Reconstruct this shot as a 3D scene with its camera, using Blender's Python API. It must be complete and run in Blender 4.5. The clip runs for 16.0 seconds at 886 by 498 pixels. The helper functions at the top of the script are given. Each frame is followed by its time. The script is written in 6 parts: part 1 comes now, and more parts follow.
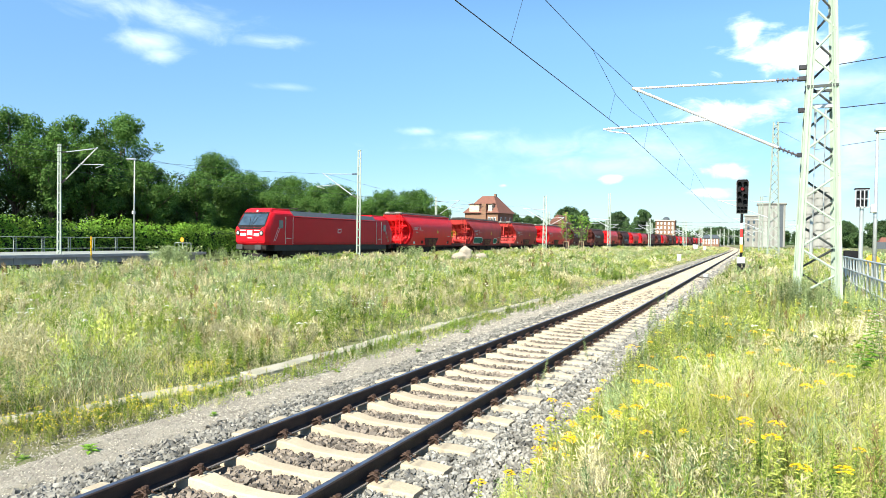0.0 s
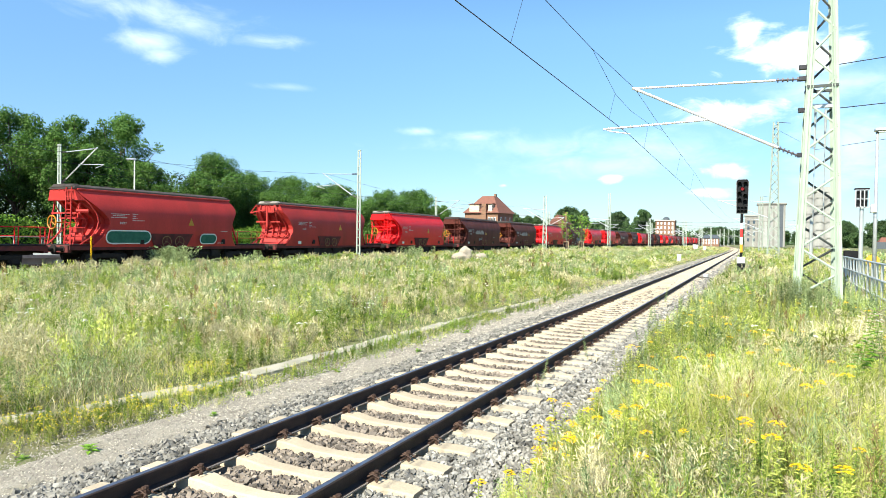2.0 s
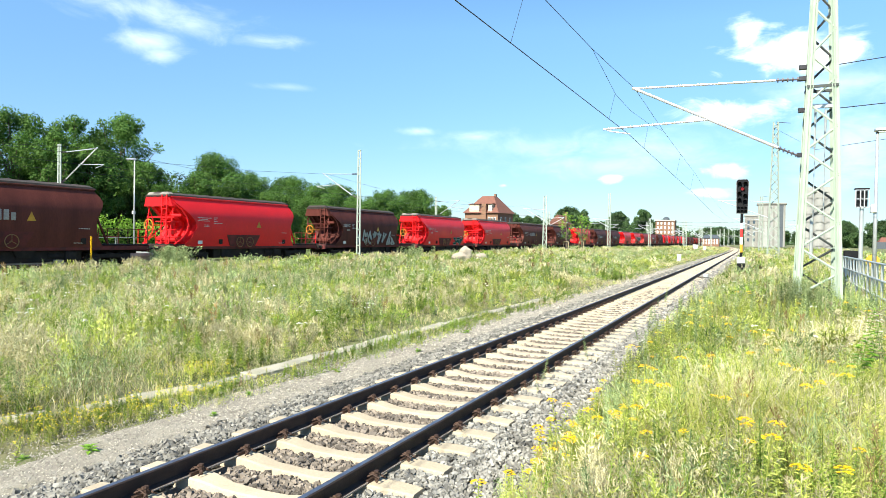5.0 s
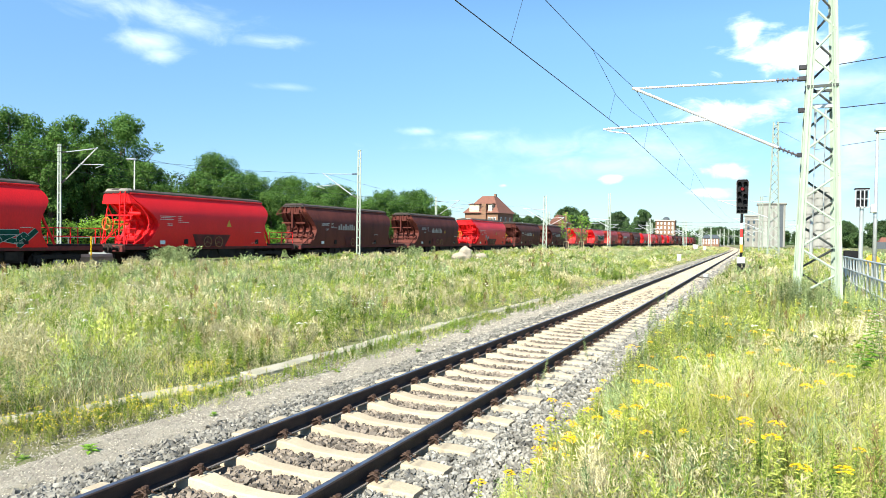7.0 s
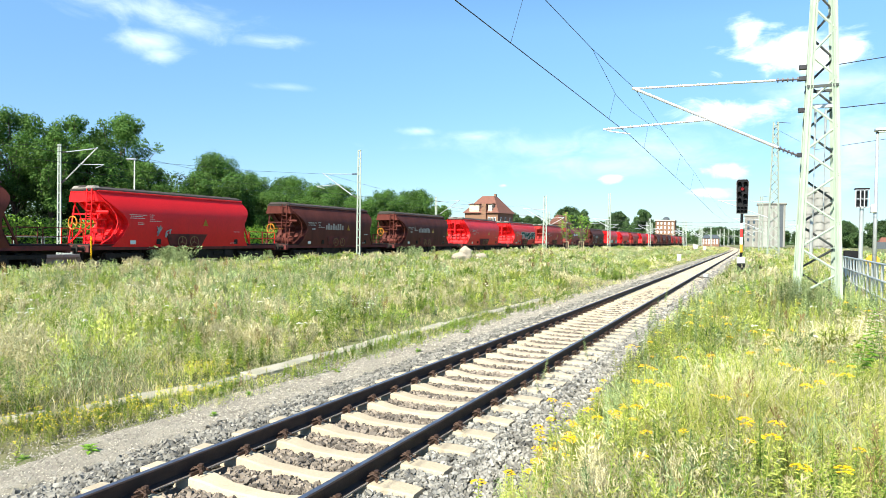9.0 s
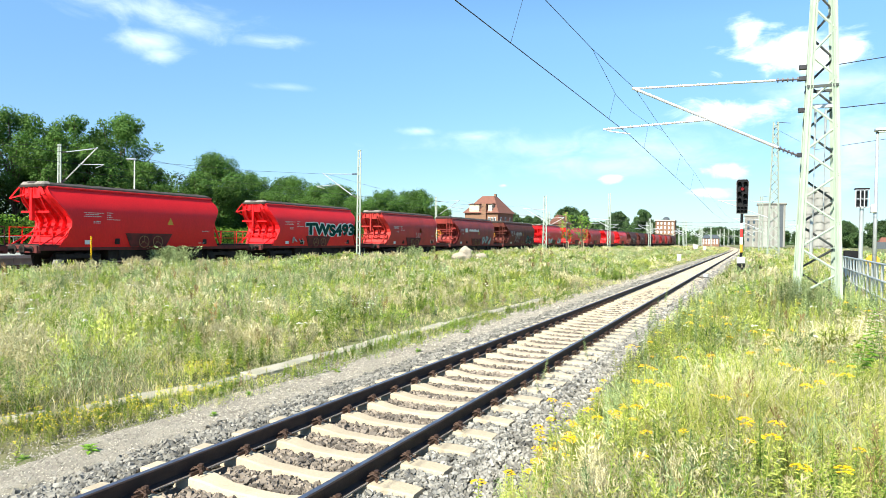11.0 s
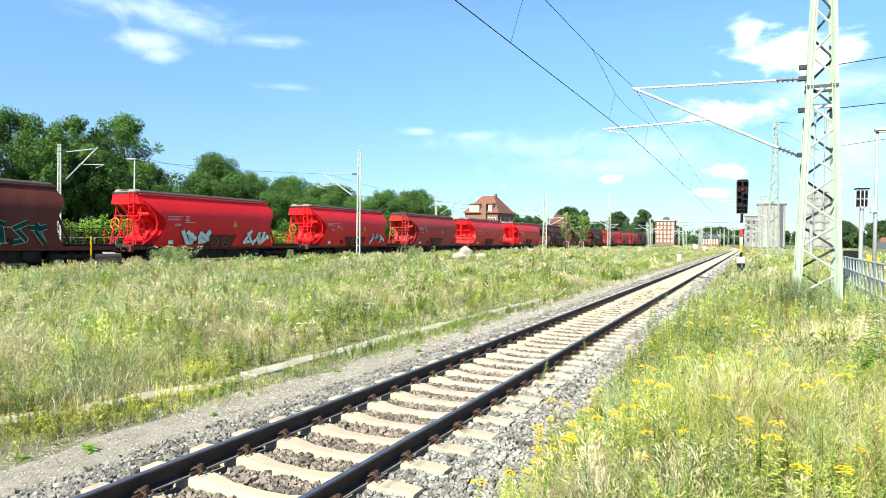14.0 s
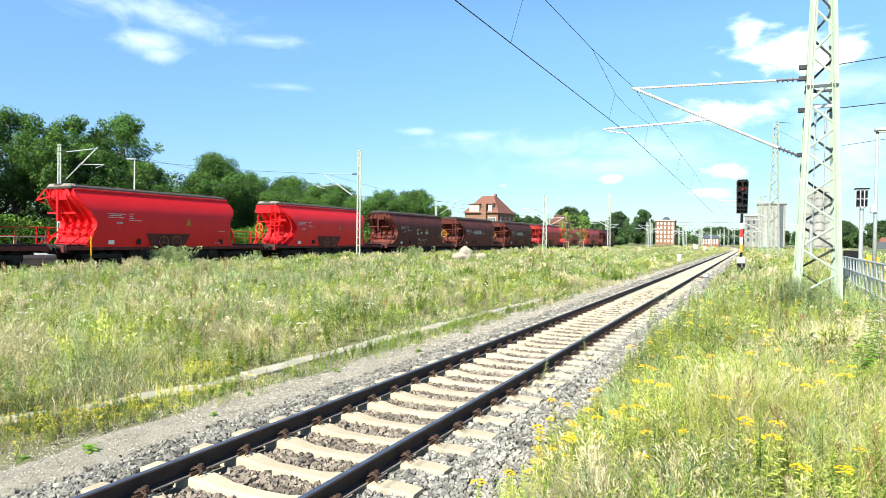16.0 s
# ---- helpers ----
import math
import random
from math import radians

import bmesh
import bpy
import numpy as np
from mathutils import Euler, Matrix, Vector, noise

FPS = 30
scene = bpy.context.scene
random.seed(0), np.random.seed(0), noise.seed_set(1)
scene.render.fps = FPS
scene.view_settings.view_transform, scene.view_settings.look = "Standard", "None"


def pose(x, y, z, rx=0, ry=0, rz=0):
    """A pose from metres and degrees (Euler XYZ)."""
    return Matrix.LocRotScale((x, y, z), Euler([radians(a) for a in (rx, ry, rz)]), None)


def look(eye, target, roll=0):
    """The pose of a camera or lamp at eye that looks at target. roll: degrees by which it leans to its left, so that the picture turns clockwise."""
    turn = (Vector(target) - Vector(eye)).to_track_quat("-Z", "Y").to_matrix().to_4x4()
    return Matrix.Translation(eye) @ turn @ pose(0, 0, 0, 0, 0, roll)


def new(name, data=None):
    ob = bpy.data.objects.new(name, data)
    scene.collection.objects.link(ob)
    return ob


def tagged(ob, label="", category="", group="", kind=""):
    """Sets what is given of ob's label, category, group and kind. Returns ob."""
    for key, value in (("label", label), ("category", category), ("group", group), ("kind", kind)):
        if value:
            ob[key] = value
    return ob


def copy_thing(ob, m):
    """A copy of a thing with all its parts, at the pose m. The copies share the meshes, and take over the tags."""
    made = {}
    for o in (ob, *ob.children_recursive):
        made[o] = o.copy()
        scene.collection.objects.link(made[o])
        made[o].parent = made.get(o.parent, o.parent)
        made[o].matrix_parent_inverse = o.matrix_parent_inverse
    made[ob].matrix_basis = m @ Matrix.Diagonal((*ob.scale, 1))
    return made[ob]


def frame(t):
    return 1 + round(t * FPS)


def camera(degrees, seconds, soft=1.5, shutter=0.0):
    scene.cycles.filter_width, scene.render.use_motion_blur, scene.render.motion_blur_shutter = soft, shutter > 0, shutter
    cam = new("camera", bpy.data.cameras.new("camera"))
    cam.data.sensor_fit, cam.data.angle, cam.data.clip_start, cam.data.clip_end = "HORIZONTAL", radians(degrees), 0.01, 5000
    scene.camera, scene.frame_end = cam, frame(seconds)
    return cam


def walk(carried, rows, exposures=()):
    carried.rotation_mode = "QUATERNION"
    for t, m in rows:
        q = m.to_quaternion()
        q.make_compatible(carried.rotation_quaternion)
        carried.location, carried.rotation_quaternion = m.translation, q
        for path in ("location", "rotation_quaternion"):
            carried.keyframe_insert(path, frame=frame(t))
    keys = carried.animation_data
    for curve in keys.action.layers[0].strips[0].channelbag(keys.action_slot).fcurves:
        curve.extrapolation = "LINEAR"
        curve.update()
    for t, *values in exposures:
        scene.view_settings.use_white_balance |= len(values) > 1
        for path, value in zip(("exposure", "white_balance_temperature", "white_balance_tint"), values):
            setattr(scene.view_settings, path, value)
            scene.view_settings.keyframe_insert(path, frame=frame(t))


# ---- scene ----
# World axes: x across the near track (0 on its centre line), y along it, z above its rail heads.
cam = camera(68.54, 16.0, soft=0.5)
EYE = (3.855, 0.0, 2.015)
AZ, DIP = 0.4446, 0.0165
AIM = (EYE[0] - math.sin(AZ) * math.cos(DIP), math.cos(AZ) * math.cos(DIP), EYE[2] - math.sin(DIP))
walk(cam, [(0, look(EYE, AIM, 0.84)), (16, look(EYE, AIM, 0.84))], [(0, 1.42, 6500, 3), (16, 1.42, 6500, 3)])

# ---- light ----
SUN_EL, SUN_AZ = 43.0, -171.0      # degrees; azimuth from +y towards +x


def direction(az, el):
    a, e = radians(az), radians(el)
    return Vector((math.sin(a) * math.cos(e), math.cos(a) * math.cos(e), math.sin(e)))


def make_world():
    world = bpy.data.worlds.new("sky")
    scene.world = world
    world.use_nodes = True
    nt = world.node_tree
    nt.nodes.clear()
    out = nt.nodes.new("ShaderNodeOutputWorld")
    bg = nt.nodes.new("ShaderNodeBackground")
    sky = nt.nodes.new("ShaderNodeTexSky")
    sky.sky_type, sky.sun_disc = "NISHITA", False
    sky.sun_elevation, sky.sun_rotation = radians(SUN_EL), radians(SUN_AZ)
    sky.altitude, sky.air_density, sky.dust_density, sky.ozone_density = 50, 1.0, 0.15, 3.0
    co = nt.nodes.new("ShaderNodeTexCoord")

    def vm(op, a, b):
        n = nt.nodes.new("ShaderNodeVectorMath")
        n.operation = op
        for i, v in enumerate((a, b)):
            if isinstance(v, (tuple, Vector)):
                n.inputs[i].default_value = v
            else:
                nt.links.new(v, n.inputs[i])
        return n.outputs["Value"] if op == "DOT_PRODUCT" else n.outputs["Vector"]

    def ma(op, a, b=0.0, c=0.0):
        n = nt.nodes.new("ShaderNodeMath")
        n.operation = op
        for i, v in enumerate((a, b, c)):
            if isinstance(v, (int, float)):
                n.inputs[i].default_value = v
            else:
                nt.links.new(v, n.inputs[i])
        return n.outputs[0]

    d = co.outputs["Generated"]

    def cloud_noise(scale, detail):
        n = nt.nodes.new("ShaderNodeTexNoise")
        n.inputs["Scale"].default_value, n.inputs["Detail"].default_value = scale, detail
        n.inputs["Roughness"].default_value, n.inputs["Distortion"].default_value = 0.6, 0.5
        nt.links.new(vm("MULTIPLY", d, (1, 1, 2.2)), n.inputs["Vector"])
        return ma("SUBTRACT", n.outputs["Fac"], 0.5)

    fine, wisp = cloud_noise(14, 9), cloud_noise(5, 6)
    # azimuth, elevation, half width, half height in degrees, density
    clouds = ((-50.7, 17.2, 5.9, 1.18, 0.5), (-46.9, 16.7, 2.79, 1.02, 0.42), (-50.0, 15.1, 2.3, 1.0, 0.5), (-49.1, 14.1, 1.22, 0.71, 0.48), (-40.4, 16.0, 2.75, 0.48, 0.34), (-39.2, 12.5, 2.06, 0.27, 0.2), (-53.7, 17.3, 2.4, 0.57, 0.4),
              (-0.8, 16.1, 1.39, 1.49, 0.95), (2.4, 14.3, 5.13, 1.86, 1.0), (6.1, 14.4, 2.44, 1.69, 0.85), (-2.0, 10.3, 4.02, 1.44, 0.95), (0.3, 10.5, 2.27, 0.81, 0.8), (-11.2, 5.2, 1.32, 0.55, 0.8), (-1.9, 5.8, 2.19, 0.73, 0.7),
              (-3.6, 4.0, 2.44, 0.53, 0.55), (-27.8, 9.3, 2.14, 0.39, 0.42), (-22.4, 8.9, 3.1, 0.56, 0.46), (-16.9, 8.1, 10.62, 1.34, 0.36), (-7.5, 7.8, 8.08, 1.62, 0.36), (-12.1, 6.5, 8.84, 1.33, 0.3), (-20.2, 4.7, 0.62, 0.28, 0.6),
              (6.6, 7.4, 4.8, 2.88, 0.42), (5.4, 11.8, 5.27, 1.44, 0.4), (0.5, 14.5, 3.08, 1.89, 0.95), (34, 22, 9, 4, 0.8), (75, 30, 12, 5, 0.7), (150, 25, 14, 5, 0.6), (-160, 35, 10, 4, 0.5))
    cover = None
    for az, el, w, h, density in clouds:
        c = direction(az, el)
        right = Vector((math.cos(radians(az)), -math.sin(radians(az)), 0))
        up = right.cross(c)
        rel = vm("SUBTRACT", d, c)
        u = ma("DIVIDE", vm("DOT_PRODUCT", rel, right), math.tan(radians(w)))
        v = ma("DIVIDE", vm("DOT_PRODUCT", rel, up), math.tan(radians(h)))
        r = ma("SQRT", ma("ADD", ma("MULTIPLY", u, u), ma("MULTIPLY", v, v)))
        edge = ma("SUBTRACT", ma("SUBTRACT", 0.85, r), ma("MULTIPLY", fine, -2.6))
        edge = ma("SUBTRACT", edge, ma("MULTIPLY", wisp, -1.8))
        n = nt.nodes.new("ShaderNodeMapRange")
        n.interpolation_type = "SMOOTHSTEP"
        lo, hi = (-0.15, 0.8) if density > .5 else (-0.5, 1.5)
        n.inputs["From Min"].default_value, n.inputs["From Max"].default_value = lo, hi
        n.inputs["To Max"].default_value = density
        nt.links.new(edge, n.inputs["Value"])
        near = ma("LESS_THAN", r, 3.5)
        f = ma("MULTIPLY", n.outputs["Result"], near)
        cover = f if cover is None else ma("MAXIMUM", cover, f)
    mix = nt.nodes.new("ShaderNodeMix")
    mix.data_type = "RGBA"
    nt.links.new(cover, mix.inputs["Factor"])
    rich = nt.nodes.new("ShaderNodeHueSaturation")
    rich.inputs["Saturation"].default_value = 1.12
    nt.links.new(sky.outputs[0], rich.inputs["Color"])
    # haze takes the glare out of the sky's lowest band
    split = nt.nodes.new("ShaderNodeSeparateXYZ")
    nt.links.new(d, split.inputs[0])
    low = nt.nodes.new("ShaderNodeMapRange")
    low.inputs["From Max"].default_value = 0.30
    nt.links.new(split.outputs["Z"], low.inputs["Value"])
    haze = nt.nodes.new("ShaderNodeMix")
    haze.data_type = "RGBA"
    nt.links.new(low.outputs[0], haze.inputs["Factor"])
    haze.inputs["A"].default_value, haze.inputs["B"].default_value = (.39, .465, .60, 1), (1, 1, 1, 1)
    calm = nt.nodes.new("ShaderNodeMix")
    calm.data_type, calm.blend_type = "RGBA", "MULTIPLY"
    calm.inputs["Factor"].default_value = 1
    nt.links.new(rich.outputs[0], calm.inputs["A"])
    nt.links.new(haze.outputs["Result"], calm.inputs["B"])
    nt.links.new(calm.outputs["Result"], mix.inputs["A"])
    mix.inputs["B"].default_value = (7.6, 8.0, 8.4, 1)
    nt.links.new(mix.outputs["Result"], bg.inputs["Color"])
    bg.inputs["Strength"].default_value = 0.088
    nt.links.new(bg.outputs[0], out.inputs[0])


make_world()
sun = new("sun", bpy.data.lights.new("sun", "SUN"))
sun.data.energy, sun.data.angle, sun.data.color = 4.6, radians(0.53), (1.0, 0.93, 0.82)
sun.matrix_world = look(direction(SUN_AZ, SUN_EL) * 100, (0, 0, 0))


# ---- materials ----
def mat(name, a, b=None, scale=4.0, rough=0.7, metal=0.0, bump=0.0, fine=60.0, spread=0.0, stretch=None, c=None,
        cover=0.5, island=False, spec=0.5, coat=0.0):
    """Colour a mixed with b by noise of that scale (per metre), a finer grain, a third colour c in patches, spread of
    brightness from object to object (or from island to island)."""
    m = bpy.data.materials.new(name)
    m.use_nodes = True
    nt = m.node_tree
    bsdf = nt.nodes["Principled BSDF"]
    bsdf.inputs["Roughness"].default_value, bsdf.inputs["Metallic"].default_value = rough, metal
    bsdf.inputs["Specular IOR Level"].default_value = spec
    bsdf.inputs["Coat Weight"].default_value = coat
    co = nt.nodes.new("ShaderNodeTexCoord")
    mp = nt.nodes.new("ShaderNodeMapping")
    nt.links.new(co.outputs["Object"], mp.inputs["Vector"])
    if stretch:
        mp.inputs["Scale"].default_value = stretch

    def nz(s, det=5):
        n = nt.nodes.new("ShaderNodeTexNoise")
        n.inputs["Scale"].default_value, n.inputs["Detail"].default_value = s, det
        nt.links.new(mp.outputs[0], n.inputs["Vector"])
        return n.outputs["Fac"]

    def mix(f, x, y):
        n = nt.nodes.new("ShaderNodeMix")
        n.data_type = "RGBA"
        for s, v in (("Factor", f), ("A", x), ("B", y)):
            if isinstance(v, tuple):
                n.inputs[s].default_value = (*v, 1)
            else:
                nt.links.new(v, n.inputs[s])
        return n.outputs["Result"]

    def ramp(v, lo, hi, top=1.0):
        n = nt.nodes.new("ShaderNodeMapRange")
        n.inputs["From Min"].default_value, n.inputs["From Max"].default_value = lo, hi
        n.inputs["To Max"].default_value = top
        nt.links.new(v, n.inputs["Value"])
        return n.outputs["Result"]

    b = b or tuple(v * 0.7 for v in a)
    col = mix(ramp(nz(scale), 0.35, 0.65), a, b)
    grain = nz(fine, 3)
    col = mix(ramp(grain, 0.3, 0.75, 0.35), col, tuple(v * 0.55 for v in b))
    if c:
        col = mix(ramp(nz(scale * 0.37 + 0.1, 8), 1 - cover, 1 - cover + 0.12), col, c)
    if spread:
        if island:
            g = nt.nodes.new("ShaderNodeNewGeometry")
            rnd = g.outputs["Random Per Island"]
        else:
            g = nt.nodes.new("ShaderNodeObjectInfo")
            rnd = g.outputs["Random"]
        hsv = nt.nodes.new("ShaderNodeHueSaturation")
        v = nt.nodes.new("ShaderNodeMapRange")
        v.inputs["To Min"].default_value, v.inputs["To Max"].default_value = 1 - spread, 1 + spread
        nt.links.new(rnd, v.inputs["Value"])
        nt.links.new(v.outputs[0], hsv.inputs["Value"])
        nt.links.new(col, hsv.inputs["Color"])
        col = hsv.outputs[0]
    nt.links.new(col, bsdf.inputs["Base Color"])
    if bump:
        bp = nt.nodes.new("ShaderNodeBump")
        bp.inputs["Strength"].default_value, bp.inputs["Distance"].default_value = bump, 0.02
        nt.links.new(grain, bp.inputs["Height"])
        nt.links.new(bp.outputs[0], bsdf.inputs["Normal"])
    return m


def leaf_mat(name, a, b, dry=None, share=0.0, through_light=0.4, patch=0.0):
    """Thin leaves: colour a to b from leaf to leaf, a share of them dry; light passes through."""
    m = bpy.data.materials.new(name)
    m.use_nodes = True
    nt = m.node_tree
    bsdf = nt.nodes["Principled BSDF"]
    bsdf.inputs["Roughness"].default_value = 0.6
    bsdf.inputs["Specular IOR Level"].default_value = 0.25
    g = nt.nodes.new("ShaderNodeNewGeometry")
    cr = nt.nodes.new("ShaderNodeValToRGB")
    e = cr.color_ramp.elements
    e[0].color, e[1].color = (*a, 1), (*b, 1)
    if dry:
        e[1].position = max(0.05, 1 - share - 0.04)
        n = e.new(min(0.999, 1 - share + 0.04))
        n.color = (*dry, 1)
    nt.links.new(g.outputs["Random Per Island"], cr.inputs["Fac"])
    col = cr.outputs[0]
    if patch:
        co = nt.nodes.new("ShaderNodeTexCoord")
        n = nt.nodes.new("ShaderNodeTexNoise")
        n.inputs["Scale"].default_value = patch
        nt.links.new(co.outputs["Object"], n.inputs["Vector"])
        mr = nt.nodes.new("ShaderNodeMapRange")
        mr.inputs["From Min"].default_value, mr.inputs["From Max"].default_value = 0.3, 0.7
        mr.inputs["To Min"].default_value, mr.inputs["To Max"].default_value = 0.5, 1.5
        nt.links.new(n.outputs["Fac"], mr.inputs["Value"])
        h = nt.nodes.new("ShaderNodeHueSaturation")
        nt.links.new(mr.outputs[0], h.inputs["Value"])
        nt.links.new(col, h.inputs["Color"])
        col = h.outputs[0]
    nt.links.new(col, bsdf.inputs["Base Color"])
    tr = nt.nodes.new("ShaderNodeBsdfTranslucent")
    nt.links.new(col, tr.inputs["Color"])
    mx = nt.nodes.new("ShaderNodeMixShader")
    mx.inputs[0].default_value = through_light
    nt.links.new(bsdf.outputs[0], mx.inputs[1])
    nt.links.new(tr.outputs[0], mx.inputs[2])
    nt.links.new(mx.outputs[0], nt.nodes["Material Output"].inputs[0])
    return m


M_SOIL = mat("dry meadow soil", (.16, .15, .07), (.11, .13, .04), .8, .95, bump=.6, fine=30, c=(.08, .10, .025), cover=.5)
M_GRIT = mat("fine pinkish grit", (.315, .285, .23), (.235, .21, .168), 3.5, .95, bump=1, fine=42, c=(.22, .20, .14), cover=.4)
M_GRITSTONE = mat("grit chippings", (.40, .365, .305), (.27, .245, .205), 9, .9, spread=.5, island=True)
M_STONE = mat("grey basalt ballast", (.245, .23, .20), (.13, .123, .108), 3, .9, bump=.2, fine=60, spread=.55, island=True)
M_PALESTONE = mat("pale dusty ballast", (.30, .285, .255), (.19, .18, .16), 3, .9, bump=.2, fine=60, spread=.5, island=True)
M_BROWN_STONE = mat("rust-dusted ballast", (.235, .195, .155), (.145, .12, .098), 3, .9, bump=.2, fine=60, spread=.55, island=True)
M_BED = mat("ballast bed dust", (.20, .18, .155), (.13, .115, .10), 9, .95, bump=1, fine=26)
M_CONC = mat("pale sleeper concrete", (.47, .39, .28), (.40, .33, .235), 3, .85, bump=.3, fine=50, c=(.31, .25, .175), cover=.36, spread=.1)
M_RAIL = mat("rusty rail steel", (.055, .034, .027), (.03, .02, .018), 6, .75, .2, bump=.3, fine=70)
M_HEAD = mat("polished rail head", (.30, .31, .35), (.2, .2, .24), 8, .42, .9, fine=90)
M_FOOT_GLINT = mat("painted sun line on rail foot", (.42, .39, .36), (.30, .27, .25), 8, .5, .3)
M_CLIP = mat("rusty spring clip", (.12, .07, .045), (.07, .04, .03), 9, .7, .4, bump=.4)
M_TROUGH = mat("weathered concrete trough lid", (.38, .35, .275), (.28, .26, .20), 2, .9, bump=.5, fine=45, c=(.23, .225, .15), cover=.42, spread=.1)
M_GREENSTEEL = mat("pale green mast paint", (.43, .51, .41), (.37, .44, .355), 2, .55, bump=.1, c=(.30, .35, .28), cover=.22)
M_COLLAR_SHADE = mat("collar steel and painted brace shade", (.05, .06, .055), (.035, .04, .038), 5, .6)
M_GALV = mat("galvanised steel", (.56, .58, .57), (.46, .48, .48), 5, .4, .5, fine=40)
M_ALU = mat("aluminium tube", (.78, .78, .80), (.68, .68, .70), 4, .35, .6)
M_WIRE = mat("dark contact wire", (.05, .05, .06), (.03, .03, .035), 5, .5, .6)
M_INSUL = mat("brown insulator", (.10, .08, .08), (.06, .05, .05), 5, .3)
M_BLACK = mat("matt black signal paint", (.007, .0075, .009), (.012, .0125, .014), 4, .7, spec=.15)
M_DARK = mat("grimy dark underframe", (.020, .017, .016), (.034, .027, .024), 3, .85, c=(.055, .038, .03), cover=.3, spec=.2)
M_WHITE = mat("white paint", (.78, .78, .76), (.68, .68, .66), 4, .5)
M_YELLOW = mat("yellow paint", (.66, .33, .02), (.55, .27, .02), 4, .5)
M_SIGRED = mat("red paint", (.62, .04, .03), (.5, .03, .03), 4, .5)
M_RED = mat("clean traffic red wagon paint", (.84, .016, .022), (.78, .015, .021), .7, .45, bump=.05, fine=14, c=(.66, .018, .022), cover=.3, spread=.08, stretch=(1.7, 1.7, .35), spec=.25)
M_DULL = mat("faded dull red wagon paint", (.50, .040, .036), (.42, .036, .031), .7, .55, bump=.05, fine=14, c=(.30, .034, .027), cover=.42, spread=.12, stretch=(1.7, 1.7, .35), spec=.25)
M_BROWN = mat("sooty brown wagon paint", (.14, .040, .031), (.098, .029, .023), .8, .6, bump=.05, fine=14, c=(.20, .04, .032), cover=.3, spread=.16, stretch=(1.7, 1.7, .35), spec=.12)
M_MAROON = mat("grimy maroon wagon paint", (.32, .042, .036), (.24, .036, .03), .7, .55, bump=.05, fine=14, c=(.16, .032, .026), cover=.4, spread=.1, stretch=(1.7, 1.7, .35), spec=.25)
M_ROOF = mat("sooty wagon roof", (.045, .034, .03), (.03, .024, .022), 1.5, .95, bump=.3, c=(.09, .072, .06), cover=.3)
M_LOCO = mat("glossy locomotive red", (.56, .008, .018), (.50, .007, .016), .5, .45, spread=.0, coat=.04, spec=.18, c=(.48, .01, .02), cover=.25)
M_LOCOROOF = mat("slate grey locomotive roof", (.075, .09, .105), (.055, .066, .078), 2, .6)
M_MARK = mat("pale lettering paint", (.62, .58, .55), (.5, .46, .43), 6, .6)
M_CHALK = mat("silver spray paint", (.46, .46, .44), (.32, .32, .31), 5, .7, spec=.2)
M_TEAL = mat("dark green spray paint", (.008, .050, .038), (.012, .075, .055), 5, .8, spec=.1)
M_SPRAYGREEN = mat("mid green spray paint", (.05, .16, .11), (.035, .12, .085), 5, .7, spec=.15)
M_CHUTE = mat("dark red of dirt and painted shade", (.15, .020, .018), (.075, .014, .013), 3, .8)
M_NAME = mat("faded firm mark", (.42, .37, .34), (.30, .25, .23), 8, .7)
M_BRAKE = mat("orange-yellow wheel paint", (.58, .23, .012), (.46, .18, .012), 4, .6)
M_HOOD = mat("dusty pale hood", (.25, .225, .195), (.17, .15, .135), 4, .8)
M_WHEEL = mat("ochre wheel paint", (.30, .16, .05), (.2, .1, .04), 5, .6)
M_PANICLE = leaf_mat("pale seed heads", (.50, .44, .25), (.74, .68, .46))
M_PLATFORM = mat("grey platform paving", (.27, .29, .27), (.22, .235, .22), 2, .9, bump=.3)
M_GLASS = mat("dark cab glass", (.05, .08, .11), (.03, .05, .07), 2, .06, spec=.9)
M_LAMPGLASS = mat("clear lamp glass", (.8, .82, .8), (.6, .62, .6), 6, .15)
M_BRICK = mat("orange brick", (.25, .135, .08), (.19, .105, .068), 5, .9, bump=.3, fine=12)
M_TILE = mat("red clay roof", (.20, .078, .052), (.14, .06, .043), 2, .85, bump=.4, fine=10)
M_PLASTER = mat("cream plaster", (.60, .53, .40), (.52, .45, .34), 2, .9)
M_SILO = mat("grey silo concrete", (.26, .25, .225), (.20, .19, .175), .2, .9, c=(.15, .145, .135), cover=.3, fine=3)
M_PALE = mat("pale far wall", (.33, .325, .30), (.26, .255, .24), .3, .9, fine=3)
M_ROCK = mat("pale boulder granite", (.38, .33, .255), (.29, .25, .195), 3, .9, bump=.6, c=(.3, .27, .23), cover=.3)
M_BARK = mat("brown bark", (.13, .10, .07), (.08, .06, .045), 6, .95, bump=.8, fine=24)
M_TIMBER = mat("raw timber stake", (.42, .32, .2), (.34, .25, .15), 6, .85)
M_FARSTEEL = mat("weathered grey-green steel", (.36, .41, .35), (.28, .32, .28), 2, .6)
M_LEAF = leaf_mat("tree leaves", (.045, .11, .02), (.115, .215, .04), patch=.25, through_light=.3)
M_FARLEAF = leaf_mat("far tree leaves", (.05, .10, .035), (.085, .145, .05), patch=.1, through_light=.3)
M_HEDGE = leaf_mat("bright hedge leaves", (.13, .27, .03), (.28, .46, .06), patch=.5)
M_SHADE = leaf_mat("shrub leaves with painted canopy shade", (.016, .038, .010), (.04, .08, .018), patch=.25, through_light=.15)
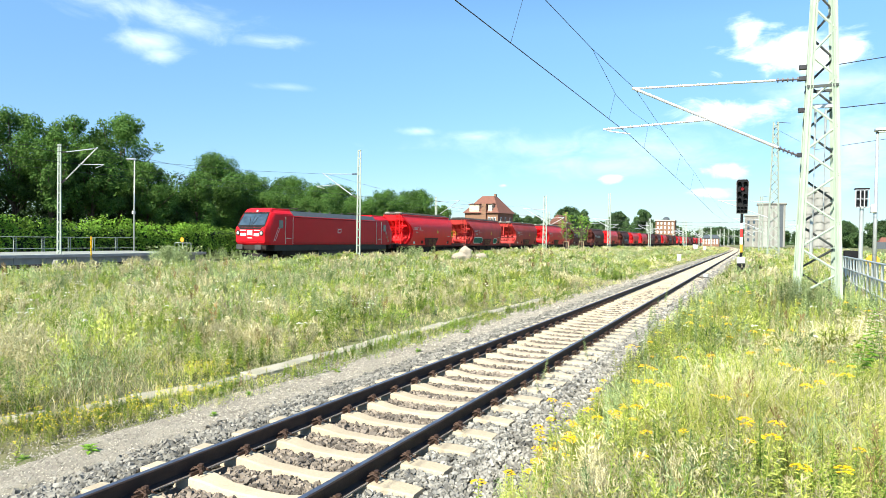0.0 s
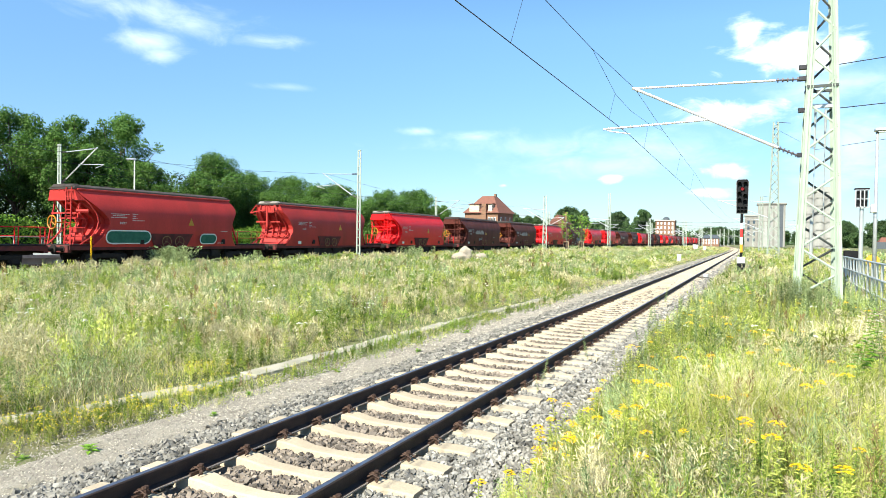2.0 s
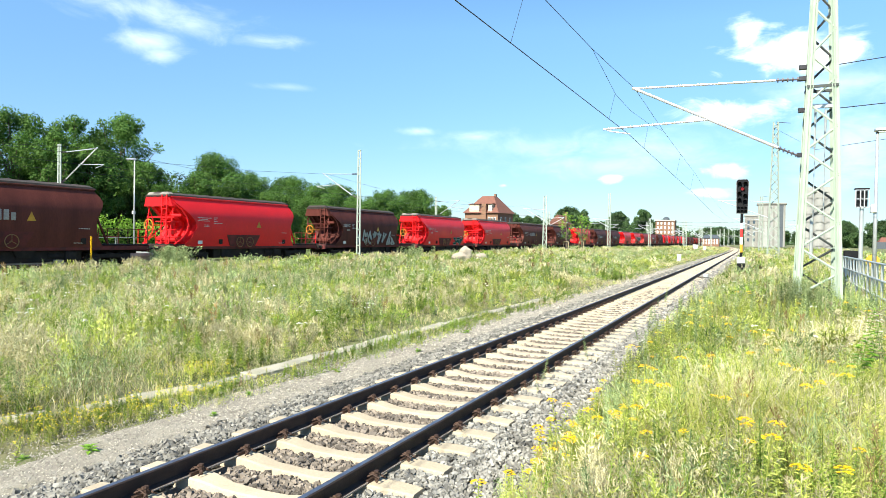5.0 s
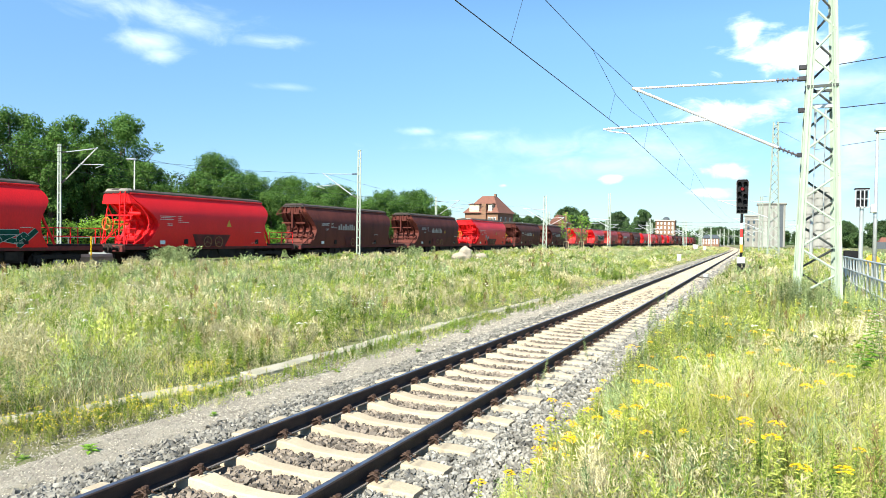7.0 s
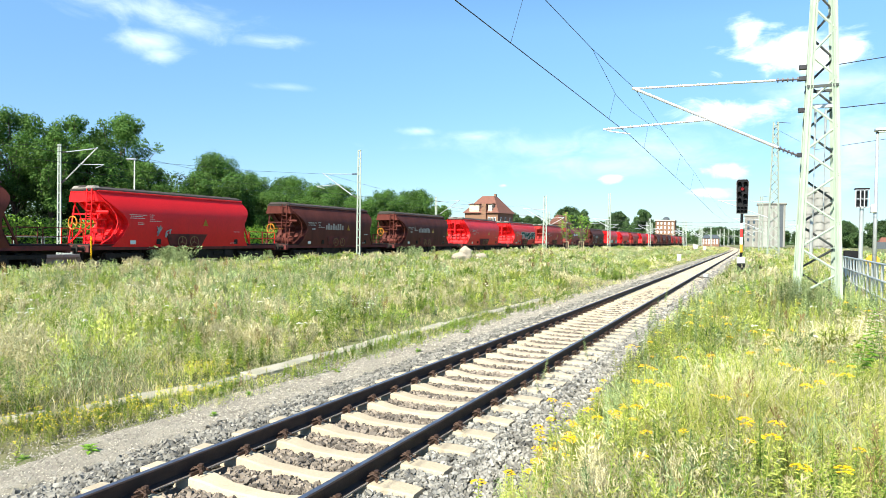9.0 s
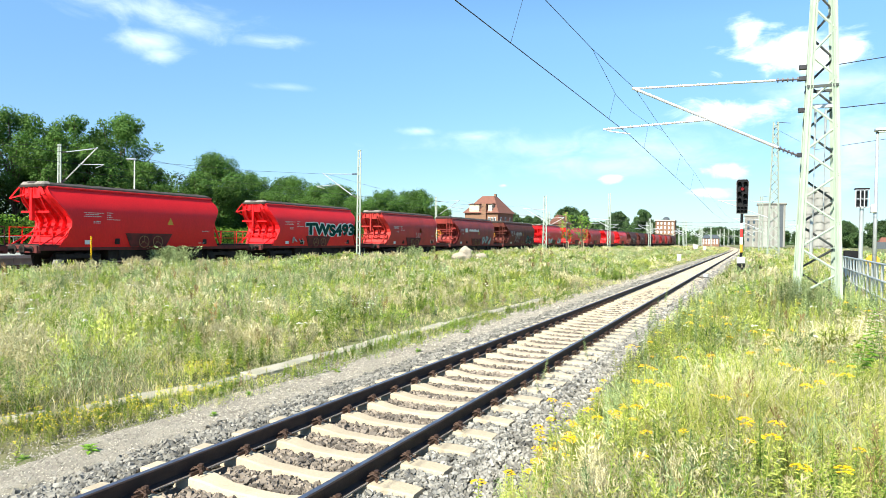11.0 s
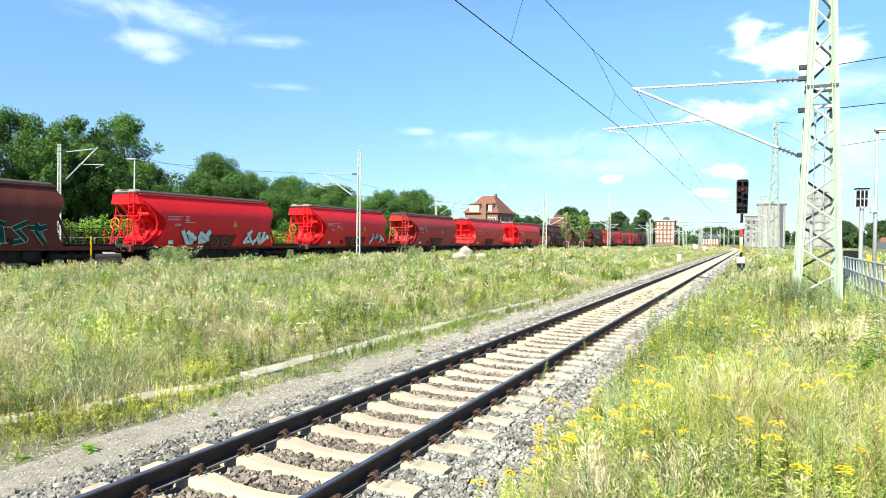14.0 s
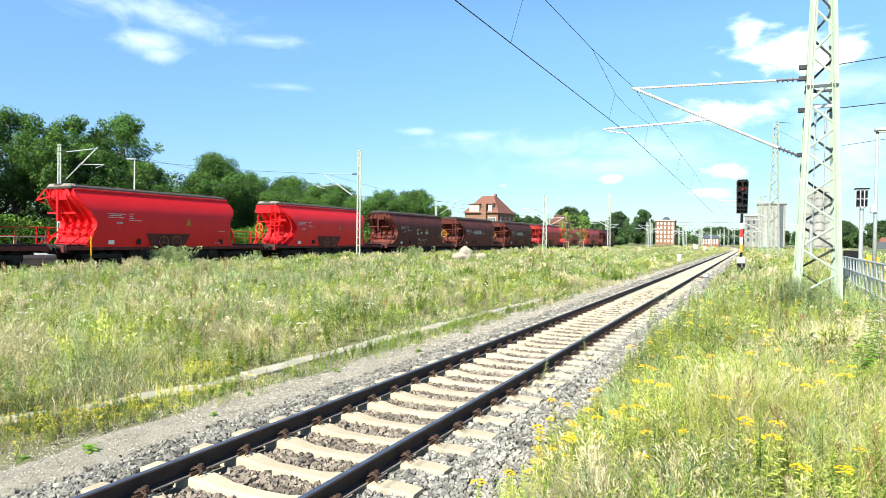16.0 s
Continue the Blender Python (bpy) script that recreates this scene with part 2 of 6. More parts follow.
M_CORE = mat("painted shade inside foliage", (.018, .035, .010), (.012, .022, .008), 1.5, .95)
M_GRASS = leaf_mat("meadow grass", (.09, .15, .022), (.45, .50, .115), dry=(.62, .54, .28), share=.40, patch=.35, through_light=.36)
M_YGRASS = leaf_mat("ripening grass", (.40, .44, .09), (.74, .70, .26), patch=.8, through_light=.5)
M_STRAW = leaf_mat("dry straw grass", (.42, .37, .20), (.66, .60, .40), patch=.3, through_light=.35)
M_CLUMP = leaf_mat("deep green clump leaves", (.07, .15, .02), (.36, .45, .085), patch=.7, through_light=.36)
M_HERB = leaf_mat("leafy herbs", (.23, .30, .05), (.58, .59, .15), patch=.8, through_light=.36)
M_GREYHERB = leaf_mat("grey-green mugwort leaves", (.15, .22, .08), (.47, .53, .26), patch=.8, through_light=.36)
M_DRYHERB = leaf_mat("dry beige seed stalks", (.40, .35, .18), (.69, .635, .40), patch=.6, through_light=.4)
M_RUSSET = leaf_mat("withered brown stalks", (.20, .13, .055), (.36, .25, .11), patch=.6, through_light=.35)
M_YFLOWER = leaf_mat("yellow flower heads", (.72, .54, .010), (.80, .66, .03), through_light=.2)
M_TANSY = leaf_mat("deep yellow tansy buttons", (.74, .42, .006), (.80, .52, .012), through_light=.2)
M_WFLOWER = leaf_mat("white umbel flowers", (.72, .71, .62), (.80, .79, .72), through_light=.3)


# ---- building blocks ----
def finish(name, bm, material, smooth=False):
    me = bpy.data.meshes.new(name)
    bm.normal_update()
    bm.to_mesh(me)
    bm.free()
    me.materials.append(material)
    if smooth:
        me.polygons.foreach_set("use_smooth", [True] * len(me.polygons))
    return me


def part(name, bm, material, parent, label="", smooth=False):
    ob = new(name, finish(name, bm, material, smooth))
    ob.parent = parent
    return tagged(ob, label)


def share(name, me, parent, m=None):
    ob = new(name, me)
    ob.parent = parent
    if m is not None:
        ob.matrix_local = m
    return ob


def thing(name, label, category, group="", kind="", at=None):
    ob = new(name)
    ob.empty_display_size = 0.2
    if at is not None:
        ob.matrix_world = at
    return tagged(ob, label, category, group, kind)


def box(bm, x0, x1, y0, y1, z0, z1, bevel=0.0):
    r = bmesh.ops.create_cube(bm, size=1, matrix=Matrix.Translation(((x0 + x1) / 2, (y0 + y1) / 2, (z0 + z1) / 2))
                              @ Matrix.Diagonal((abs(x1 - x0), abs(y1 - y0), abs(z1 - z0), 1)))
    if bevel:
        edges = list({e for v in r["verts"] for e in v.link_edges})
        bmesh.ops.bevel(bm, geom=edges, offset=bevel, segments=1, affect="EDGES")
    return bm


def rod(bm, a, b, r, n=6, r2=None):
    a, b = Vector(a), Vector(b)
    d = b - a
    m = Matrix.Translation((a + b) / 2) @ d.to_track_quat("Z", "Y").to_matrix().to_4x4()
    bmesh.ops.create_cone(bm, cap_ends=True, segments=n, radius1=r, radius2=r if r2 is None else r2, depth=d.length, matrix=m)
    return bm


def bar(bm, a, b, w, h):
    """A straight bar of rectangular section from a to b."""
    a, b = Vector(a), Vector(b)
    d = b - a
    m = Matrix.Translation((a + b) / 2) @ d.to_track_quat("Z", "Y").to_matrix().to_4x4() @ Matrix.Diagonal((w, h, d.length, 1))
    bmesh.ops.create_cube(bm, size=1, matrix=m)
    return bm


def pipe(bm, points, r, n=6):
    """One tube along a bent line."""
    P = [Vector(p) for p in points]
    rings = []
    for i, p in enumerate(P):
        d = (P[min(i + 1, len(P) - 1)] - P[max(i - 1, 0)]).normalized()
        u = d.cross(Vector((0, 0, 1)) if abs(d.z) < .9 else Vector((1, 0, 0))).normalized()
        v = d.cross(u)
        rings.append([p + (u * math.cos(2 * math.pi * k / n) + v * math.sin(2 * math.pi * k / n)) * r for k in range(n)])
    # carry each ring's start on from the last, so that the tube doesn't twist
    for a, b in zip(rings, rings[1:]):
        k = min(range(n), key=lambda j: sum((a[i] - b[(i + j) % n]).length for i in range(n)))
        b[:] = b[k:] + b[:k]
    vs = [[bm.verts.new(q) for q in ring_] for ring_ in rings]
    for a, b in zip(vs, vs[1:]):
        for i in range(n):
            bm.faces.new((a[i], a[(i + 1) % n], b[(i + 1) % n], b[i]))
    bm.faces.new(vs[0][::-1])
    bm.faces.new(vs[-1])
    return bm


def ring(bm, centre, radius, thick, axis="x", n=16):
    c = Vector(centre)
    pts = []
    for i in range(n + 1):
        a = 2 * math.pi * i / n
        u, v = radius * math.cos(a), radius * math.sin(a)
        pts.append(c + (Vector((0, u, v)) if axis == "x" else Vector((u, 0, v))))
    return pipe(bm, pts, thick, 5)


def solid(bm, rings, close=True):
    """Skin of equal rings of points, with caps at both ends."""
    vs = [[bm.verts.new(p) for p in r] for r in rings]
    n = len(vs[0])
    for a, b in zip(vs, vs[1:]):
        for i in range(n):
            bm.faces.new((a[i], a[(i + 1) % n], b[(i + 1) % n], b[i]))
    if close:
        bm.faces.new(vs[0][::-1])
        bm.faces.new(vs[-1])
    bmesh.ops.recalc_face_normals(bm, faces=bm.faces[:])
    return bm


def B():
    return bmesh.new()


def fast_mesh(name, V, T, material, smooth=False):
    """A mesh of triangles from arrays."""
    me = bpy.data.meshes.new(name)
    V, T = np.asarray(V, np.float32), np.asarray(T, np.int32)
    me.vertices.add(len(V))
    me.vertices.foreach_set("co", V.ravel())
    me.loops.add(T.size)
    me.loops.foreach_set("vertex_index", T.ravel())
    me.polygons.add(len(T))
    me.polygons.foreach_set("loop_start", np.arange(len(T), dtype=np.int32) * 3)
    me.polygons.foreach_set("use_smooth", np.full(len(T), smooth))
    me.update(calc_edges=True)
    me.materials.append(material)
    return me


# ---- ground ----
TRAIN_TURN = 0.007          # the far track drifts towards the near one
TRAIN_X = -33.3
TRAIN_Z = 0.12


def track_x(y):
    """The near track's centre line: straight, then a long bend to the left."""
    if y < 150:
        return 0.0
    d = y - 150
    return -0.00017 * d * d if d < 180 else -5.5 - 0.061 * (d - 180)


def train_x(y):
    return EYE[0] + TRAIN_X + y * TRAIN_TURN


def height(x, y):
    """Height of the ground."""
    d = x - track_x(y)
    if d > 0:
        k = min(max((d - 1.75) / 1.6, 0), 1)
        z = -0.42 + 0.47 * k * k * (3 - 2 * k)
    else:
        k = min(max((-d - 4.2) / 5, 0), 1)
        k2 = min(max((-d - 12) / 12, 0), 1)
        z = -0.42 + 0.20 * k + 0.10 * k2
    t = abs(x - train_x(y) + 2.1)
    if t < 7:
        z += min((7 - t) / 2.5, 1) * (TRAIN_Z - 0.30 - z)
    roll = noise.noise((x * 0.22, y * 0.22, 3.1)) * 0.10 + noise.noise((x * 0.05, y * 0.05, 8.1)) * 0.12
    return z + roll * min(max((abs(d) - 5) / 4, 0), 1)


def make_ground():
    xs = sorted(set([-3000, -1500, -700, -350, -200, -130] + list(np.arange(-100, -8, 2.0)) + list(np.arange(-8, 8.01, 0.4))
                    + [9, 10, 12, 15, 20, 30, 45, 70, 120, 250, 700, 1500, 3000]))
    ys = sorted(set([-3000, -1000, -300, -100, -40] + list(np.arange(-20, 60, 1.5)) + list(np.arange(60, 200, 6.0))
                    + list(np.arange(200, 900, 25.0)) + [1200, 2000, 4500]))
    V = [(x, y, height(x, y)) for y in ys for x in xs]
    n = len(xs)
    T = []
    for j in range(len(ys) - 1):
        for i in range(n - 1):
            a = j * n + i
            T += [(a, a + 1, a + n + 1), (a, a + n + 1, a + n)]
    ob = new("ground", fast_mesh("ground", V, T, M_SOIL, True))
    tagged(ob, "dry meadow ground with patches of moss and soil", "ground", kind="structure")


make_ground()


def strip(name, label, x0, x1, z, y0, y1, material, step=1.5, follow=track_x, edge=0.0, drop=0.3, slope=.12):
    """A ribbon of ground cover laid along a track, with sides."""
    rings, y = [], y0
    while y <= y1:
        c = follow(y)
        j = noise.noise((y * 0.6, 1.7, x0)) * edge
        k = noise.noise((y * 0.6, 5.7, x1)) * edge
        rings.append([(c + x0 + j, y, z - drop), (c + x0 + j + slope, y, z), (c + x1 + k - slope, y, z), (c + x1 + k, y, z - drop)])
        y += step if y < 60 else step * 5
    ob = new(name, finish(name, solid(B(), rings), material))
    return tagged(ob, label, "ground", kind="structure")


strip("pavement", "strip of fine pinkish grit beside the track", -3.1, -1.6, -0.365, -8, 140, M_GRIT, 0.5, edge=.5)


# ---- near track ----
def rail_section(head_w, foot_w, h):
    a, f = head_w / 2, foot_w / 2
    return [(-f, -h), (f, -h), (f, -h + .012), (.010, -h + .034), (.010, -.045), (a, -.036), (a, -.008), (a - .008, 0),
            (-a + .008, 0), (-a, -.008), (-a, -.036), (-.010, -.045), (-.010, -h + .034), (-f, -h + .012)]


def make_rail(parent, x, follow, y0, y1, z=0.0):
    sec = rail_section(.072, .15, .165)
    ys = [y0]
    while ys[-1] < y1:
        ys.append(ys[-1] + (10 if ys[-1] < 140 else 6))
    bm = solid(B(), [[(follow(y) + x + px, y, z + pz) for px, pz in sec] for y in ys])
    rail = part("rail", bm, M_RAIL, parent, "rusty steel rail")
    bm = solid(B(), [[(follow(y) + x + px, y, z + pz) for px, pz in ((-.026, -.004), (.026, -.004), (.024, .0025), (-.024, .0025))] for y in ys])
    part("running_surface", bm, M_HEAD, rail, "polished rail top")
    # pale strips paint the sunlit line along the foot's edges
    bm = B()
    for sx in (-.073, .073):
        solid(bm, [[(follow(y) + x + sx + px, y, z - .165 + pz) for px, pz in ((-.004, .004), (.004, .004), (.004, .0165), (-.004, .0165))] for y in ys])
    part("foot_edge", bm, M_FOOT_GLINT, rail, "pale strip painting sunlight on the rail foot's edge")
    return rail


def sleeper_mesh():
    # half-length profile: end, rail seat, waisted middle
    rows = ((-1.30, .14, .105, -.175), (-1.12, .15, .115, -.165), (-.56, .15, .115, -.165), (-.30, .12, .095, -.205), (0, .11, .085, -.21),
            (.30, .12, .095, -.205), (.56, .15, .115, -.165), (1.12, .15, .115, -.165), (1.30, .14, .105, -.175))
    rings = [[(x, -b, -.36), (x, b, -.36), (x, t, z - .012), (x, t - .02, z), (x, -t + .02, z), (x, -t, z - .012)] for x, b, t, z in rows]
    return finish("sleeper", solid(B(), rings), M_CONC)


def clip_mesh():
    bm = B()
    pipe(bm, [(-.055, -.075, -.145), (-.06, -.03, -.12), (.01, -.035, -.095), (.05, -.06, -.115), (.055, -.02, -.10), (-.035, 0, -.09),
              (.055, .02, -.10), (.05, .06, -.115), (.01, .035, -.095), (-.06, .03, -.12), (-.055, .075, -.145)], .008, 5)
    rod(bm, (-.01, 0, -.17), (-.01, 0, -.065), .017, 6)
    rod(bm, (-.01, 0, -.085), (-.01, 0, -.068), .026, 6)
    box(bm, .02, .085, -.085, .085, -.17, -.135)
    return finish("rail_clip", bm, M_CLIP)


def near_track():
    track = thing("near_track", "single railway track of rusty rails on pale concrete sleepers", "railway track", kind="structure")
    for x in (-.7535, .7535):
        make_rail(track, x, track_x, -6, 700)
    me, cl = sleeper_mesh(), clip_mesh()
    rng = random.Random(4)
    for k in range(-14, 290):
        y = 4.373 + .6 * k
        c = track_x(y)
        s = share("sleeper", me, track, pose(c + rng.uniform(-.01, .01), y, rng.uniform(-.006, .004), 0, 0, rng.uniform(-.5, .5)))
        if 2 < y < 24:
            for x, turn in ((-.7535 - .105, 0), (-.7535 + .105, 180), (.7535 - .105, 0), (.7535 + .105, 180)):
                share("rail_clip", cl, s, pose(x, 0, 0, 0, 0, turn))
    far = B()
    for k in range(290, 700):
        y = 4.373 + .6 * k
        c = track_x(y)
        box(far, c - 1.3, c + 1.3, y - .12, y + .12, -.36, -.17)
    tagged(part("sleeper_row", far, M_CONC, track), kind="stuff")


near_track()
strip("ballast_bed", "grey ballast bed under the near track", -2.25, 2.1, -.272, -8, 690, M_BED, 1.5, edge=.1, drop=.2, slope=.8)


def pebbles(name, label, pts, sizes, material, seed, squash=.74):
    """Loose angular stones, all in one mesh."""
    r = np.random.default_rng(seed)
    base = np.array([(-1, -1, -1), (1, -1, -1), (1, 1, -1), (-1, 1, -1), (-1, -1, 1), (1, -1, 1), (1, 1, 1), (-1, 1, 1)], float) * .6
    tri = np.array([(0, 2, 1), (0, 3, 2), (4, 5, 6), (4, 6, 7), (0, 1, 5), (0, 5, 4), (1, 2, 6), (1, 6, 5), (2, 3, 7), (2, 7, 6), (3, 0, 4), (3, 4, 7)])
    n = len(pts)
    v = base[None] * (1 + r.uniform(-.42, .36, (n, 8, 3)))
    v = v * np.stack([r.uniform(.7, 1.3, n), r.uniform(.7, 1.2, n), np.full(n, squash)], 1)[:, None] * np.asarray(sizes)[:, None, None]
    a, b, c = r.uniform(0, 6.28, n), r.normal(0, .5, n), r.normal(0, .5, n)

    def turn(v, i, j, ang):
        w = v.copy()
        co, si = np.cos(ang)[:, None], np.sin(ang)[:, None]
        w[:, :, i], w[:, :, j] = v[:, :, i] * co - v[:, :, j] * si, v[:, :, i] * si + v[:, :, j] * co
        return w

    v = turn(turn(turn(v, 1, 2, b), 0, 2, c), 0, 1, a) + np.asarray(pts)[:, None]
    T = tri[None] + (np.arange(n) * 8)[:, None, None]
    ob = new(name, fast_mesh(name, v.reshape(-1, 3), T.reshape(-1, 3), material))
    return tagged(ob, label, "ballast", kind="stuff")


def ballast():
    r = np.random.default_rng(5)

    def lay(x0, x1, y0, y1, per, z, size):
        n = int((x1 - x0) * (y1 - y0) * per)
        p = np.stack([r.uniform(x0, x1, n), r.uniform(y0, y1, n), np.zeros(n)], 1)
        p[:, 2] = z + r.uniform(-.02, .02, n)
        return p, r.uniform(.5, 1.5, n) * size

    def on_sleeper(p, s):
        k = np.abs((p[:, 1] - 4.373 + .3) % .6 - .3)
        keep = (k > .125) | (np.abs(p[:, 0]) > 1.31)
        rail = (np.abs(np.abs(p[:, 0]) - .7535) > .10)
        return p[keep & rail], s[keep & rail]

    for label, name, spans, material, seed in (
            ("brown rust-dusted ballast stones between the rails", "track_ballast", ((-.68, .68),), M_BROWN_STONE, 1),
            ("grey-brown ballast stones on the grit side of the track", "shoulder_ballast", ((-2.2, -.82),), M_STONE, 2),
            ("pale dusty ballast stones on the track's meadow shoulder", "shoulder_ballast", ((.82, 2.05),), M_PALESTONE, 4)):
        P, S = [], []
        for x0, x1 in spans:
            for y0, y1, per, size in ((-8, 1.5, 120, .05), (1.5, 9, 1150, .030), (9, 18, 640, .036), (18, 34, 200, .050), (34, 70, 55, .075), (70, 150, 12, .12)):
                p, s = lay(x0, x1, y0, y1, per, -.222, size)
                if abs(x0) > .7:
                    out = np.clip((np.abs(p[:, 0]) - 1.38) / .75, 0, 1)
                    p[:, 2] -= out * .15 - (.006 if x0 > 0 else 0)
                    hollow = r.uniform(0, 1, len(p)) > out ** 2 * .7
                    p, s = p[hollow], s[hollow]
                else:
                    p[:, 2] -= .035
                    if y0 >= 34:
                        p[:, 2] -= size * .55
                p, s = on_sleeper(p, s)
                P.append(p), S.append(s)
        pebbles(name, label, np.concatenate(P), np.concatenate(S), material, seed)


ballast()


def grit():
    """Loose chippings on the grit strip."""
    r = np.random.default_rng(6)
    P, S = [], []
    for y0, y1, n, size in ((-8, 1.5, 600, .016), (1.5, 6, 8500, .009), (6, 12, 8500, .012), (12, 24, 4000, .022), (24, 60, 1800, .04)):
        p = np.stack([np.clip(r.normal(-2.6, .5, n), -3.8, -1.95), r.uniform(y0, y1, n), np.full(n, -.362)], 1)
        P.append(p), S.append(size * r.uniform(.5, 1.3, n))
    pebbles("grit_chippings", "loose pinkish-grey chippings on the grit strip", np.concatenate(P), np.concatenate(S), M_GRITSTONE, 3, .6)


grit()


def trough_x(y):
    """The duct's centre line: beside the track, bending away from it at the near end."""
    return -3.94 - .17 * np.maximum(0, 8.2 - y) ** 1.3 + .012 * np.clip(y - 17, 0, 60)


def cable_trough():
    """Concrete cable duct: lids end to end, half sunk in the grass."""
    duct = thing("cable_trough", "weathered concrete cable trough sunk in grass", "cable trough", kind="structure")
    bm = B()
    box(bm, -.19, .19, -.495, .495, -.09, 0, .012)
    me = finish("trough_lid", bm, M_TROUGH)
    r = random.Random(7)
    y = -2.0
    while y < 27:
        slope = trough_x(y + .5) - trough_x(y - .5)
        share("trough_lid", me, duct, pose(trough_x(y) + r.uniform(-.03, .03), y, -.372 + r.uniform(-.03, .015), r.uniform(-1.5, 1.5), r.uniform(-3, 3), -math.degrees(slope) + r.uniform(-2, 2)))
        y += 1.0 if r.random() < .85 else 1.06


cable_trough()


# ---- far tracks, platform ----
def far_track(x_off, name, label):
    track = thing(name, label, "railway track", kind="structure")
    for x in (-.7535, .7535):
        make_rail(track, x + x_off, train_x, -40, 600, TRAIN_Z)
    bm = B()
    box(bm, -1.3, 1.3, -.13, .13, -.34, -.17)
    me = finish("sleeper", bm, M_CONC)
    for k in range(240):
        y = -10 + .6 * k
        share("sleeper", me, track, pose(train_x(y) + x_off, y, TRAIN_Z))
    r = np.random.default_rng(int(50 + x_off))
    n = 2200
    p = np.stack([r.uniform(-2.3, 2.3, n) + x_off, r.uniform(10, 90, n), np.full(n, TRAIN_Z - .24)], 1)
    p[:, 0] += EYE[0] + TRAIN_X + p[:, 1] * TRAIN_TURN
    pebbles("far_ballast", "brown ballast stones of a far track", p, r.uniform(.05, .1, n), M_BROWN_STONE, 9)


far_track(0, "train_track", "railway track under the goods train")
far_track(-4.3, "platform_track", "empty railway track beside a platform")
for off in (0, -4.3):
    strip("ballast_bed", "brown ballast bed of a far track", off - 2.2, off + 2.2, TRAIN_Z - .25, -60, 600, M_BED, 6, follow=train_x, drop=.4)


def platform():
    p = thing("platform", "low concrete railway platform with a pale edge", "platform", kind="structure")
    bm = B()
    for i in range(29):
        y = -20 + i * 2
        box(bm, -43.5, -35.95, y + .01, y + 1.99, -.5, .60, .01)
    part("platform_slab", bm, M_PLATFORM, p)
    bm = B()
    for i in range(59):
        y = -20 + i
        box(bm, -36.3, -35.8, y + .008, y + .992, .44, .64, .01)
    part("edge_stone", bm, mat("pale platform edge", (.36, .38, .37), (.30, .32, .31), 2, .85), p)
    rail = thing("platform_railing", "grey steel railing along the back of the platform", "railing")
    bm0 = B()
    rod(bm0, (0, 0, .55), (0, 0, 1.7), .03)
    rod(bm0, (0, .16, .55), (0, .16, 1.7), .03)
    post = finish("post", bm0, M_FARSTEEL)
    bm0 = B()
    for z in (1.68, .85):
        rod(bm0, (0, 0, z), (0, 2, z), .022)
    bars = finish("rail", bm0, M_FARSTEEL)
    for i in range(24):
        y = -10 + 2 * i
        share("post", post, rail, Matrix.Translation((-42.6, y, 0)))
        share("rail", bars, rail, Matrix.Translation((-42.6, y, 0)))


platform()


def lamp_post(x, y, z0, z1, arm, label):
    p = thing("street_lamp", label, "street lamp", at=pose(x, y, z0))
    h = z1 - z0
    part("pole", rod(B(), (0, 0, 0), (0, 0, h), .065, 10, .045), M_GALV, p, smooth=True)
    part("lamp_head", box(B(), min(arm, 0) - .08, max(arm, 0) + .08, -.14, .14, h - .04, h + .07, .03), M_GALV, p, "flat pale lamp head")
    part("diffuser", box(B(), min(arm, 0), max(arm, 0), -.10, .10, h - .06, h - .045), M_LAMPGLASS, p)
    part("junction_box", box(B(), -.14, .02, -.12, .12, 3.0, 3.25, .02), M_WHITE, p)
    part("base_plate", box(B(), -.18, .18, -.18, .18, 0, .03, .008), M_GALV, p)


lamp_post(-41, 36.45, .60, 8.0, -.75, "tall grey platform lamp with a flat head")


# ---- the goods train ----
SPEED, GAIN = 25.2315, 0.0219


def axis_point(l):
    """A point on the train's line, l metres along it."""
    c, s = math.cos(TRAIN_TURN), math.sin(TRAIN_TURN)
    return EYE[0] + l * s + TRAIN_X * c, l * c - TRAIN_X * s


def on_line(l):
    x, y = axis_point(l)
    return pose(x, y, TRAIN_Z, 0, 0, -math.degrees(TRAIN_TURN))


def wheelset(bm, y):
    for x in (-.75, .75):
        rod(bm, (x - .065, y, .46), (x + .065, y, .46), .46, 20)
        rod(bm, (x - .09, y, .46), (x + .09, y, .46), .12, 10)
    rod(bm, (-.75, y, .46), (.75, y, .46), .08, 8)


def bogie(parent, y):
    bm = B()
    for x in (-1.0, 1.0):
        box(bm, x - .09, x + .09, y - 1.25, y + 1.25, .55, .78, .03)
        for d in (-.9, .9):
            box(bm, x - .13, x + .13, y + d - .2, y + d + .2, .32, .66, .04)
            for e in (-.26, .26):
                rod(bm, (x, y + d + e, .42), (x, y + d + e, .68), .075, 8)
    box(bm, -1.0, 1.0, y - .25, y + .25, .55, .86, .03)
    b = part("bogie", bm, M_DARK, parent)
    for d in (-.9, .9):
        bm = B()
        wheelset(bm, y + d)
        part("wheelset", bm, M_DARK, b)


def buffers(parent, y, sign):
    for x in (-.875, .875):
        bm = B()
        rod(bm, (x, y, 1.05), (x, y - sign * .45, 1.05), .10, 10)
        rod(bm, (x, y, 1.05), (x, y - sign * .05, 1.05), .225, 14)
        rod(bm, (x, y - sign * .45, 1.05), (x, y - sign * .48, 1.05), .17, 10)
        part("buffer", bm, M_DARK, parent)
    part("coupling", pipe(B(), [(0, y - sign * .5, 1.05), (0, y - sign * .1, .95), (0, y + sign * .02, .85)], .05), M_DARK, parent)


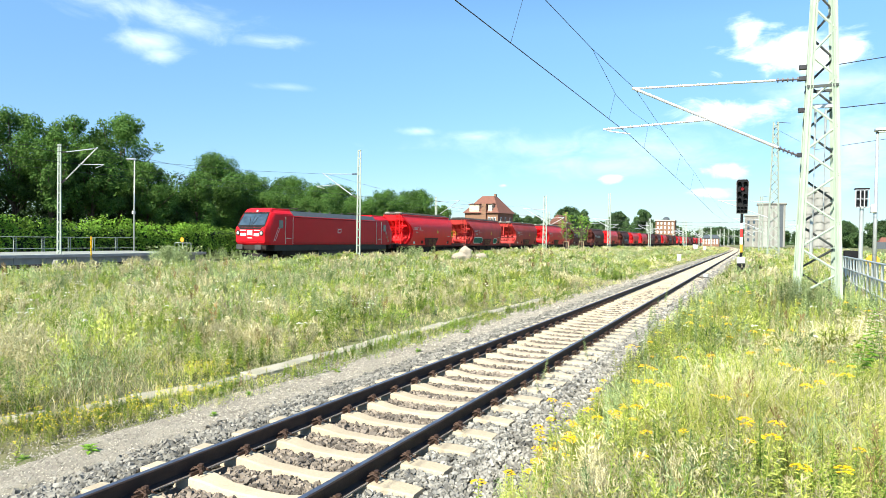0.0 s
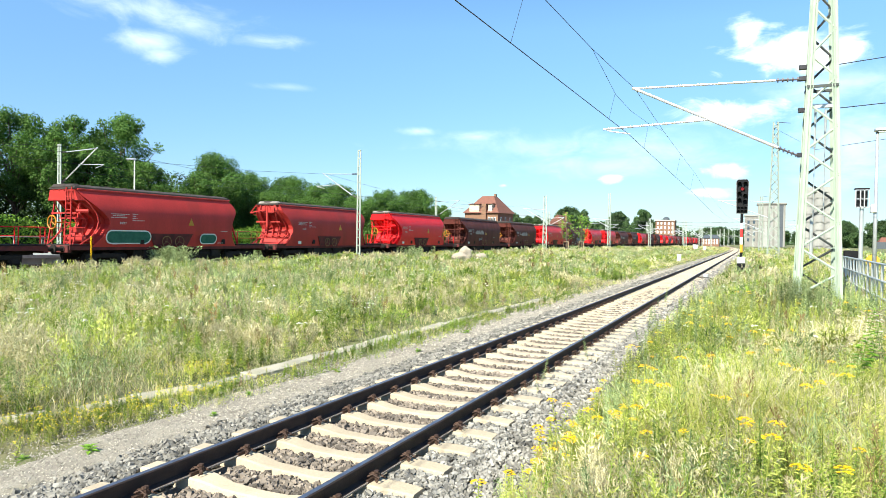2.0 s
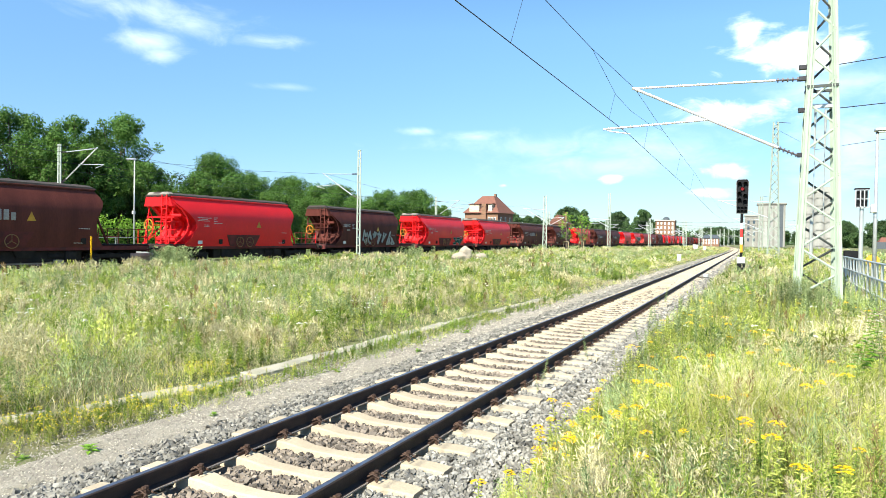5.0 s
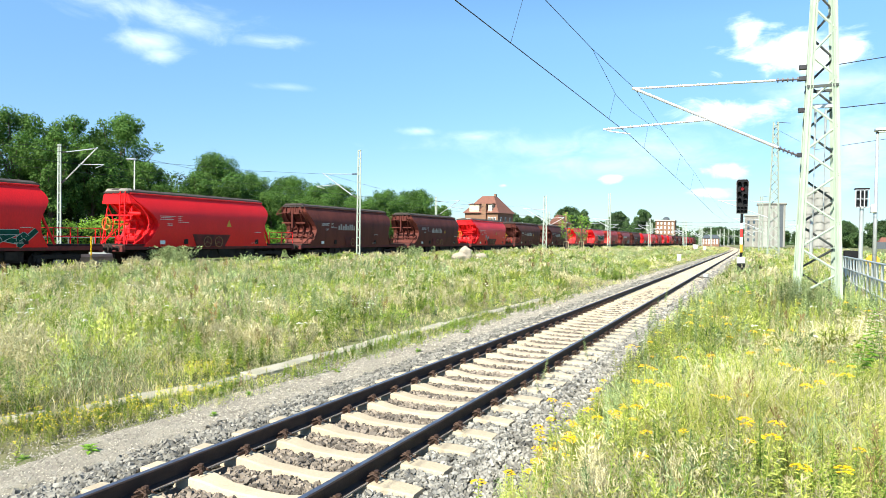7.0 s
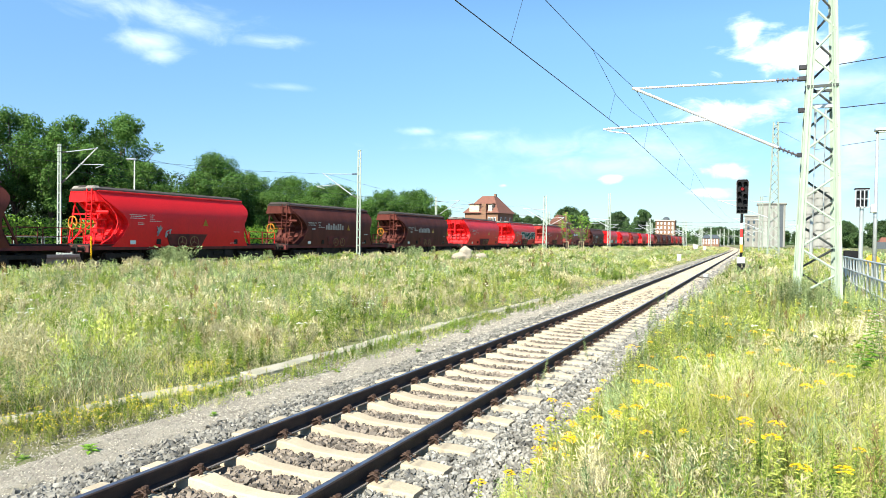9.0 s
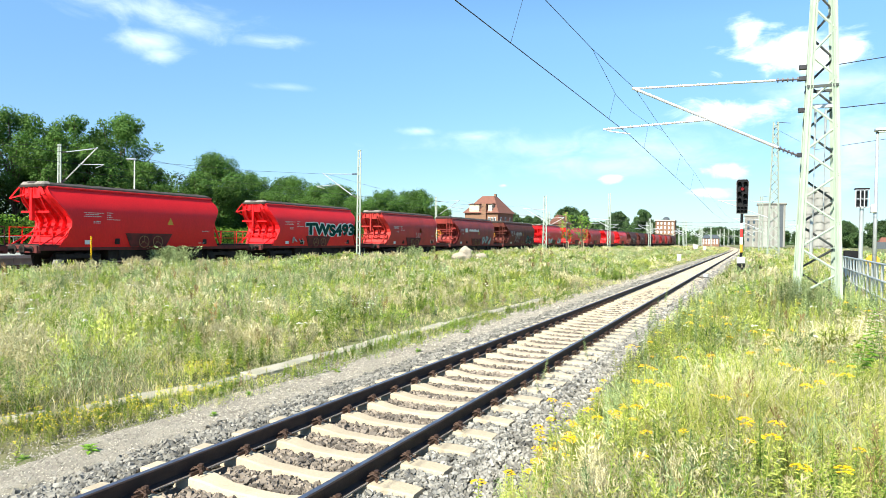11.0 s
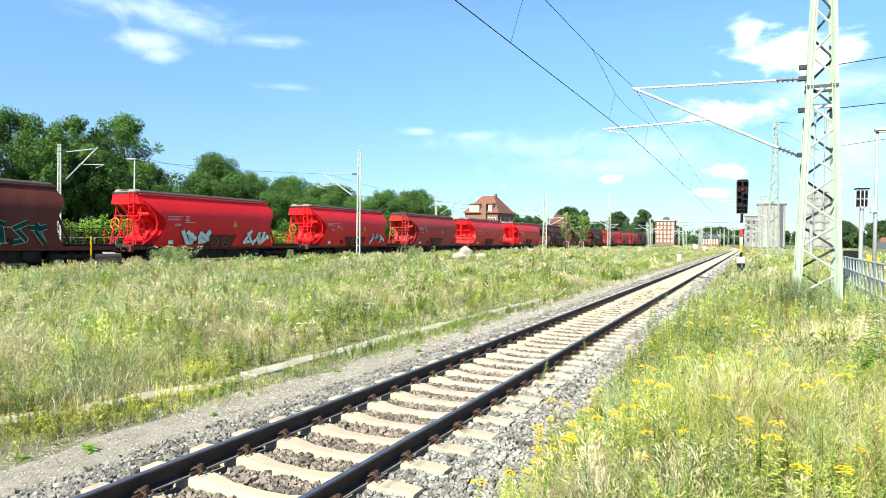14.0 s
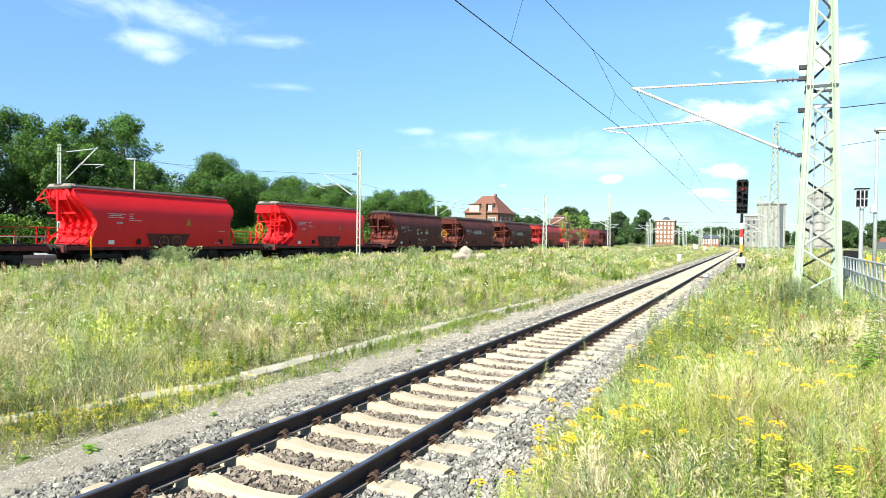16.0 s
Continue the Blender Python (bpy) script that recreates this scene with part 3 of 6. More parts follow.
def side_levels(L, ladder_end=False):
    """Height, half width, front and rear end of the hopper, all in metres."""
    fronts = (1.85, 2.45, 2.82, 2.72, 2.40, 2.18, 1.90, 1.64, 1.38, 1.10) if ladder_end else (1.60, 2.00, 2.20, 2.10, 1.84, 1.68, 1.48, 1.30, 1.17, 1.10)
    rows = ((1.15, 1.30, 3.55), (1.75, 1.42, 3.98), (2.40, 1.46, 4.04), (2.70, 1.465, 3.98), (3.02, 1.47, 3.83), (3.20, 1.445, 3.73),
            (3.42, 1.385, 3.62), (3.62, 1.31, 3.60), (3.82, 1.22, 3.68), (4.21, 1.02, 4.0))
    return [(z, h, f, L - back) for (z, h, back), f in zip(rows, fronts)]


def wagon_body(L, ladder_end):
    levels = side_levels(L, ladder_end)
    bm = B()
    t = .06
    for s in (1, -1):
        outer = [[bm.verts.new((s * h, y, z)) for y in (f, r)] for z, h, f, r in levels]
        inner = [[bm.verts.new((s * (h - t), y, z)) for y in (f + .02, r - .02)] for z, h, f, r in levels]
        for i in range(len(levels) - 1):
            bm.faces.new((outer[i][0], outer[i][1], outer[i + 1][1], outer[i + 1][0]))
            for e in (0, 1):
                bm.faces.new((outer[i][e], outer[i + 1][e], inner[i + 1][e], inner[i][e]))
    # sloping end sheets, set back behind the plate edges
    for e, d in ((2, .05), (3, -.05)):
        rows = [[bm.verts.new((x * (h - .05), (f if e == 2 else r) + d, z)) for x in (-1, 1)] for z, h, f, r in levels]
        for a, b in zip(rows, rows[1:]):
            bm.faces.new((a[0], a[1], b[1], b[0]))
    z, h, f, r = levels[-1]
    bm.faces.new([bm.verts.new(p) for p in ((-h, f, z), (h, f, z), (h, r, z), (-h, r, z))])
    z, h, f, r = levels[0]
    bm.faces.new([bm.verts.new(p) for p in ((-h, f, z), (h, f, z), (h, r, z), (-h, r, z))])
    bmesh.ops.recalc_face_normals(bm, faces=bm.faces[:])
    # the rounded flanks are smooth, the edges of the plates sharp
    for f in bm.faces:
        f.smooth = abs(f.normal.y) < .15 and abs(f.normal.z) < .8
    for e in bm.edges:
        if len(e.link_faces) == 2 and e.calc_face_angle(0) > .6:
            e.smooth = False
    return bm


def ladder(x0, x1, y0, y1, z0, z1, n):
    bm = B()
    for x in (x0, x1):
        bar(bm, (x, y0, z0), (x, y1, z1), .05, .05)
    for i in range(n):
        k = (i + .5) / n
        rod(bm, (x0, y0 + k * (y1 - y0), z0 + k * (z1 - z0)), (x1, y0 + k * (y1 - y0), z0 + k * (z1 - z0)), .022, 5)
    return bm


def wagon(paint, ladder_end, label, L):
    """Four-axle hopper wagon. Local y runs from the front buffers to the rear ones, z from the rail heads."""
    w = thing("hopper_wagon", label, "railway wagon", "wagons of the goods train")
    mid = L / 2 - 1.0
    part("body", wagon_body(L, ladder_end), paint, w)
    # rounded roof with hatches
    rings = []
    for y in (1.0, 1.1, L - 3.95, L - 3.8):
        sh = .6 if y in (1.0, L - 3.8) else 1
        rings.append([(-1.05, y, 4.22), (-1.0, y, 4.22 + .12 * sh), (-.6, y, 4.22 + .24 * sh), (0, y, 4.22 + .29 * sh), (.6, y, 4.22 + .24 * sh), (1.0, y, 4.22 + .12 * sh), (1.05, y, 4.22)])
    roof = part("roof", solid(B(), rings), M_ROOF, w, "sooty dark swing roof")
    rib = finish("roof_rib", pipe(B(), [(1.05, 0, 4.24), (.6, 0, 4.48), (-.6, 0, 4.48), (-1.05, 0, 4.24)], .022, 4), M_ROOF)
    for i in range(9):
        share("roof_rib", rib, roof, Matrix.Translation((0, 2.2 + i * (L - 6.8) / 8, 0)))
    part("cornice", box(box(B(), 1.0, 1.1, 1.15, L - 3.9, 4.15, 4.24, .015), -1.1, -1.0, 1.15, L - 3.9, 4.15, 4.24, .015), paint, w)
    # frame
    bm = B()
    for x in (-1.22, 1.22):
        box(bm, x - .07, x + .07, .6, L - .6, .98, 1.22, .015)
    box(bm, -1.25, 1.25, .5, .72, .86, 1.24, .02)
    box(bm, -1.25, 1.25, L - .72, L - .5, .86, 1.24, .02)
    part("underframe", bm, M_CHUTE, w)
    bm = B()
    box(bm, -.35, .35, .7, L - .7, .75, 1.1)
    box(bm, -1.2, 1.2, 5.2, 5.9, .45, .9, .03)
    # added dark block stands in for the shadow beneath the wagon
    box(bm, -1.05, 1.05, 4.6, L - 4.6, .38, .98, .04)
    box(bm, -1.22, 1.22, L - 5.6, L - 5.0, .5, .95, .03)
    rod(bm, (.9, 9.5, .7), (.9, 10.9, .7), .22, 10)
    part("brake_gear", bm, M_DARK, w)
    # discharge hoppers under the belly
    for y in (mid - 1.3, mid + 1.3):
        bm = B()
        solid(bm, [[(-1.34, y - .95, 1.75), (1.345, y - .95, 1.75), (1.345, y + .95, 1.75), (-1.34, y + .95, 1.75)],
                   [(-1.15, y - .35, .62), (1.15, y - .35, .62), (1.15, y + .35, .62), (-1.15, y + .35, .62)]])
        part("discharge_hopper", bm, M_DARK, w)
    # dark sheet paints the chute recess's shade along with its dirt
    bm = B()
    solid(bm, [[(1.425, mid - 1.6, 1.92), (1.475, mid - 1.6, 1.92), (1.475, mid + 1.6, 1.92), (1.425, mid + 1.6, 1.92)],
               [(1.33, mid - 1.2, 1.16), (1.37, mid - 1.2, 1.16), (1.37, mid + 1.2, 1.16), (1.33, mid + 1.2, 1.16)]])
    part("chute_cover", bm, M_CHUTE, w)
    for y in (mid - .47, mid + .48):
        bm = B()
        ring(bm, (1.56, y, 1.45), .33, .022, "x", 14)
        for a in (90, 210, 330):
            rod(bm, (1.56, y, 1.45), (1.56, y + .33 * math.cos(radians(a)), 1.45 + .33 * math.sin(radians(a))), .016, 4)
        rod(bm, (1.3, y, 1.45), (1.58, y, 1.45), .03, 6)
        part("handwheel", bm, M_WHEEL, w, "ochre three-spoked handwheel")
    for y in (4.9, 11.2):
        part("grab_box", box(B(), 1.32, 1.44, y - .14, y + .14, 1.3, 1.62, .03), M_DARK, w)
    # ends
    for end, sign, y0 in (("front", 1, .62), ("rear", -1, L - .62)):
        bm = B()
        run = 1.5 if sign > 0 else 2.8
        box(bm, -1.3, 1.3, min(y0, y0 + sign * run), max(y0, y0 + sign * run), 1.24, 1.29)
        part("platform", bm, M_DARK, w)
        for x in (-1.25, 1.25):
            bm = B()
            for d in (.05, run / 2 - .05, run - .15):
                rod(bm, (x, y0 + sign * d, 1.24), (x, y0 + sign * d, 2.15), .025, 5)
            for z in (1.7, 2.15):
                rod(bm, (x, y0 + sign * .05, z), (x, y0 + sign * (run - .15), z), .022, 5)
            part("railing", bm, paint, w)
    # ribs that follow the sloping end sheet
    lv = [q for q in side_levels(L, ladder_end) if q[0] > 1.6]
    for x in (-.95, -.32, .32, .95):
        bm = B()
        pts = [(x * q[1] / 1.46, q[2] - .05, q[0]) for q in lv]
        for a, b in zip(pts, pts[1:]):
            bar(bm, a, b, .055, .17)
        part("end_rib", bm, paint, w)
    for sx in (-1, 1):
        # guard tube: along the edge of the side plate, or in a wide bow before the ladder end
        bm = B()
        if ladder_end:
            pipe(bm, [(sx * 1.20, 1.20, 3.86), (sx * 1.42, 1.62, 3.42), (sx * 1.51, 1.95, 2.95), (sx * 1.52, 2.06, 2.5), (sx * 1.50, 1.95, 2.05), (sx * 1.46, 1.62, 1.65), (sx * 1.38, 1.1, 1.28)], .032, 6)
        else:
            pipe(bm, [(sx * 1.05, 1.12, 4.16), (sx * 1.25, 1.2, 3.80), (sx * 1.41, 1.48, 3.42), (sx * 1.49, 1.82, 3.05), (sx * 1.50, 2.18, 2.5), (sx * 1.49, 2.16, 2.2),
                      (sx * 1.46, 1.85, 1.75), (sx * 1.40, 1.35, 1.32)], .035, 5)
        part("edge_guard", bm, paint, w)
    if ladder_end:
        part("ladder", ladder(.50, .92, .85, .95, 1.25, 4.3, 9), paint, w)
        # closed head panel over the open lower end
        head = solid(B(), [[(-1.0, 1.02, 4.18), (1.0, 1.02, 4.18), (1.0, 1.12, 4.18), (-1.0, 1.12, 4.18)],
                           [(-1.22, 1.08, 3.62), (1.22, 1.08, 3.62), (1.22, 1.55, 3.62), (-1.22, 1.55, 3.62)]])
        part("head_panel", head, paint, w)
        bm = B()
        ring(bm, (-.55, .85, 2.45), .36, .035, "y", 16)
        for a in (90, 210, 330):
            rod(bm, (-.55, .85, 2.45), (-.55 + .36 * math.cos(radians(a)), .85, 2.45 + .36 * math.sin(radians(a))), .024, 4)
        rod(bm, (-.55, .8, 2.45), (-.55, 2.3, 2.45), .035, 6)
        part("brake_wheel", bm, M_BRAKE, w, "yellow brake handwheel")
        bm = B()
        box(bm, -.1, 1.25, .95, 1.6, 2.64, 2.70)
        bar(bm, (-1.15, 1.25, 2.95), (1.2, 1.25, 2.95), .07, .07)
        for x in (-1.05, 1.05):
            bar(bm, (x, .95, 1.25), (x, 1.35, 3.65), .06, .06)
        bar(bm, (-1.05, .98, 1.3), (-.2, 1.7, 2.5), .05, .05)
        bar(bm, (.2, 1.5, 2.66), (1.15, 1.25, 3.5), .05, .05)
        bar(bm, (1.05, 1.0, 2.0), (1.4, 1.9, 2.0), .04, .04)
        rod(bm, (.95, 1.2, 3.05), (1.35, 1.6, 3.05), .11, 8)
        part("end_frame", bm, paint, w)
        bm = B()
        box(bm, .75, 1.2, 1.0, 1.5, 1.9, 2.2, .03)
        rod(bm, (-1.0, 2.0, 1.6), (.9, 2.0, 1.6), .2, 10)
        part("air_tank", bm, paint, w)
    else:
        bm = B()
        bar(bm, (-1.3, 1.35, 2.95), (1.0, 1.35, 2.95), .10, .10)
        box(bm, -.12, .04, .98, 1.2, 2.5, 4.15, .03)
        box(bm, -.6, .6, 1.06, 1.14, 3.62, 4.12, .02)
        bar(bm, (-1.45, .80, 3.62), (-1.1, 1.1, 4.25), .06, .06)
        bar(bm, (-1.45, .80, 3.62), (-.2, .95, 3.85), .06, .06)
        bar(bm, (-1.45, .80, 3.62), (-1.2, 1.15, 3.45), .06, .06)
        bar(bm, (.75, 1.0, 3.7), (.6, 1.5, 2.9), .07, .07)
        for x in (-1.2, 1.2):
            bar(bm, (x, .75, 1.25), (x * 1.02, 2.3, 2.2), .07, .07)
        bar(bm, (-1.2, 1.4, 1.72), (1.2, 1.4, 1.72), .06, .06)
        bar(bm, (-1.2, 1.85, 1.95), (1.2, 1.85, 1.95), .10, .08)
        part("end_frame", bm, paint, w)
    pale = paint is M_RED or not ladder_end and paint is not M_BROWN
    part("end_hood", box(B(), -.95, .95, .98, 1.5, 4.19, 4.49, .13), M_HOOD if pale else M_ROOF, w, "pale dented end hood" if pale else "")
    # rear end ribs
    bm = B()
    for x in (-1.1, -.35, .35, 1.1):
        bar(bm, (x, L - 3.1, 1.25), (x, L - 3.86, 2.9), .09, .09)
    part("rear_frame", bm, paint, w)
    for y in (2.9, L - 2.9):
        bogie(w, y)
    buffers(w, 0, -1)
    buffers(w, L, 1)
    # side markings
    bm = B()
    for z, y0, y1 in ((2.95, 3.75, 4.9), (2.86, 3.85, 4.6), (2.76, 3.75, 4.75), (2.98, 5.1, 5.45), (2.86, 5.1, 5.35), (2.74, 5.1, 5.42), (2.62, 5.1, 5.9),
                      (2.50, 4.3, 4.7), (2.42, 4.3, 4.7), (1.35, 11.5, 12.0), (2.1, 11.8, 12.4)):
        y = y0
        while y < y1:
            e = min(y + .05 + .07 * ((y * 7.3) % 1), y1)
            box(bm, 1.474, 1.48, y - .9, e - .9, z, z + .04)
            y = e + .035
    tagged(part("side_lettering", bm, M_MARK, w, "small pale side lettering"), kind="stuff")
    part("data_plate", box(B(), 1.40, 1.415, 2.95, 3.3, 1.3, 1.52), M_WHITE, w)
    bm = B()
    vs = [bm.verts.new(p) for p in ((1.482, 8.2, 2.45), (1.482, 8.65, 2.45), (1.482, 8.425, 2.9))]
    bm.faces.new(vs)
    bmesh.ops.solidify(bm, geom=bm.faces[:], thickness=.006)
    part("warning_triangle", bm, M_YELLOW, w)
    return w


def scrawl(parent, y0, y1, z0, z1, fill, line, seed, name="graffiti"):
    """Sprayed letters: fat rounded blobs of paint with an outline, too wild to read."""
    r = random.Random(seed)

    def side(z):
        return 1.487 if z > 1.75 else 1.487 - (1.75 - z) * .2

    n = max(2, int((y1 - y0) / .8))
    bm, bo = B(), B()
    tall = z1 - z0

    def wild():
        """A tangle of strokes that spells nothing."""
        k = r.choice((5, 6, 7))
        return [(.5 + .55 * math.cos(a), .5 + .52 * math.sin(a * 1.7 + r.uniform(-.5, .5))) for a in [r.uniform(0, 6.28) + 2.1 * q for q in range(k)]]

    for i in range(n):
        w = (y1 - y0) / n
        lift, drop = r.uniform(-.08, .08), r.uniform(.85, 1.1)
        pts = [(y0 + w * (i + .12 + .76 * u) + r.uniform(-.04, .04), z0 + lift + tall * drop * v) for u, v in wild()]
        for a, b in zip(pts, pts[1:]):
            if fill is None:
                bar(bo, (side(a[1]) + .004, a[0], a[1]), (side(b[1]) + .004, b[0], b[1]), .05, .05)
                continue
            d = Vector((0, b[0] - a[0], b[1] - a[1])).normalized() * .07
            pa, pb = Vector((side(a[1]), a[0], a[1])) - d, Vector((side(b[1]), b[0], b[1])) + d
            out = Vector((.004 + .001 * i, 0, 0))
            for bmx, t, o in ((bo, w * .24 + .07, out), (bm, w * .24, out + Vector((.006, 0, 0)))):
                up = Vector((0, -d.z, d.y)).normalized() * t / 2
                q = [pa + o - up, pb + o - up, pb + o + up, pa + o + up]
                bmx.faces.new([bmx.verts.new(v) for v in q])
    for bmx in (bo, bm):
        if fill is not None:
            bmesh.ops.recalc_face_normals(bmx, faces=bmx.faces[:])
            bmesh.ops.solidify(bmx, geom=bmx.faces[:], thickness=.003)
    tagged(part(name, bo, line, parent), kind="stuff")
    if fill is not None:
        tagged(part(name, bm, fill, parent), kind="stuff")
    else:
        bm.free()


def sprayed(parent, text, y0, y1, z0, h, fill, line, bold=.02, edge=.05):
    """Sprayed characters: an outline coat and, over it, a filled one."""
    for coat, off, x, name in ((line, bold + edge, 1.478, "graffiti"), (fill, bold, 1.486, "graffiti")):
        if coat is None:
            continue
        cu = bpy.data.curves.new("letters", "FONT")
        cu.body, cu.size, cu.extrude, cu.offset, cu.space_character = text, 1.0, .002, off, 1.05
        ob = bpy.data.objects.new("letters", cu)
        me = bpy.data.meshes.new_from_object(ob)
        bpy.data.objects.remove(ob)
        co = np.empty(len(me.vertices) * 3, np.float32)
        me.vertices.foreach_get("co", co)
        co = co.reshape(-1, 3)
        lo, hi = co.min(0), co.max(0)
        u, v = (co[:, 0] - lo[0]) / (hi[0] - lo[0]), (co[:, 1] - lo[1]) / (hi[1] - lo[1])
        grow = edge * h if coat is line and fill is not None else 0
        y, z = y0 - grow + u * (y1 - y0 + 2 * grow), z0 - grow + v * (h + 2 * grow) + .05 * h * np.sin(u * 9)
        lean = np.where(z < 1.75, (z - 1.75) * .2, 0)
        me.vertices.foreach_set("co", np.stack([x + co[:, 2] + lean, y, z], 1).astype(np.float32).ravel())
        me.materials.clear()
        me.materials.append(coat)
        p = new(name, me)
        p.parent = parent
        tagged(p, "sprayed characters" if fill is None else "filled sprayed characters", kind="stuff")


def bubble(parent, y0, y1, z0, z1, fill, line):
    """A sprayed long bubble with round ends and a pale outline."""
    h = (z1 - z0) / 2
    for coat, grow, out in ((line, .07, 1.487), (fill, 0, 1.494)):
        bm = B()
        pts = []
        for c, a0 in ((y1 - h, -90), (y0 + h, 90)):
            for k in range(9):
                a = radians(a0 + k * 22.5)
                z = z0 + h + (h + grow) * math.sin(a)
                pts.append((out + min(z - 1.75, 0) * .2, c + (h + grow) * math.cos(a), z))
        bm.faces.new([bm.verts.new(p) for p in pts])
        bmesh.ops.triangulate(bm, faces=bm.faces[:])
        bmesh.ops.solidify(bm, geom=bm.faces[:], thickness=.004)
        part("graffiti", bm, coat, parent, "sprayed green bubble" if coat is fill else "pale sprayed outline")


def name_bars(parent, y0, y1, z, h, material):
    """A firm's name as a row of plain upright shapes."""
    r = random.Random(3)
    y = y0
    while y < y1:
        w = r.uniform(.2, .33)
        part("name_bar", box(B(), 1.40, 1.483, y, y + w, z, z + h * r.choice((.72, .72, .72, .96)), .03), material, parent)
        y += w + .07


KINDS = {}
TRAIN = []          # things and the place of their front buffers at the start


def make_train():
    labels = {"r": (M_RED, "bright red four-axle hopper wagon with sooty roof"), "d": (M_DULL, "faded dull red hopper wagon with sooty roof"),
              "m": (M_MAROON, "grimy maroon hopper wagon with sooty roof"), "b": (M_BROWN, "sooty brown hopper wagon with weathered sides")}
    # paint of each wagon; capitals have the plain braced end, small letters the ladder end
    order = "rdDrbbrbrrBBrbbRRDmbrrdRrBbbdddb"
    long_ones = (5, 11, 19, 20)
    fronts = (55.8, 71.75, 87.8, 104.08, 120.42, 138.0, 154.0, 170.0, 185.98, 202.1, 217.9, 235.3, 251.22, 267.3, 283.5, 299.8,
              315.93, 332.0, 347.75, 365.1, 382.52, 398.6, 414.6, 430.3, 446.5, 462.5, 478.5, 494.5, 510.5, 526.5, 542.5, 558.5)
    for i, c in enumerate(order):
        k = i + 1
        at = fronts[i]
        L = 17.5 if k in long_ones else 15.95
        if (c, L) not in KINDS:
            paint, label = labels[c.lower()]
            w = wagon(paint, c.islower(), ("long " if L > 17 else "") + label, L)
            KINDS[c, L] = w
            w.matrix_world = on_line(at)
        else:
            w = copy_thing(KINDS[c, L], on_line(at))
        TRAIN.append((w, at, k))
    by = {k: w for w, _, k in TRAIN}
    for k in (5, 6, 11, 12, 14, 15, 20, 27, 28):
        name_bars(by[k], 5.2, 7.7, 2.45, .55, M_NAME)
    name_bars(by[19], 5.2, 8.4, 2.75, .34, M_WHITE)
    part("square_mark", box(B(), 1.474, 1.483, 4.2, 4.9, 2.7, 3.12, .003), M_WHITE, by[19])
    bubble(by[2], 2.6, 5.4, 1.38, 2.02, M_SPRAYGREEN, M_WHITE)
    bubble(by[2], 9.2, 10.5, 1.36, 1.9, M_SPRAYGREEN, M_WHITE)
    scrawl(by[5], 6.0, 7.2, 1.75, 2.0, None, M_CHALK, 3)
    scrawl(by[8], 5.0, 11.6, 1.35, 2.5, M_CHALK, M_DARK, 4)
    scrawl(by[9], 9.0, 11.7, 1.3, 2.1, M_TEAL, M_CHALK, 5)
    scrawl(by[13], 4.6, 5.9, 1.7, 2.3, None, M_CHALK, 6)
    sprayed(by[17], "TWS493", 5.3, 12.0, 1.95, 1.0, M_TEAL, M_WHITE, .055, .07)
    scrawl(by[17], 3.6, 5.2, 1.35, 1.8, None, M_CHALK, 17)
    sprayed(by[18], "S17", 7.4, 8.4, 1.9, .5, None, M_MARK, -.012, 0)
    sprayed(by[18], "S17", 10.7, 11.6, 1.35, .38, None, M_MARK, -.012, 0)
    scrawl(by[19], 9.6, 12.6, 1.35, 2.1, M_CHALK, M_TEAL, 18)
    sprayed(by[20], "507", 4.6, 7.2, 1.4, .95, M_BROWN, M_CHALK, .04, .03)
    scrawl(by[20], 9.6, 12.9, 1.35, 2.4, M_TEAL, M_CHALK, 19)
    scrawl(by[21], 3.9, 6.3, 1.35, 2.1, M_WHITE, M_DARK, 10)
    scrawl(by[21], 9.2, 11.8, 1.35, 2.1, M_WHITE, M_DARK, 20)
    scrawl(by[22], 9.2, 11.8, 1.4, 2.2, M_WHITE, M_DARK, 11)
    scrawl(by[26], 6.0, 9.0, 2.3, 2.8, None, M_MARK, 13)
    scrawl(by[26], 6.4, 8.6, 1.6, 1.9, None, M_CHALK, 14)


make_train()


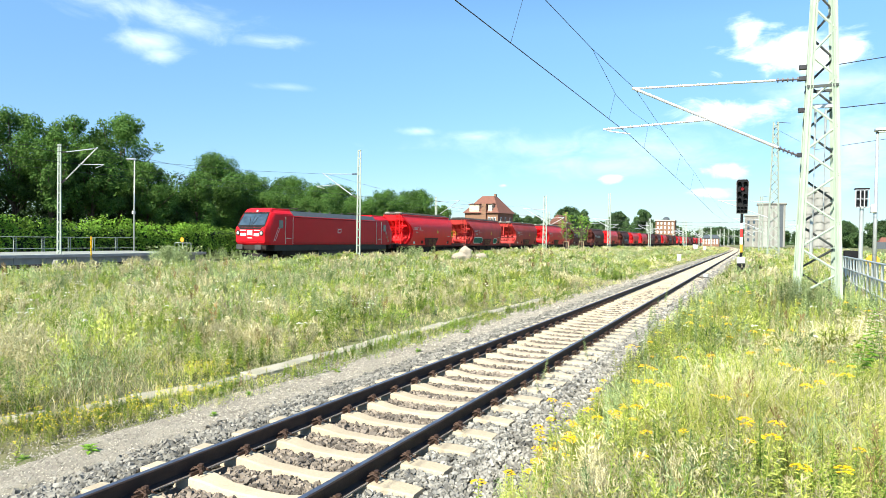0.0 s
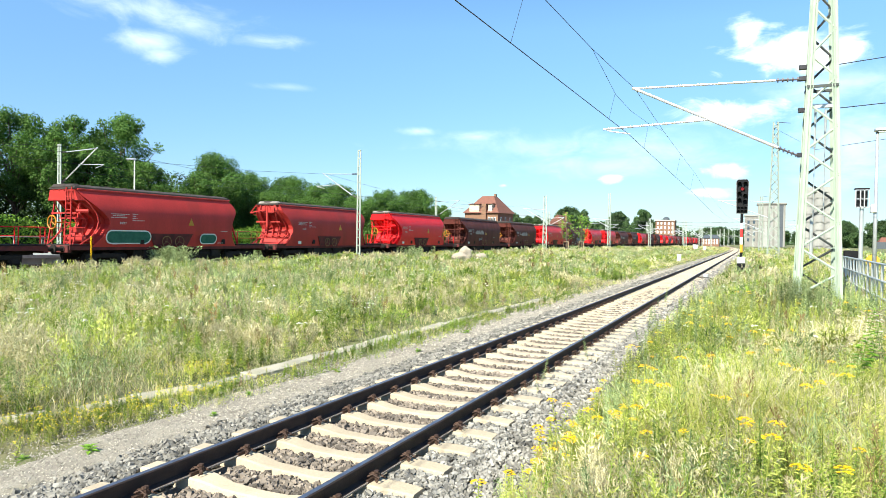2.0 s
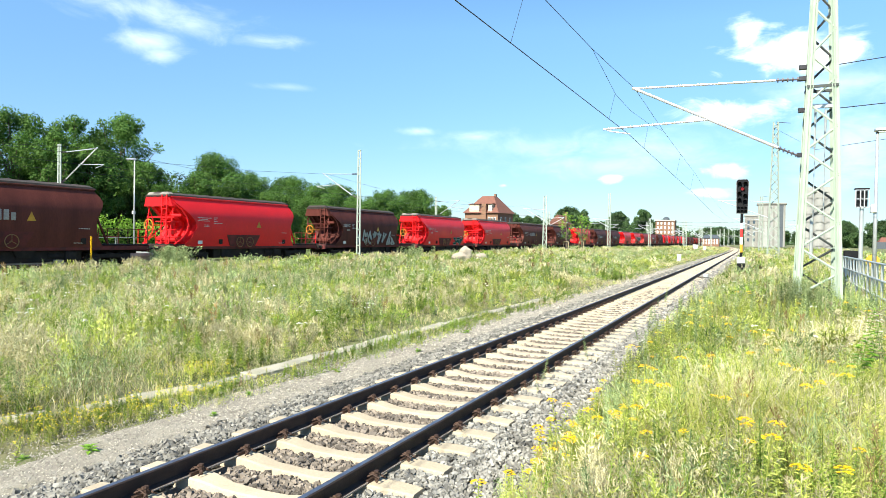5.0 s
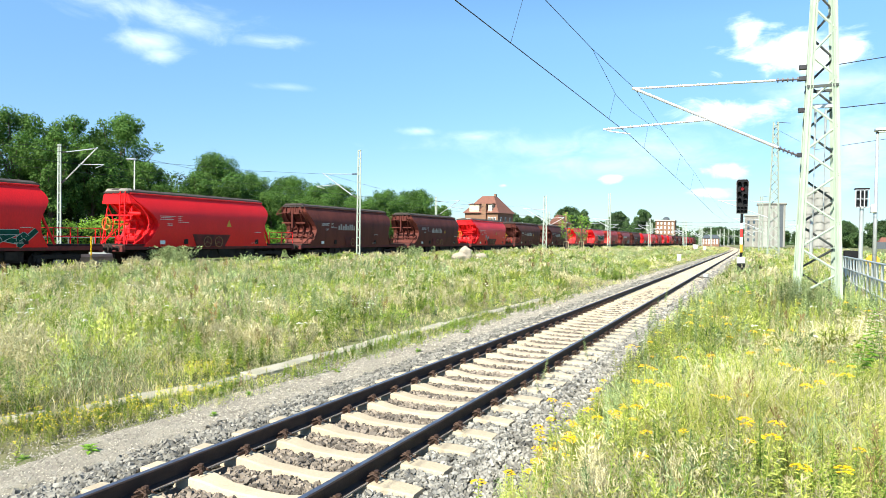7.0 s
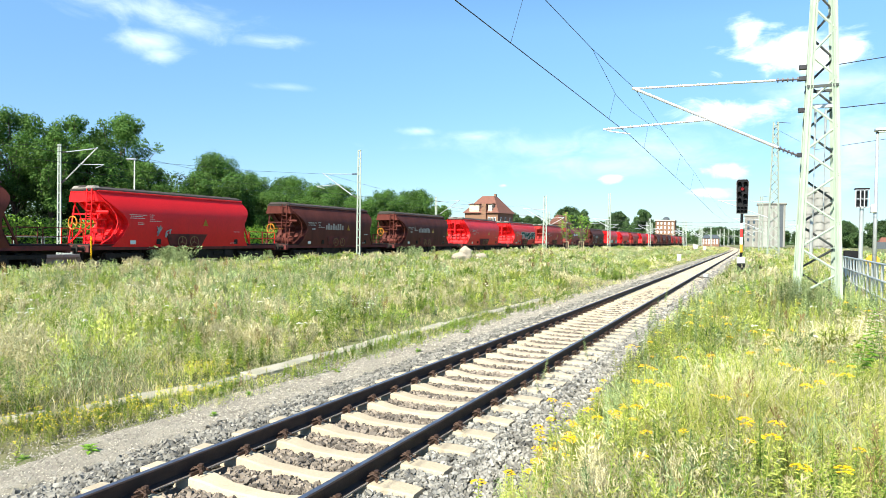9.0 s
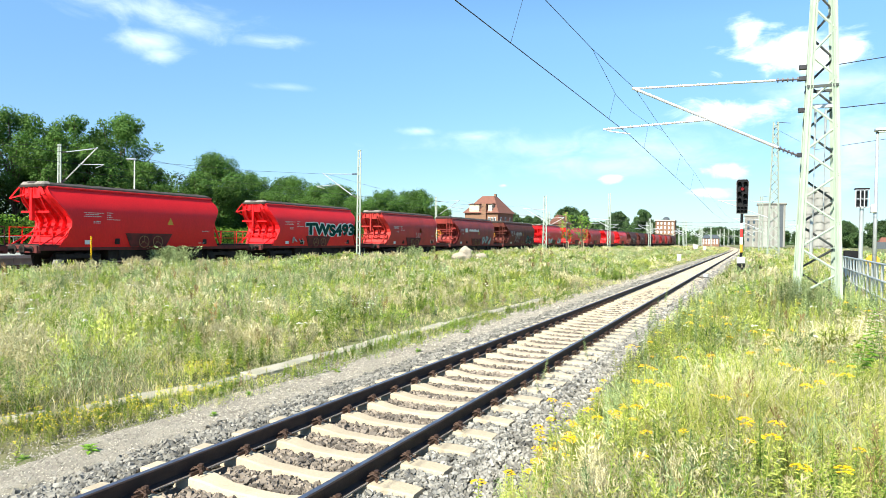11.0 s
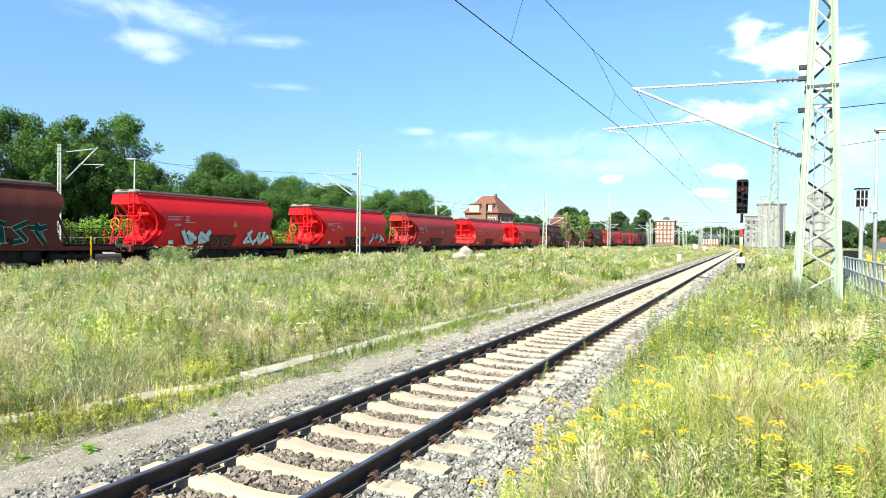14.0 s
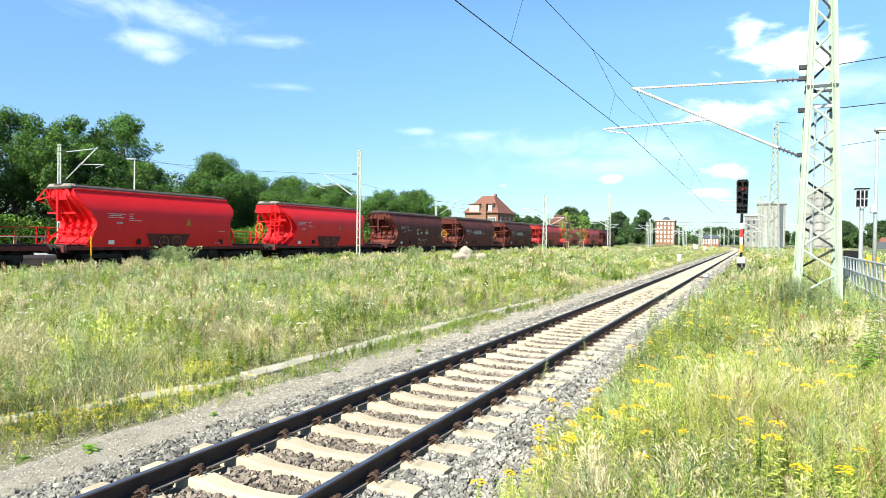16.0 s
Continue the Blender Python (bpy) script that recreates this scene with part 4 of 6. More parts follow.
def locomotive():
    L = 18.3
    w = thing("locomotive", "glossy red electric locomotive with grey roof and dark underframe", "locomotive")
    hw = 1.48

    def nose(sign, y_tip):
        """Cab: lower nose upright, windscreen raked back, plan tapered."""
        bm = B()
        rows = ((1.22, .30, .20), (1.42, .14, .13), (2.2, .10, .10), (2.5, .18, .11), (3.5, .80, .20), (3.84, 1.02, .32), (3.95, 1.30, .55))
        rings = []
        for z, back, inset in rows:
            a = hw - inset
            yb = 3.3
            wide = hw if z < 3.3 else (hw - .05 if z < 3.6 else hw - .28)
            if z > 3.82:
                wide = hw - .45
            rings.append([(-a, y_tip + sign * back, z), (a, y_tip + sign * back, z), (wide, y_tip + sign * max(back + .38, .62), z), (wide, y_tip + sign * yb, z),
                          (-wide, y_tip + sign * yb, z), (-wide, y_tip + sign * max(back + .38, .62), z)])
        solid(bm, rings)
        bmesh.ops.bevel(bm, geom=[e for e in bm.edges if e.calc_face_angle(0) > .35], offset=.05, segments=2, affect="EDGES")
        cab = part("cab", bm, M_LOCO, w, smooth=False)

        def at(x, z, out=.012):
            zs = [q[0] for q in rows]
            i = max(j for j in range(len(zs) - 1) if zs[j] <= z)
            k = (z - zs[i]) / (zs[i + 1] - zs[i])
            back = rows[i][1] + k * (rows[i + 1][1] - rows[i][1])
            return (x, y_tip + sign * (back - out), z)

        def plate(name, xs, zs, material, parent, out=.015, label=""):
            bm = B()
            f = [at(xs[0], zs[0], out), at(xs[1], zs[0], out), at(xs[3], zs[1], out), at(xs[2], zs[1], out)]
            g = [at(xs[0], zs[0], -.03), at(xs[1], zs[0], -.03), at(xs[3], zs[1], -.03), at(xs[2], zs[1], -.03)]
            solid(bm, [g, f])
            return part(name, bm, material, parent, label)

        for s in (-1, 1):
            plate("windscreen", (s * .02, s * 1.22, s * .02, s * 1.12), (2.66, 3.5), M_GLASS, cab, .02, "dark blue tinted windscreen")
            bm = B()
            rod(bm, at(s * .12, 2.6, .05), at(s * .35, 3.25, .05), .014, 4)
            part("wiper", bm, M_DARK, cab)
            plate("light_panel", (s * .38, s * .86, s * .38, s * .94), (1.86, 2.30), M_WHITE, cab, .014)
            bm = B()
            p = Vector(at(s * 1.10, 2.08, 0))
            rod(bm, p, p - Vector((0, sign * .03, 0)), .20, 12)
            lamp = part("headlight", bm, M_DARK, cab)
            bm = B()
            rod(bm, p - Vector((0, sign * .028, 0)), p - Vector((0, sign * .04, 0)), .11, 10)
            part("lens", bm, M_LAMPGLASS, lamp)
            # side window, door
            bm = B()
            x = s * (hw + .004)
            yy = y_tip + sign * 1.75
            box(bm, x - .01, x + .01, yy - .2, yy + .26, 2.45, 3.05, .008)
            part("side_window", bm, M_GLASS, cab, "dark cab side window")
            bm = B()
            for d in (0, .85):
                box(bm, x - .008, x + .012, y_tip + sign * (2.3 + d) - .02, y_tip + sign * (2.3 + d) + .02, 1.3, 3.3)
            box(bm, x - .008, x + .02, y_tip + sign * 2.4, y_tip + sign * 2.95, 1.7, 1.74)
            part("cab_door", bm, M_MARK, cab, "cab door with pale handrails")
            bm = B()
            for d in (0, .16):
                bar(bm, (s * (hw + .006), y_tip + sign * (.98 + d), 1.5), (s * (hw + .006), y_tip + sign * (1.5 + d), 2.5), .035, .01)
            part("stripe", bm, M_WHITE, cab, "slanting white stripe")
        plate("screen_surround", (-1.31, 1.31, -1.20, 1.20), (2.56, 3.62), M_BLACK, cab, .012, "black windscreen surround")
        plate("wiper_well", (-.95, .95, -1.27, 1.27), (2.34, 2.58), M_BLACK, cab, .018)
        plate("nose_mark", (-.24, .24, -.24, .24), (1.92, 2.26), M_WHITE, cab, .016)
        plate("number_bars", (-.22, .22, -.22, .22), (1.68, 1.76), M_MARK, cab, .016)
        bm = B()
        p = Vector(at(0, 3.7, 0))
        rod(bm, p, p - Vector((0, sign * .03, 0)), .09, 10)
        part("top_light", bm, M_LAMPGLASS, cab)
        # snow plough and buffers
        bm = B()
        box(bm, -1.3, 1.3, y_tip + sign * .35, y_tip + sign * .65, .82, 1.28, .03)
        box(bm, -1.15, 1.15, y_tip + sign * .5, y_tip + sign * .75, .22, .6, .03)
        part("buffer_beam", bm, M_DARK, w)
        for s in (-.875, .875):
            bm = B()
            rod(bm, (s, y_tip, 1.05), (s, y_tip + sign * .45, 1.05), .10, 10)
            box(bm, s - .30, s + .30, y_tip - .02, y_tip + .04, .87, 1.23, .02)
            part("buffer", bm, mat("buffer grey", (.06, .06, .06), (.04, .04, .04), 4, .6) if "buffer grey" not in bpy.data.materials else bpy.data.materials["buffer grey"], w)

    nose(1, 0.0)
    nose(-1, L)
    bm = B()
    box(bm, -hw, hw, 3.25, L - 3.25, 1.25, 3.42, .02)
    part("engine_body", bm, M_LOCO, w)
    part("body_seam", box(box(B(), hw, hw + .012, 3.3, L - 3.3, 1.35, 1.39), hw, hw + .012, 3.3, L - 3.3, 3.30, 3.33), M_DARK, w)
    bm = B()
    solid(bm, [[(-hw + .02, y, 3.42), (hw - .02, y, 3.42), (hw - .32, y, 3.80), (-hw + .32, y, 3.80)] for y in (3.3, L - 3.3)])
    roof = part("roof", bm, M_LOCOROOF, w, "slate grey louvred roof")
    for i in range(10):
        y = 3.7 + i * 1.19
        bm = B()
        solid(bm, [[(hw - .06, y, 3.455), (hw - .045, y, 3.455), (hw - .045, y + 1.0, 3.455), (hw - .06, y + 1.0, 3.455)],
                   [(hw - .30, y, 3.70), (hw - .285, y, 3.70), (hw - .285, y + 1.0, 3.70), (hw - .30, y + 1.0, 3.70)]])
        part("louvre", bm, mat("louvre grey", (.085, .105, .125), (.06, .075, .09), 6, .5) if i == 0 else bpy.data.materials["louvre grey"], roof)
    for y0 in (4.2, L - 4.2):
        bm = B()
        s = 1 if y0 < 9 else -1
        for x in (-.6, .6):
            pipe(bm, [(x, y0, 3.8), (x * .8, y0 + s * 1.9, 3.92), (x, y0 + s * .2, 4.0)], .03, 5)
        bar(bm, (-.95, y0 + s * .2, 4.05), (.95, y0 + s * .2, 4.05), .06, .05)
        box(bm, -.5, .5, y0 - .3, y0 + .3, 3.74, 3.82)
        part("pantograph", bm, M_DARK, w, "folded pantograph")
    for y in (6.8, 8.2, 9.6, 11.4):
        part("insulator", rod(B(), (.2, y, 3.74), (.2, y, 4.0), .06, 8), M_INSUL, w)
    part("square_mark", box(B(), hw, hw + .008, 9.0, 9.5, 2.2, 2.55, .003), M_WHITE, w, "white square mark on the side")
    part("square_mark", box(B(), hw + .008, hw + .012, 9.06, 9.44, 2.25, 2.5), M_LOCO, w)
    bm = B()
    box(bm, -1.40, 1.40, 1.2, L - 1.2, .78, 1.26, .02)
    box(bm, -1.3, 1.3, 6.6, L - 6.6, .35, .8, .05)
    part("underframe", bm, mat("loco grey frame", (.022, .022, .024), (.015, .015, .016), 3, .7), w)
    for y in (4.2, L - 4.2):
        bm = B()
        for x in (-1.15, 1.15):
            box(bm, x - .1, x + .1, y - 2.0, y + 2.0, .45, .85, .05)
            for d in (-1.3, 1.3):
                rod(bm, (x - .12, y + d, .62), (x + .12, y + d, .62), .2, 10)
        b = part("bogie", bm, M_DARK, w)
        for d in (-1.3, 1.3):
            bm = B()
            for x in (-.75, .75):
                rod(bm, (x - .07, y + d, .62), (x + .07, y + d, .62), .62, 24)
            part("wheelset", bm, M_DARK, b)
    at = 36.3
    w.matrix_world = on_line(at)
    TRAIN.append((w, at, 0))


locomotive()


# ---- masts and wires ----
def lattice(parent, h, w0, w1, material, steps, leg=.10, brace=.05, rear=None):
    """Four angle legs and zigzag braces on each face."""
    def corner(k, sx, sy):
        w = (w0 + (w1 - w0) * k) / 2
        return Vector((sx * w, sy * w, h * k))
    for sx in (-1, 1):
        for sy in (-1, 1):
            a, b = corner(0, sx, sy), corner(1, sx, sy)
            bm = bar(B(), a, b, leg, .014)
            bar(bm, a, b, .014, leg)
            bar(bm, a + Vector((-sx * leg * .45, 0, 0)), b + Vector((-sx * leg * .45, 0, 0)), leg * .9, .014)
            part("leg", bm, material, parent)
    for face in range(4):
        for i in range(steps):
            k0, k1 = i / steps, (i + 1) / steps
            s = 1 if i % 2 else -1
            if face < 2:
                f = 1 if face else -1
                a, b = corner(k0, s * (1 if face else -1), f), corner(k1, -s * (1 if face else -1), f)
            else:
                f = 1 if face == 2 else -1
                a, b = corner(k0, f, s * f), corner(k1, f, -s * f)
            # shade on the back and right-hand braces is put in as a darker colour
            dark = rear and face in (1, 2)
            part("brace", bar(bar(B(), a, b, brace, .012), a, b, .012, brace), rear if dark else material, parent, "lattice brace with shade painted dark" if dark else "")


def insulator(bm, a, b, r=.06):
    a, b = Vector(a), Vector(b)
    rod(bm, a, b, r * .4, 6)
    for i in range(5):
        p = a.lerp(b, (i + .5) / 5)
        rod(bm, p - (b - a) * .03, p + (b - a) * .03, r, 8)


def near_mast():
    y = 20.0
    m = thing("catenary_mast", "tall pale green lattice mast with tubular bracket arms", "catenary mast", at=pose(5.42, y, 0))
    lattice(m, 10.8, 1.04, .34, M_GREENSTEEL, 17, .14, .06, M_COLLAR_SHADE)
    part("foundation", box(B(), -.6, .6, -.6, .6, -.3, .12, .03), M_TROUGH, m)
    for z in (6.15,):
        w = .33
        bm = B()
        for s in (-1, 1):
            bar(bm, (-w - .05, s * w, z), (w + .05, s * w, z), .06, .07)
            bar(bm, (s * w, -w - .05, z), (s * w, w + .05, z), .06, .07)
        part("collar", bm, M_COLLAR_SHADE, m)
    for z, name in ((6.45, "top_bracket"), (4.4, "lower_bracket"), (5.6, "wire_bracket"), (6.75, "wire_bracket")):
        bm = B()
        box(bm, -.54, -.3, -.06, .06, z - .06, z + .06, .01)
        part(name, bm, M_WIRE, m)
    # top tube, strut and steady arm
    bm = B()
    rod(bm, (-1.1, 0, 6.46), (-4.83, 0, 6.56), .033, 8)
    arm = part("top_tube", bm, M_ALU, m)
    bm = B()
    insulator(bm, (-.5, 0, 6.44), (-1.1, 0, 6.46))
    part("insulator", bm, M_INSUL, arm)
    bm = B()
    rod(bm, (-1.0, 0, 4.62), (-4.9, 0, 6.58), .042, 8)
    arm = part("strut_tube", bm, M_ALU, m)
    bm = B()
    insulator(bm, (-.5, 0, 4.38), (-1.0, 0, 4.62))
    part("insulator", bm, M_INSUL, arm)
    bm = B()
    rod(bm, (-2.78, 0, 5.50), (-5.75, 0, 5.40), .03, 8)
    arm = part("steady_tube", bm, M_ALU, m)
    bm = B()
    pipe(bm, [(-5.65, 0, 5.38), (-5.55, 0, 5.33), (-4.95, 0, 5.22)], .02, 6)
    part("registration_arm", bm, M_ALU, arm)
    # tension weights inside the mast
    bm = B()
    for x in (-.12, .12):
        rod(bm, (x, .1, 2.6), (x, .1, 5.7), .012, 5)
        rod(bm, (x, .1, 4.6), (x, .1, 5.6), .03, 8)
    rod(bm, (-.15, .1, 1.6), (-.15, .1, 2.7), .045, 10)
    box(bm, -.35, .35, .05, .15, 5.65, 5.75)
    part("tension_gear", bm, M_GALV, m)


near_mast()


def wire(name, points, r, label, material=None, parent=None):
    bm = pipe(B(), points, r, 5)
    if parent:
        return part(name, bm, material or M_WIRE, parent)
    ob = new(name, finish(name, bm, material or M_WIRE))
    return tagged(ob, label, "overhead wire")


def near_wires():
    con = [(.35, -40, 5.55), (.2, -10, 5.52), (-.1, 8.6, 5.46), (.40, 20, 5.24), (.15, 50, 5.28), (-.3, 82, 5.3), (.2, 140, 5.3), (-3, 260, 5.3)]
    wire("contact_wire", con, .009, "dark contact wire over the near track")
    mes = [(.4, -40, 7.1), (.2, -6, 6.9), (.28, 6, 6.6), (.3, 11.7, 6.45), (.42, 15.05, 6.43), (.59, 20, 6.55), (.5, 27.75, 6.48), (.45, 35.2, 6.45), (.4, 44.8, 6.45), (.1, 62, 6.4), (-.1, 80, 6.6), (0, 110, 6.2), (.2, 140, 6.6), (-3, 260, 6.4)]
    m = wire("carrier_wire", mes, .007, "dark carrier wire with thin droppers")
    wire("stitch_wire", [(.42, 15.05, 6.43), (.45, 17.8, 5.94), (.47, 20.1, 5.92), (.5, 23.5, 6.1), (.5, 27.75, 6.48)], .005, "", parent=m)
    for a, b in (((.45, 17.7, 5.95), (.3, 17.7, 5.27)), ((.5, 23.5, 6.1), (.36, 23.5, 5.24)), ((.3, 10.7, 6.47), (.0, 10.7, 5.42)),
                 ((.45, 35, 6.45), (.25, 35, 5.26)), ((.4, 44, 6.45), (.2, 44, 5.27)), ((.1, 58, 6.4), (.1, 58, 5.28))):
        wire("dropper", [a, b], .004, "", parent=m)
    for z, dz in ((6.75, .12), (5.6, .05)):
        wire("cross_wire", [(5.8, 20, z), (10, 19, z + dz), (30, 16, z + dz * 4)], .012, "dark wire strung from the mast")
    for x0, y0, x1, y1, z in ((-30, 250, 8, 260, 8.4), (-31, 330, 4, 330, 8.8), (-34, 390, 2, 430, 9.4), (-28, 480, -4, 480, 10), (-24, 304, 20, 270, 8.2), (-36.5, 200, 16, 200, 8.2)):
        wire("cross_span_wire", [(x0, y0, z), ((x0 + x1) / 2, (y0 + y1) / 2, z - .7), (x1, y1, z)], .03, "distant cross-span wire over the yard")
    wire("feeder_wire", [(5.74, 80, 14.6), (7.5, 50, 8.3), (10, 18, 4.9)], .012, "thin feeder wire sloping down")


near_wires()


def second_mast(x, y, h, label, w0=1.2, w1=.5, steps=15, arm=True):
    m = thing("catenary_mast", label, "catenary mast", at=pose(x, y, height(x, y)))
    lattice(m, h, w0, w1, M_FARSTEEL, steps, .13, .10)
    if arm:
        bm = B()
        rod(bm, (-.4, 0, 6.5), (-x + .2, 0, 6.7), .04)
        rod(bm, (-.4, 0, 4.7), (-x + .2, 0, 6.75), .05)
        part("bracket_arm", bm, M_ALU, m)
    part("top_arm", pipe(B(), [(0, 0, h), (1.4, 0, h - .2)], .03), M_WIRE, m)


second_mast(5.86, 80, 15.2, "distant pale green lattice mast beside the track")
second_mast(5.2, 140, 11, "distant pale green lattice mast beside the track", .8, .5, 12)


def ladder_mast(x, y, h, side, label, arm=3.6, z0=None):
    """Mast of two channels joined by battens, with a bracket arm."""
    z0 = height(x, y) if z0 is None else z0
    m = thing("catenary_mast", label, "catenary mast", "masts of the far tracks", at=pose(x, y, z0))
    h -= z0
    for s in (-1, 1):
        bm = B()
        bar(bm, (s * .155, 0, -.3), (s * .105, 0, h), .06, .12)
        part("channel", bm, M_FARSTEEL, m)
    n = int(h / .6)
    bm = B()
    box(bm, -.125, .125, -.066, -.052, -.05, .05)
    box(bm, -.125, .125, .052, .066, -.05, .05)
    me = finish("batten", bm, M_FARSTEEL)
    for i in range(n):
        share("batten", me, m, Matrix.Translation((0, 0, .2 + i * (h - .25) / (n - 1))))
    zt = 7.3 - z0
    bm = B()
    rod(bm, (side * .7, 0, zt), (side * arm, 0, zt + .1), .032)
    rod(bm, (side * .7, 0, zt - 1.75), (side * (arm + .1), 0, zt + .15), .04)
    rod(bm, (side * (arm - 1.7), 0, zt - .85), (side * (arm + .7), 0, zt - .95), .028)
    rod(bm, (side * (arm + .6), 0, zt - 1.0), (side * (arm - .1), 0, zt - 1.15), .02)
    part("bracket_arm", bm, M_ALU, m)
    bm = B()
    insulator(bm, (side * .2, 0, zt), (side * .7, 0, zt))
    insulator(bm, (side * .2, 0, zt - 2.0), (side * .7, 0, zt - 1.75))
    part("insulator", bm, M_INSUL, m)


ladder_mast(-26, 46.15, 9.3, -1, "pale channel-steel mast in the meadow beside the train")
ladder_mast(-37.5, 27.85, 7.85, 1, "pale channel-steel mast at the platform", z0=.60)
ladder_mast(-37.5, 84.3, 8.0, 1, "distant pale channel-steel mast behind the train")
for x, y, h in ((-25.6, 98.8, 9.1), (-25.2, 147, 12.8), (-37, 140, 8.5), (-24.5, 205, 9.2), (-36.5, 200, 9), (-24, 304, 12), (-36, 280, 10), (-24, 400, 11), (-14, 330, 10), (-12, 430, 11), (-20, 520, 11), (-34, 390, 10), (-9, 540, 11), (-28, 480, 11), (-30, 250, 9), (-19, 260, 10), (-31, 330, 10), (-20, 365, 11), (-8, 380, 10), (-26, 440, 12), (-16, 470, 11), (-4, 480, 12), (-33, 560, 12), (-12, 600, 12), (2, 430, 11), (4, 330, 10), (8, 260, 9.5), (16, 200, 9.5), (20, 270, 10), (-2, 560, 12)):
    m = thing("catenary_mast", "distant pale lattice catenary mast", "catenary mast", "distant masts", at=pose(x, y, height(x, y)))
    bm = B()
    for s in (-1, 1):
        bar(bm, (s * .30, 0, -.2), (s * .20, 0, h), .15, .15)
    n = int(h / .6)
    for i in range(n):
        s = 1 if i % 2 else -1
        bar(bm, (s * .24, 0, h * i / n), (-s * .24, 0, h * (i + 1) / n), .09, .09)
    part("lattice", bm, M_FARSTEEL, m)
    s = -1 if x > -30 else 1
    bm = B()
    rod(bm, (0, 0, 6.9), (s * 3.5, 0, 7.1), .05)
    rod(bm, (0, 0, 5.2), (s * 3.6, 0, 7.15), .06)
    rod(bm, (s * 2, 0, 6.1), (s * 4.2, 0, 6.0), .045)
    part("bracket_arm", bm, M_ALU, m)


def far_wires():
    for off, edge, nm in ((0, -26, "train track"), (-4.3, -37.5, "platform track")):
        ys = [-60, -20, 27.85 if off else 0, 46, 72, 98, 122, 147, 205, 304, 420]
        con = [(train_x(y) + off, y, 5.75) for y in ys]
        wire("contact_wire", con, .010, "thin contact wire over the far " + nm)
        mes = []
        sup = [-60, -8, 46, 98, 147, 205, 304, 420] if not off else [-60, -20, 27.85, 84.3, 140, 200, 280, 390]
        for a, b in zip(sup, sup[1:]):
            for k in range(6):
                t = k / 6
                mes.append((train_x(a + (b - a) * t) + off, a + (b - a) * t, 7.35 - 1.1 * 4 * t * (1 - t)))
        wire("carrier_wire", mes, .010, "thin sagging carrier wire over the far " + nm)


far_wires()


# ---- signals, posts, railing ----
def main_signal():
    s = thing("railway_signal", "black light signal on a banded post, showing red", "signal", at=pose(3.3, 38, 0))
    z0 = height(3.3, 38)
    part("foot", box(B(), -.19, .19, -.19, .19, z0 - .2, .62, .03), M_BLACK, s)
    part("foot_band", box(B(), -.2, .2, -.2, .2, .92, 1.25, .02), M_WHITE, s, "white band")
    part("foot_band", box(B(), -.195, .195, -.195, .195, .62, .92, .02), M_BLACK, s)
    rod_z = ((1.25, 1.5, M_BLACK), (1.5, 1.92, M_YELLOW), (1.92, 2.3, M_WHITE), (2.3, 2.76, M_SIGRED), (2.76, 3.06, M_WHITE), (3.06, 3.6, M_BLACK))
    for a, b, m in rod_z:
        part("post_band", rod(B(), (0, 0, a), (0, 0, b), .075, 10), m, s)
    bm = B()
    rings = []
    for y in (-.09, .09):
        rings.append([(-.27, y, 3.55), (.27, y, 3.55), (.30, y, 5.25), (.22, y, 5.36), (-.22, y, 5.36), (-.30, y, 5.25)])
    solid(bm, rings)
    head = part("signal_screen", bm, M_BLACK, s)
    part("rim", pipe(B(), [(-.27, -.1, 3.55), (.27, -.1, 3.55), (.30, -.1, 5.25), (.22, -.1, 5.36), (-.22, -.1, 5.36), (-.30, -.1, 5.25), (-.27, -.1, 3.55)], .012, 4), M_GALV, s)
    red = mat("glowing red lens", (.7, .02, .02), (.6, .02, .02), 5, .3)
    b = red.node_tree.nodes["Principled BSDF"]
    b.inputs["Emission Color"].default_value, b.inputs["Emission Strength"].default_value = (1, .04, .05, 1), .12
    grey = mat("grey lamp hood", (.03, .03, .032), (.02, .02, .022), 5, .5)
    for x, z, m in ((-.14, 5.14, M_BLACK), (.14, 5.14, M_BLACK), (0, 4.86, red), (-.14, 4.62, M_BLACK), (.14, 4.5, M_BLACK), (-.13, 4.28, M_BLACK), (.13, 4.2, M_BLACK),
                    (-.17, 3.88, M_BLACK), (0, 3.88, M_BLACK), (.17, 3.88, M_BLACK), (-.17, 3.7, M_BLACK), (0, 3.7, M_BLACK), (.17, 3.7, M_BLACK)):
        big = z > 4
        r = .085 if big else .05
        bm = B()
        rod(bm, (x, -.09, z), (x, -.115, z), r, 12)
        lens = part("lamp", bm, m, head)
        bm = B()
        pts = [(x + (r + .015) * math.cos(a), z + (r + .015) * math.sin(a)) for a in np.linspace(-.3, math.pi + .3, 9)]
        v0 = [bm.verts.new((px, -.09, pz)) for px, pz in pts]
        v1 = [bm.verts.new((px, -.32 if big else -.22, pz - .02)) for px, pz in pts]
        for i in range(8):
            bm.faces.new((v0[i], v0[i + 1], v1[i + 1], v1[i]))
        bmesh.ops.solidify(bm, geom=bm.faces[:], thickness=.008)
        part("hood", bm, grey, lens)


main_signal()


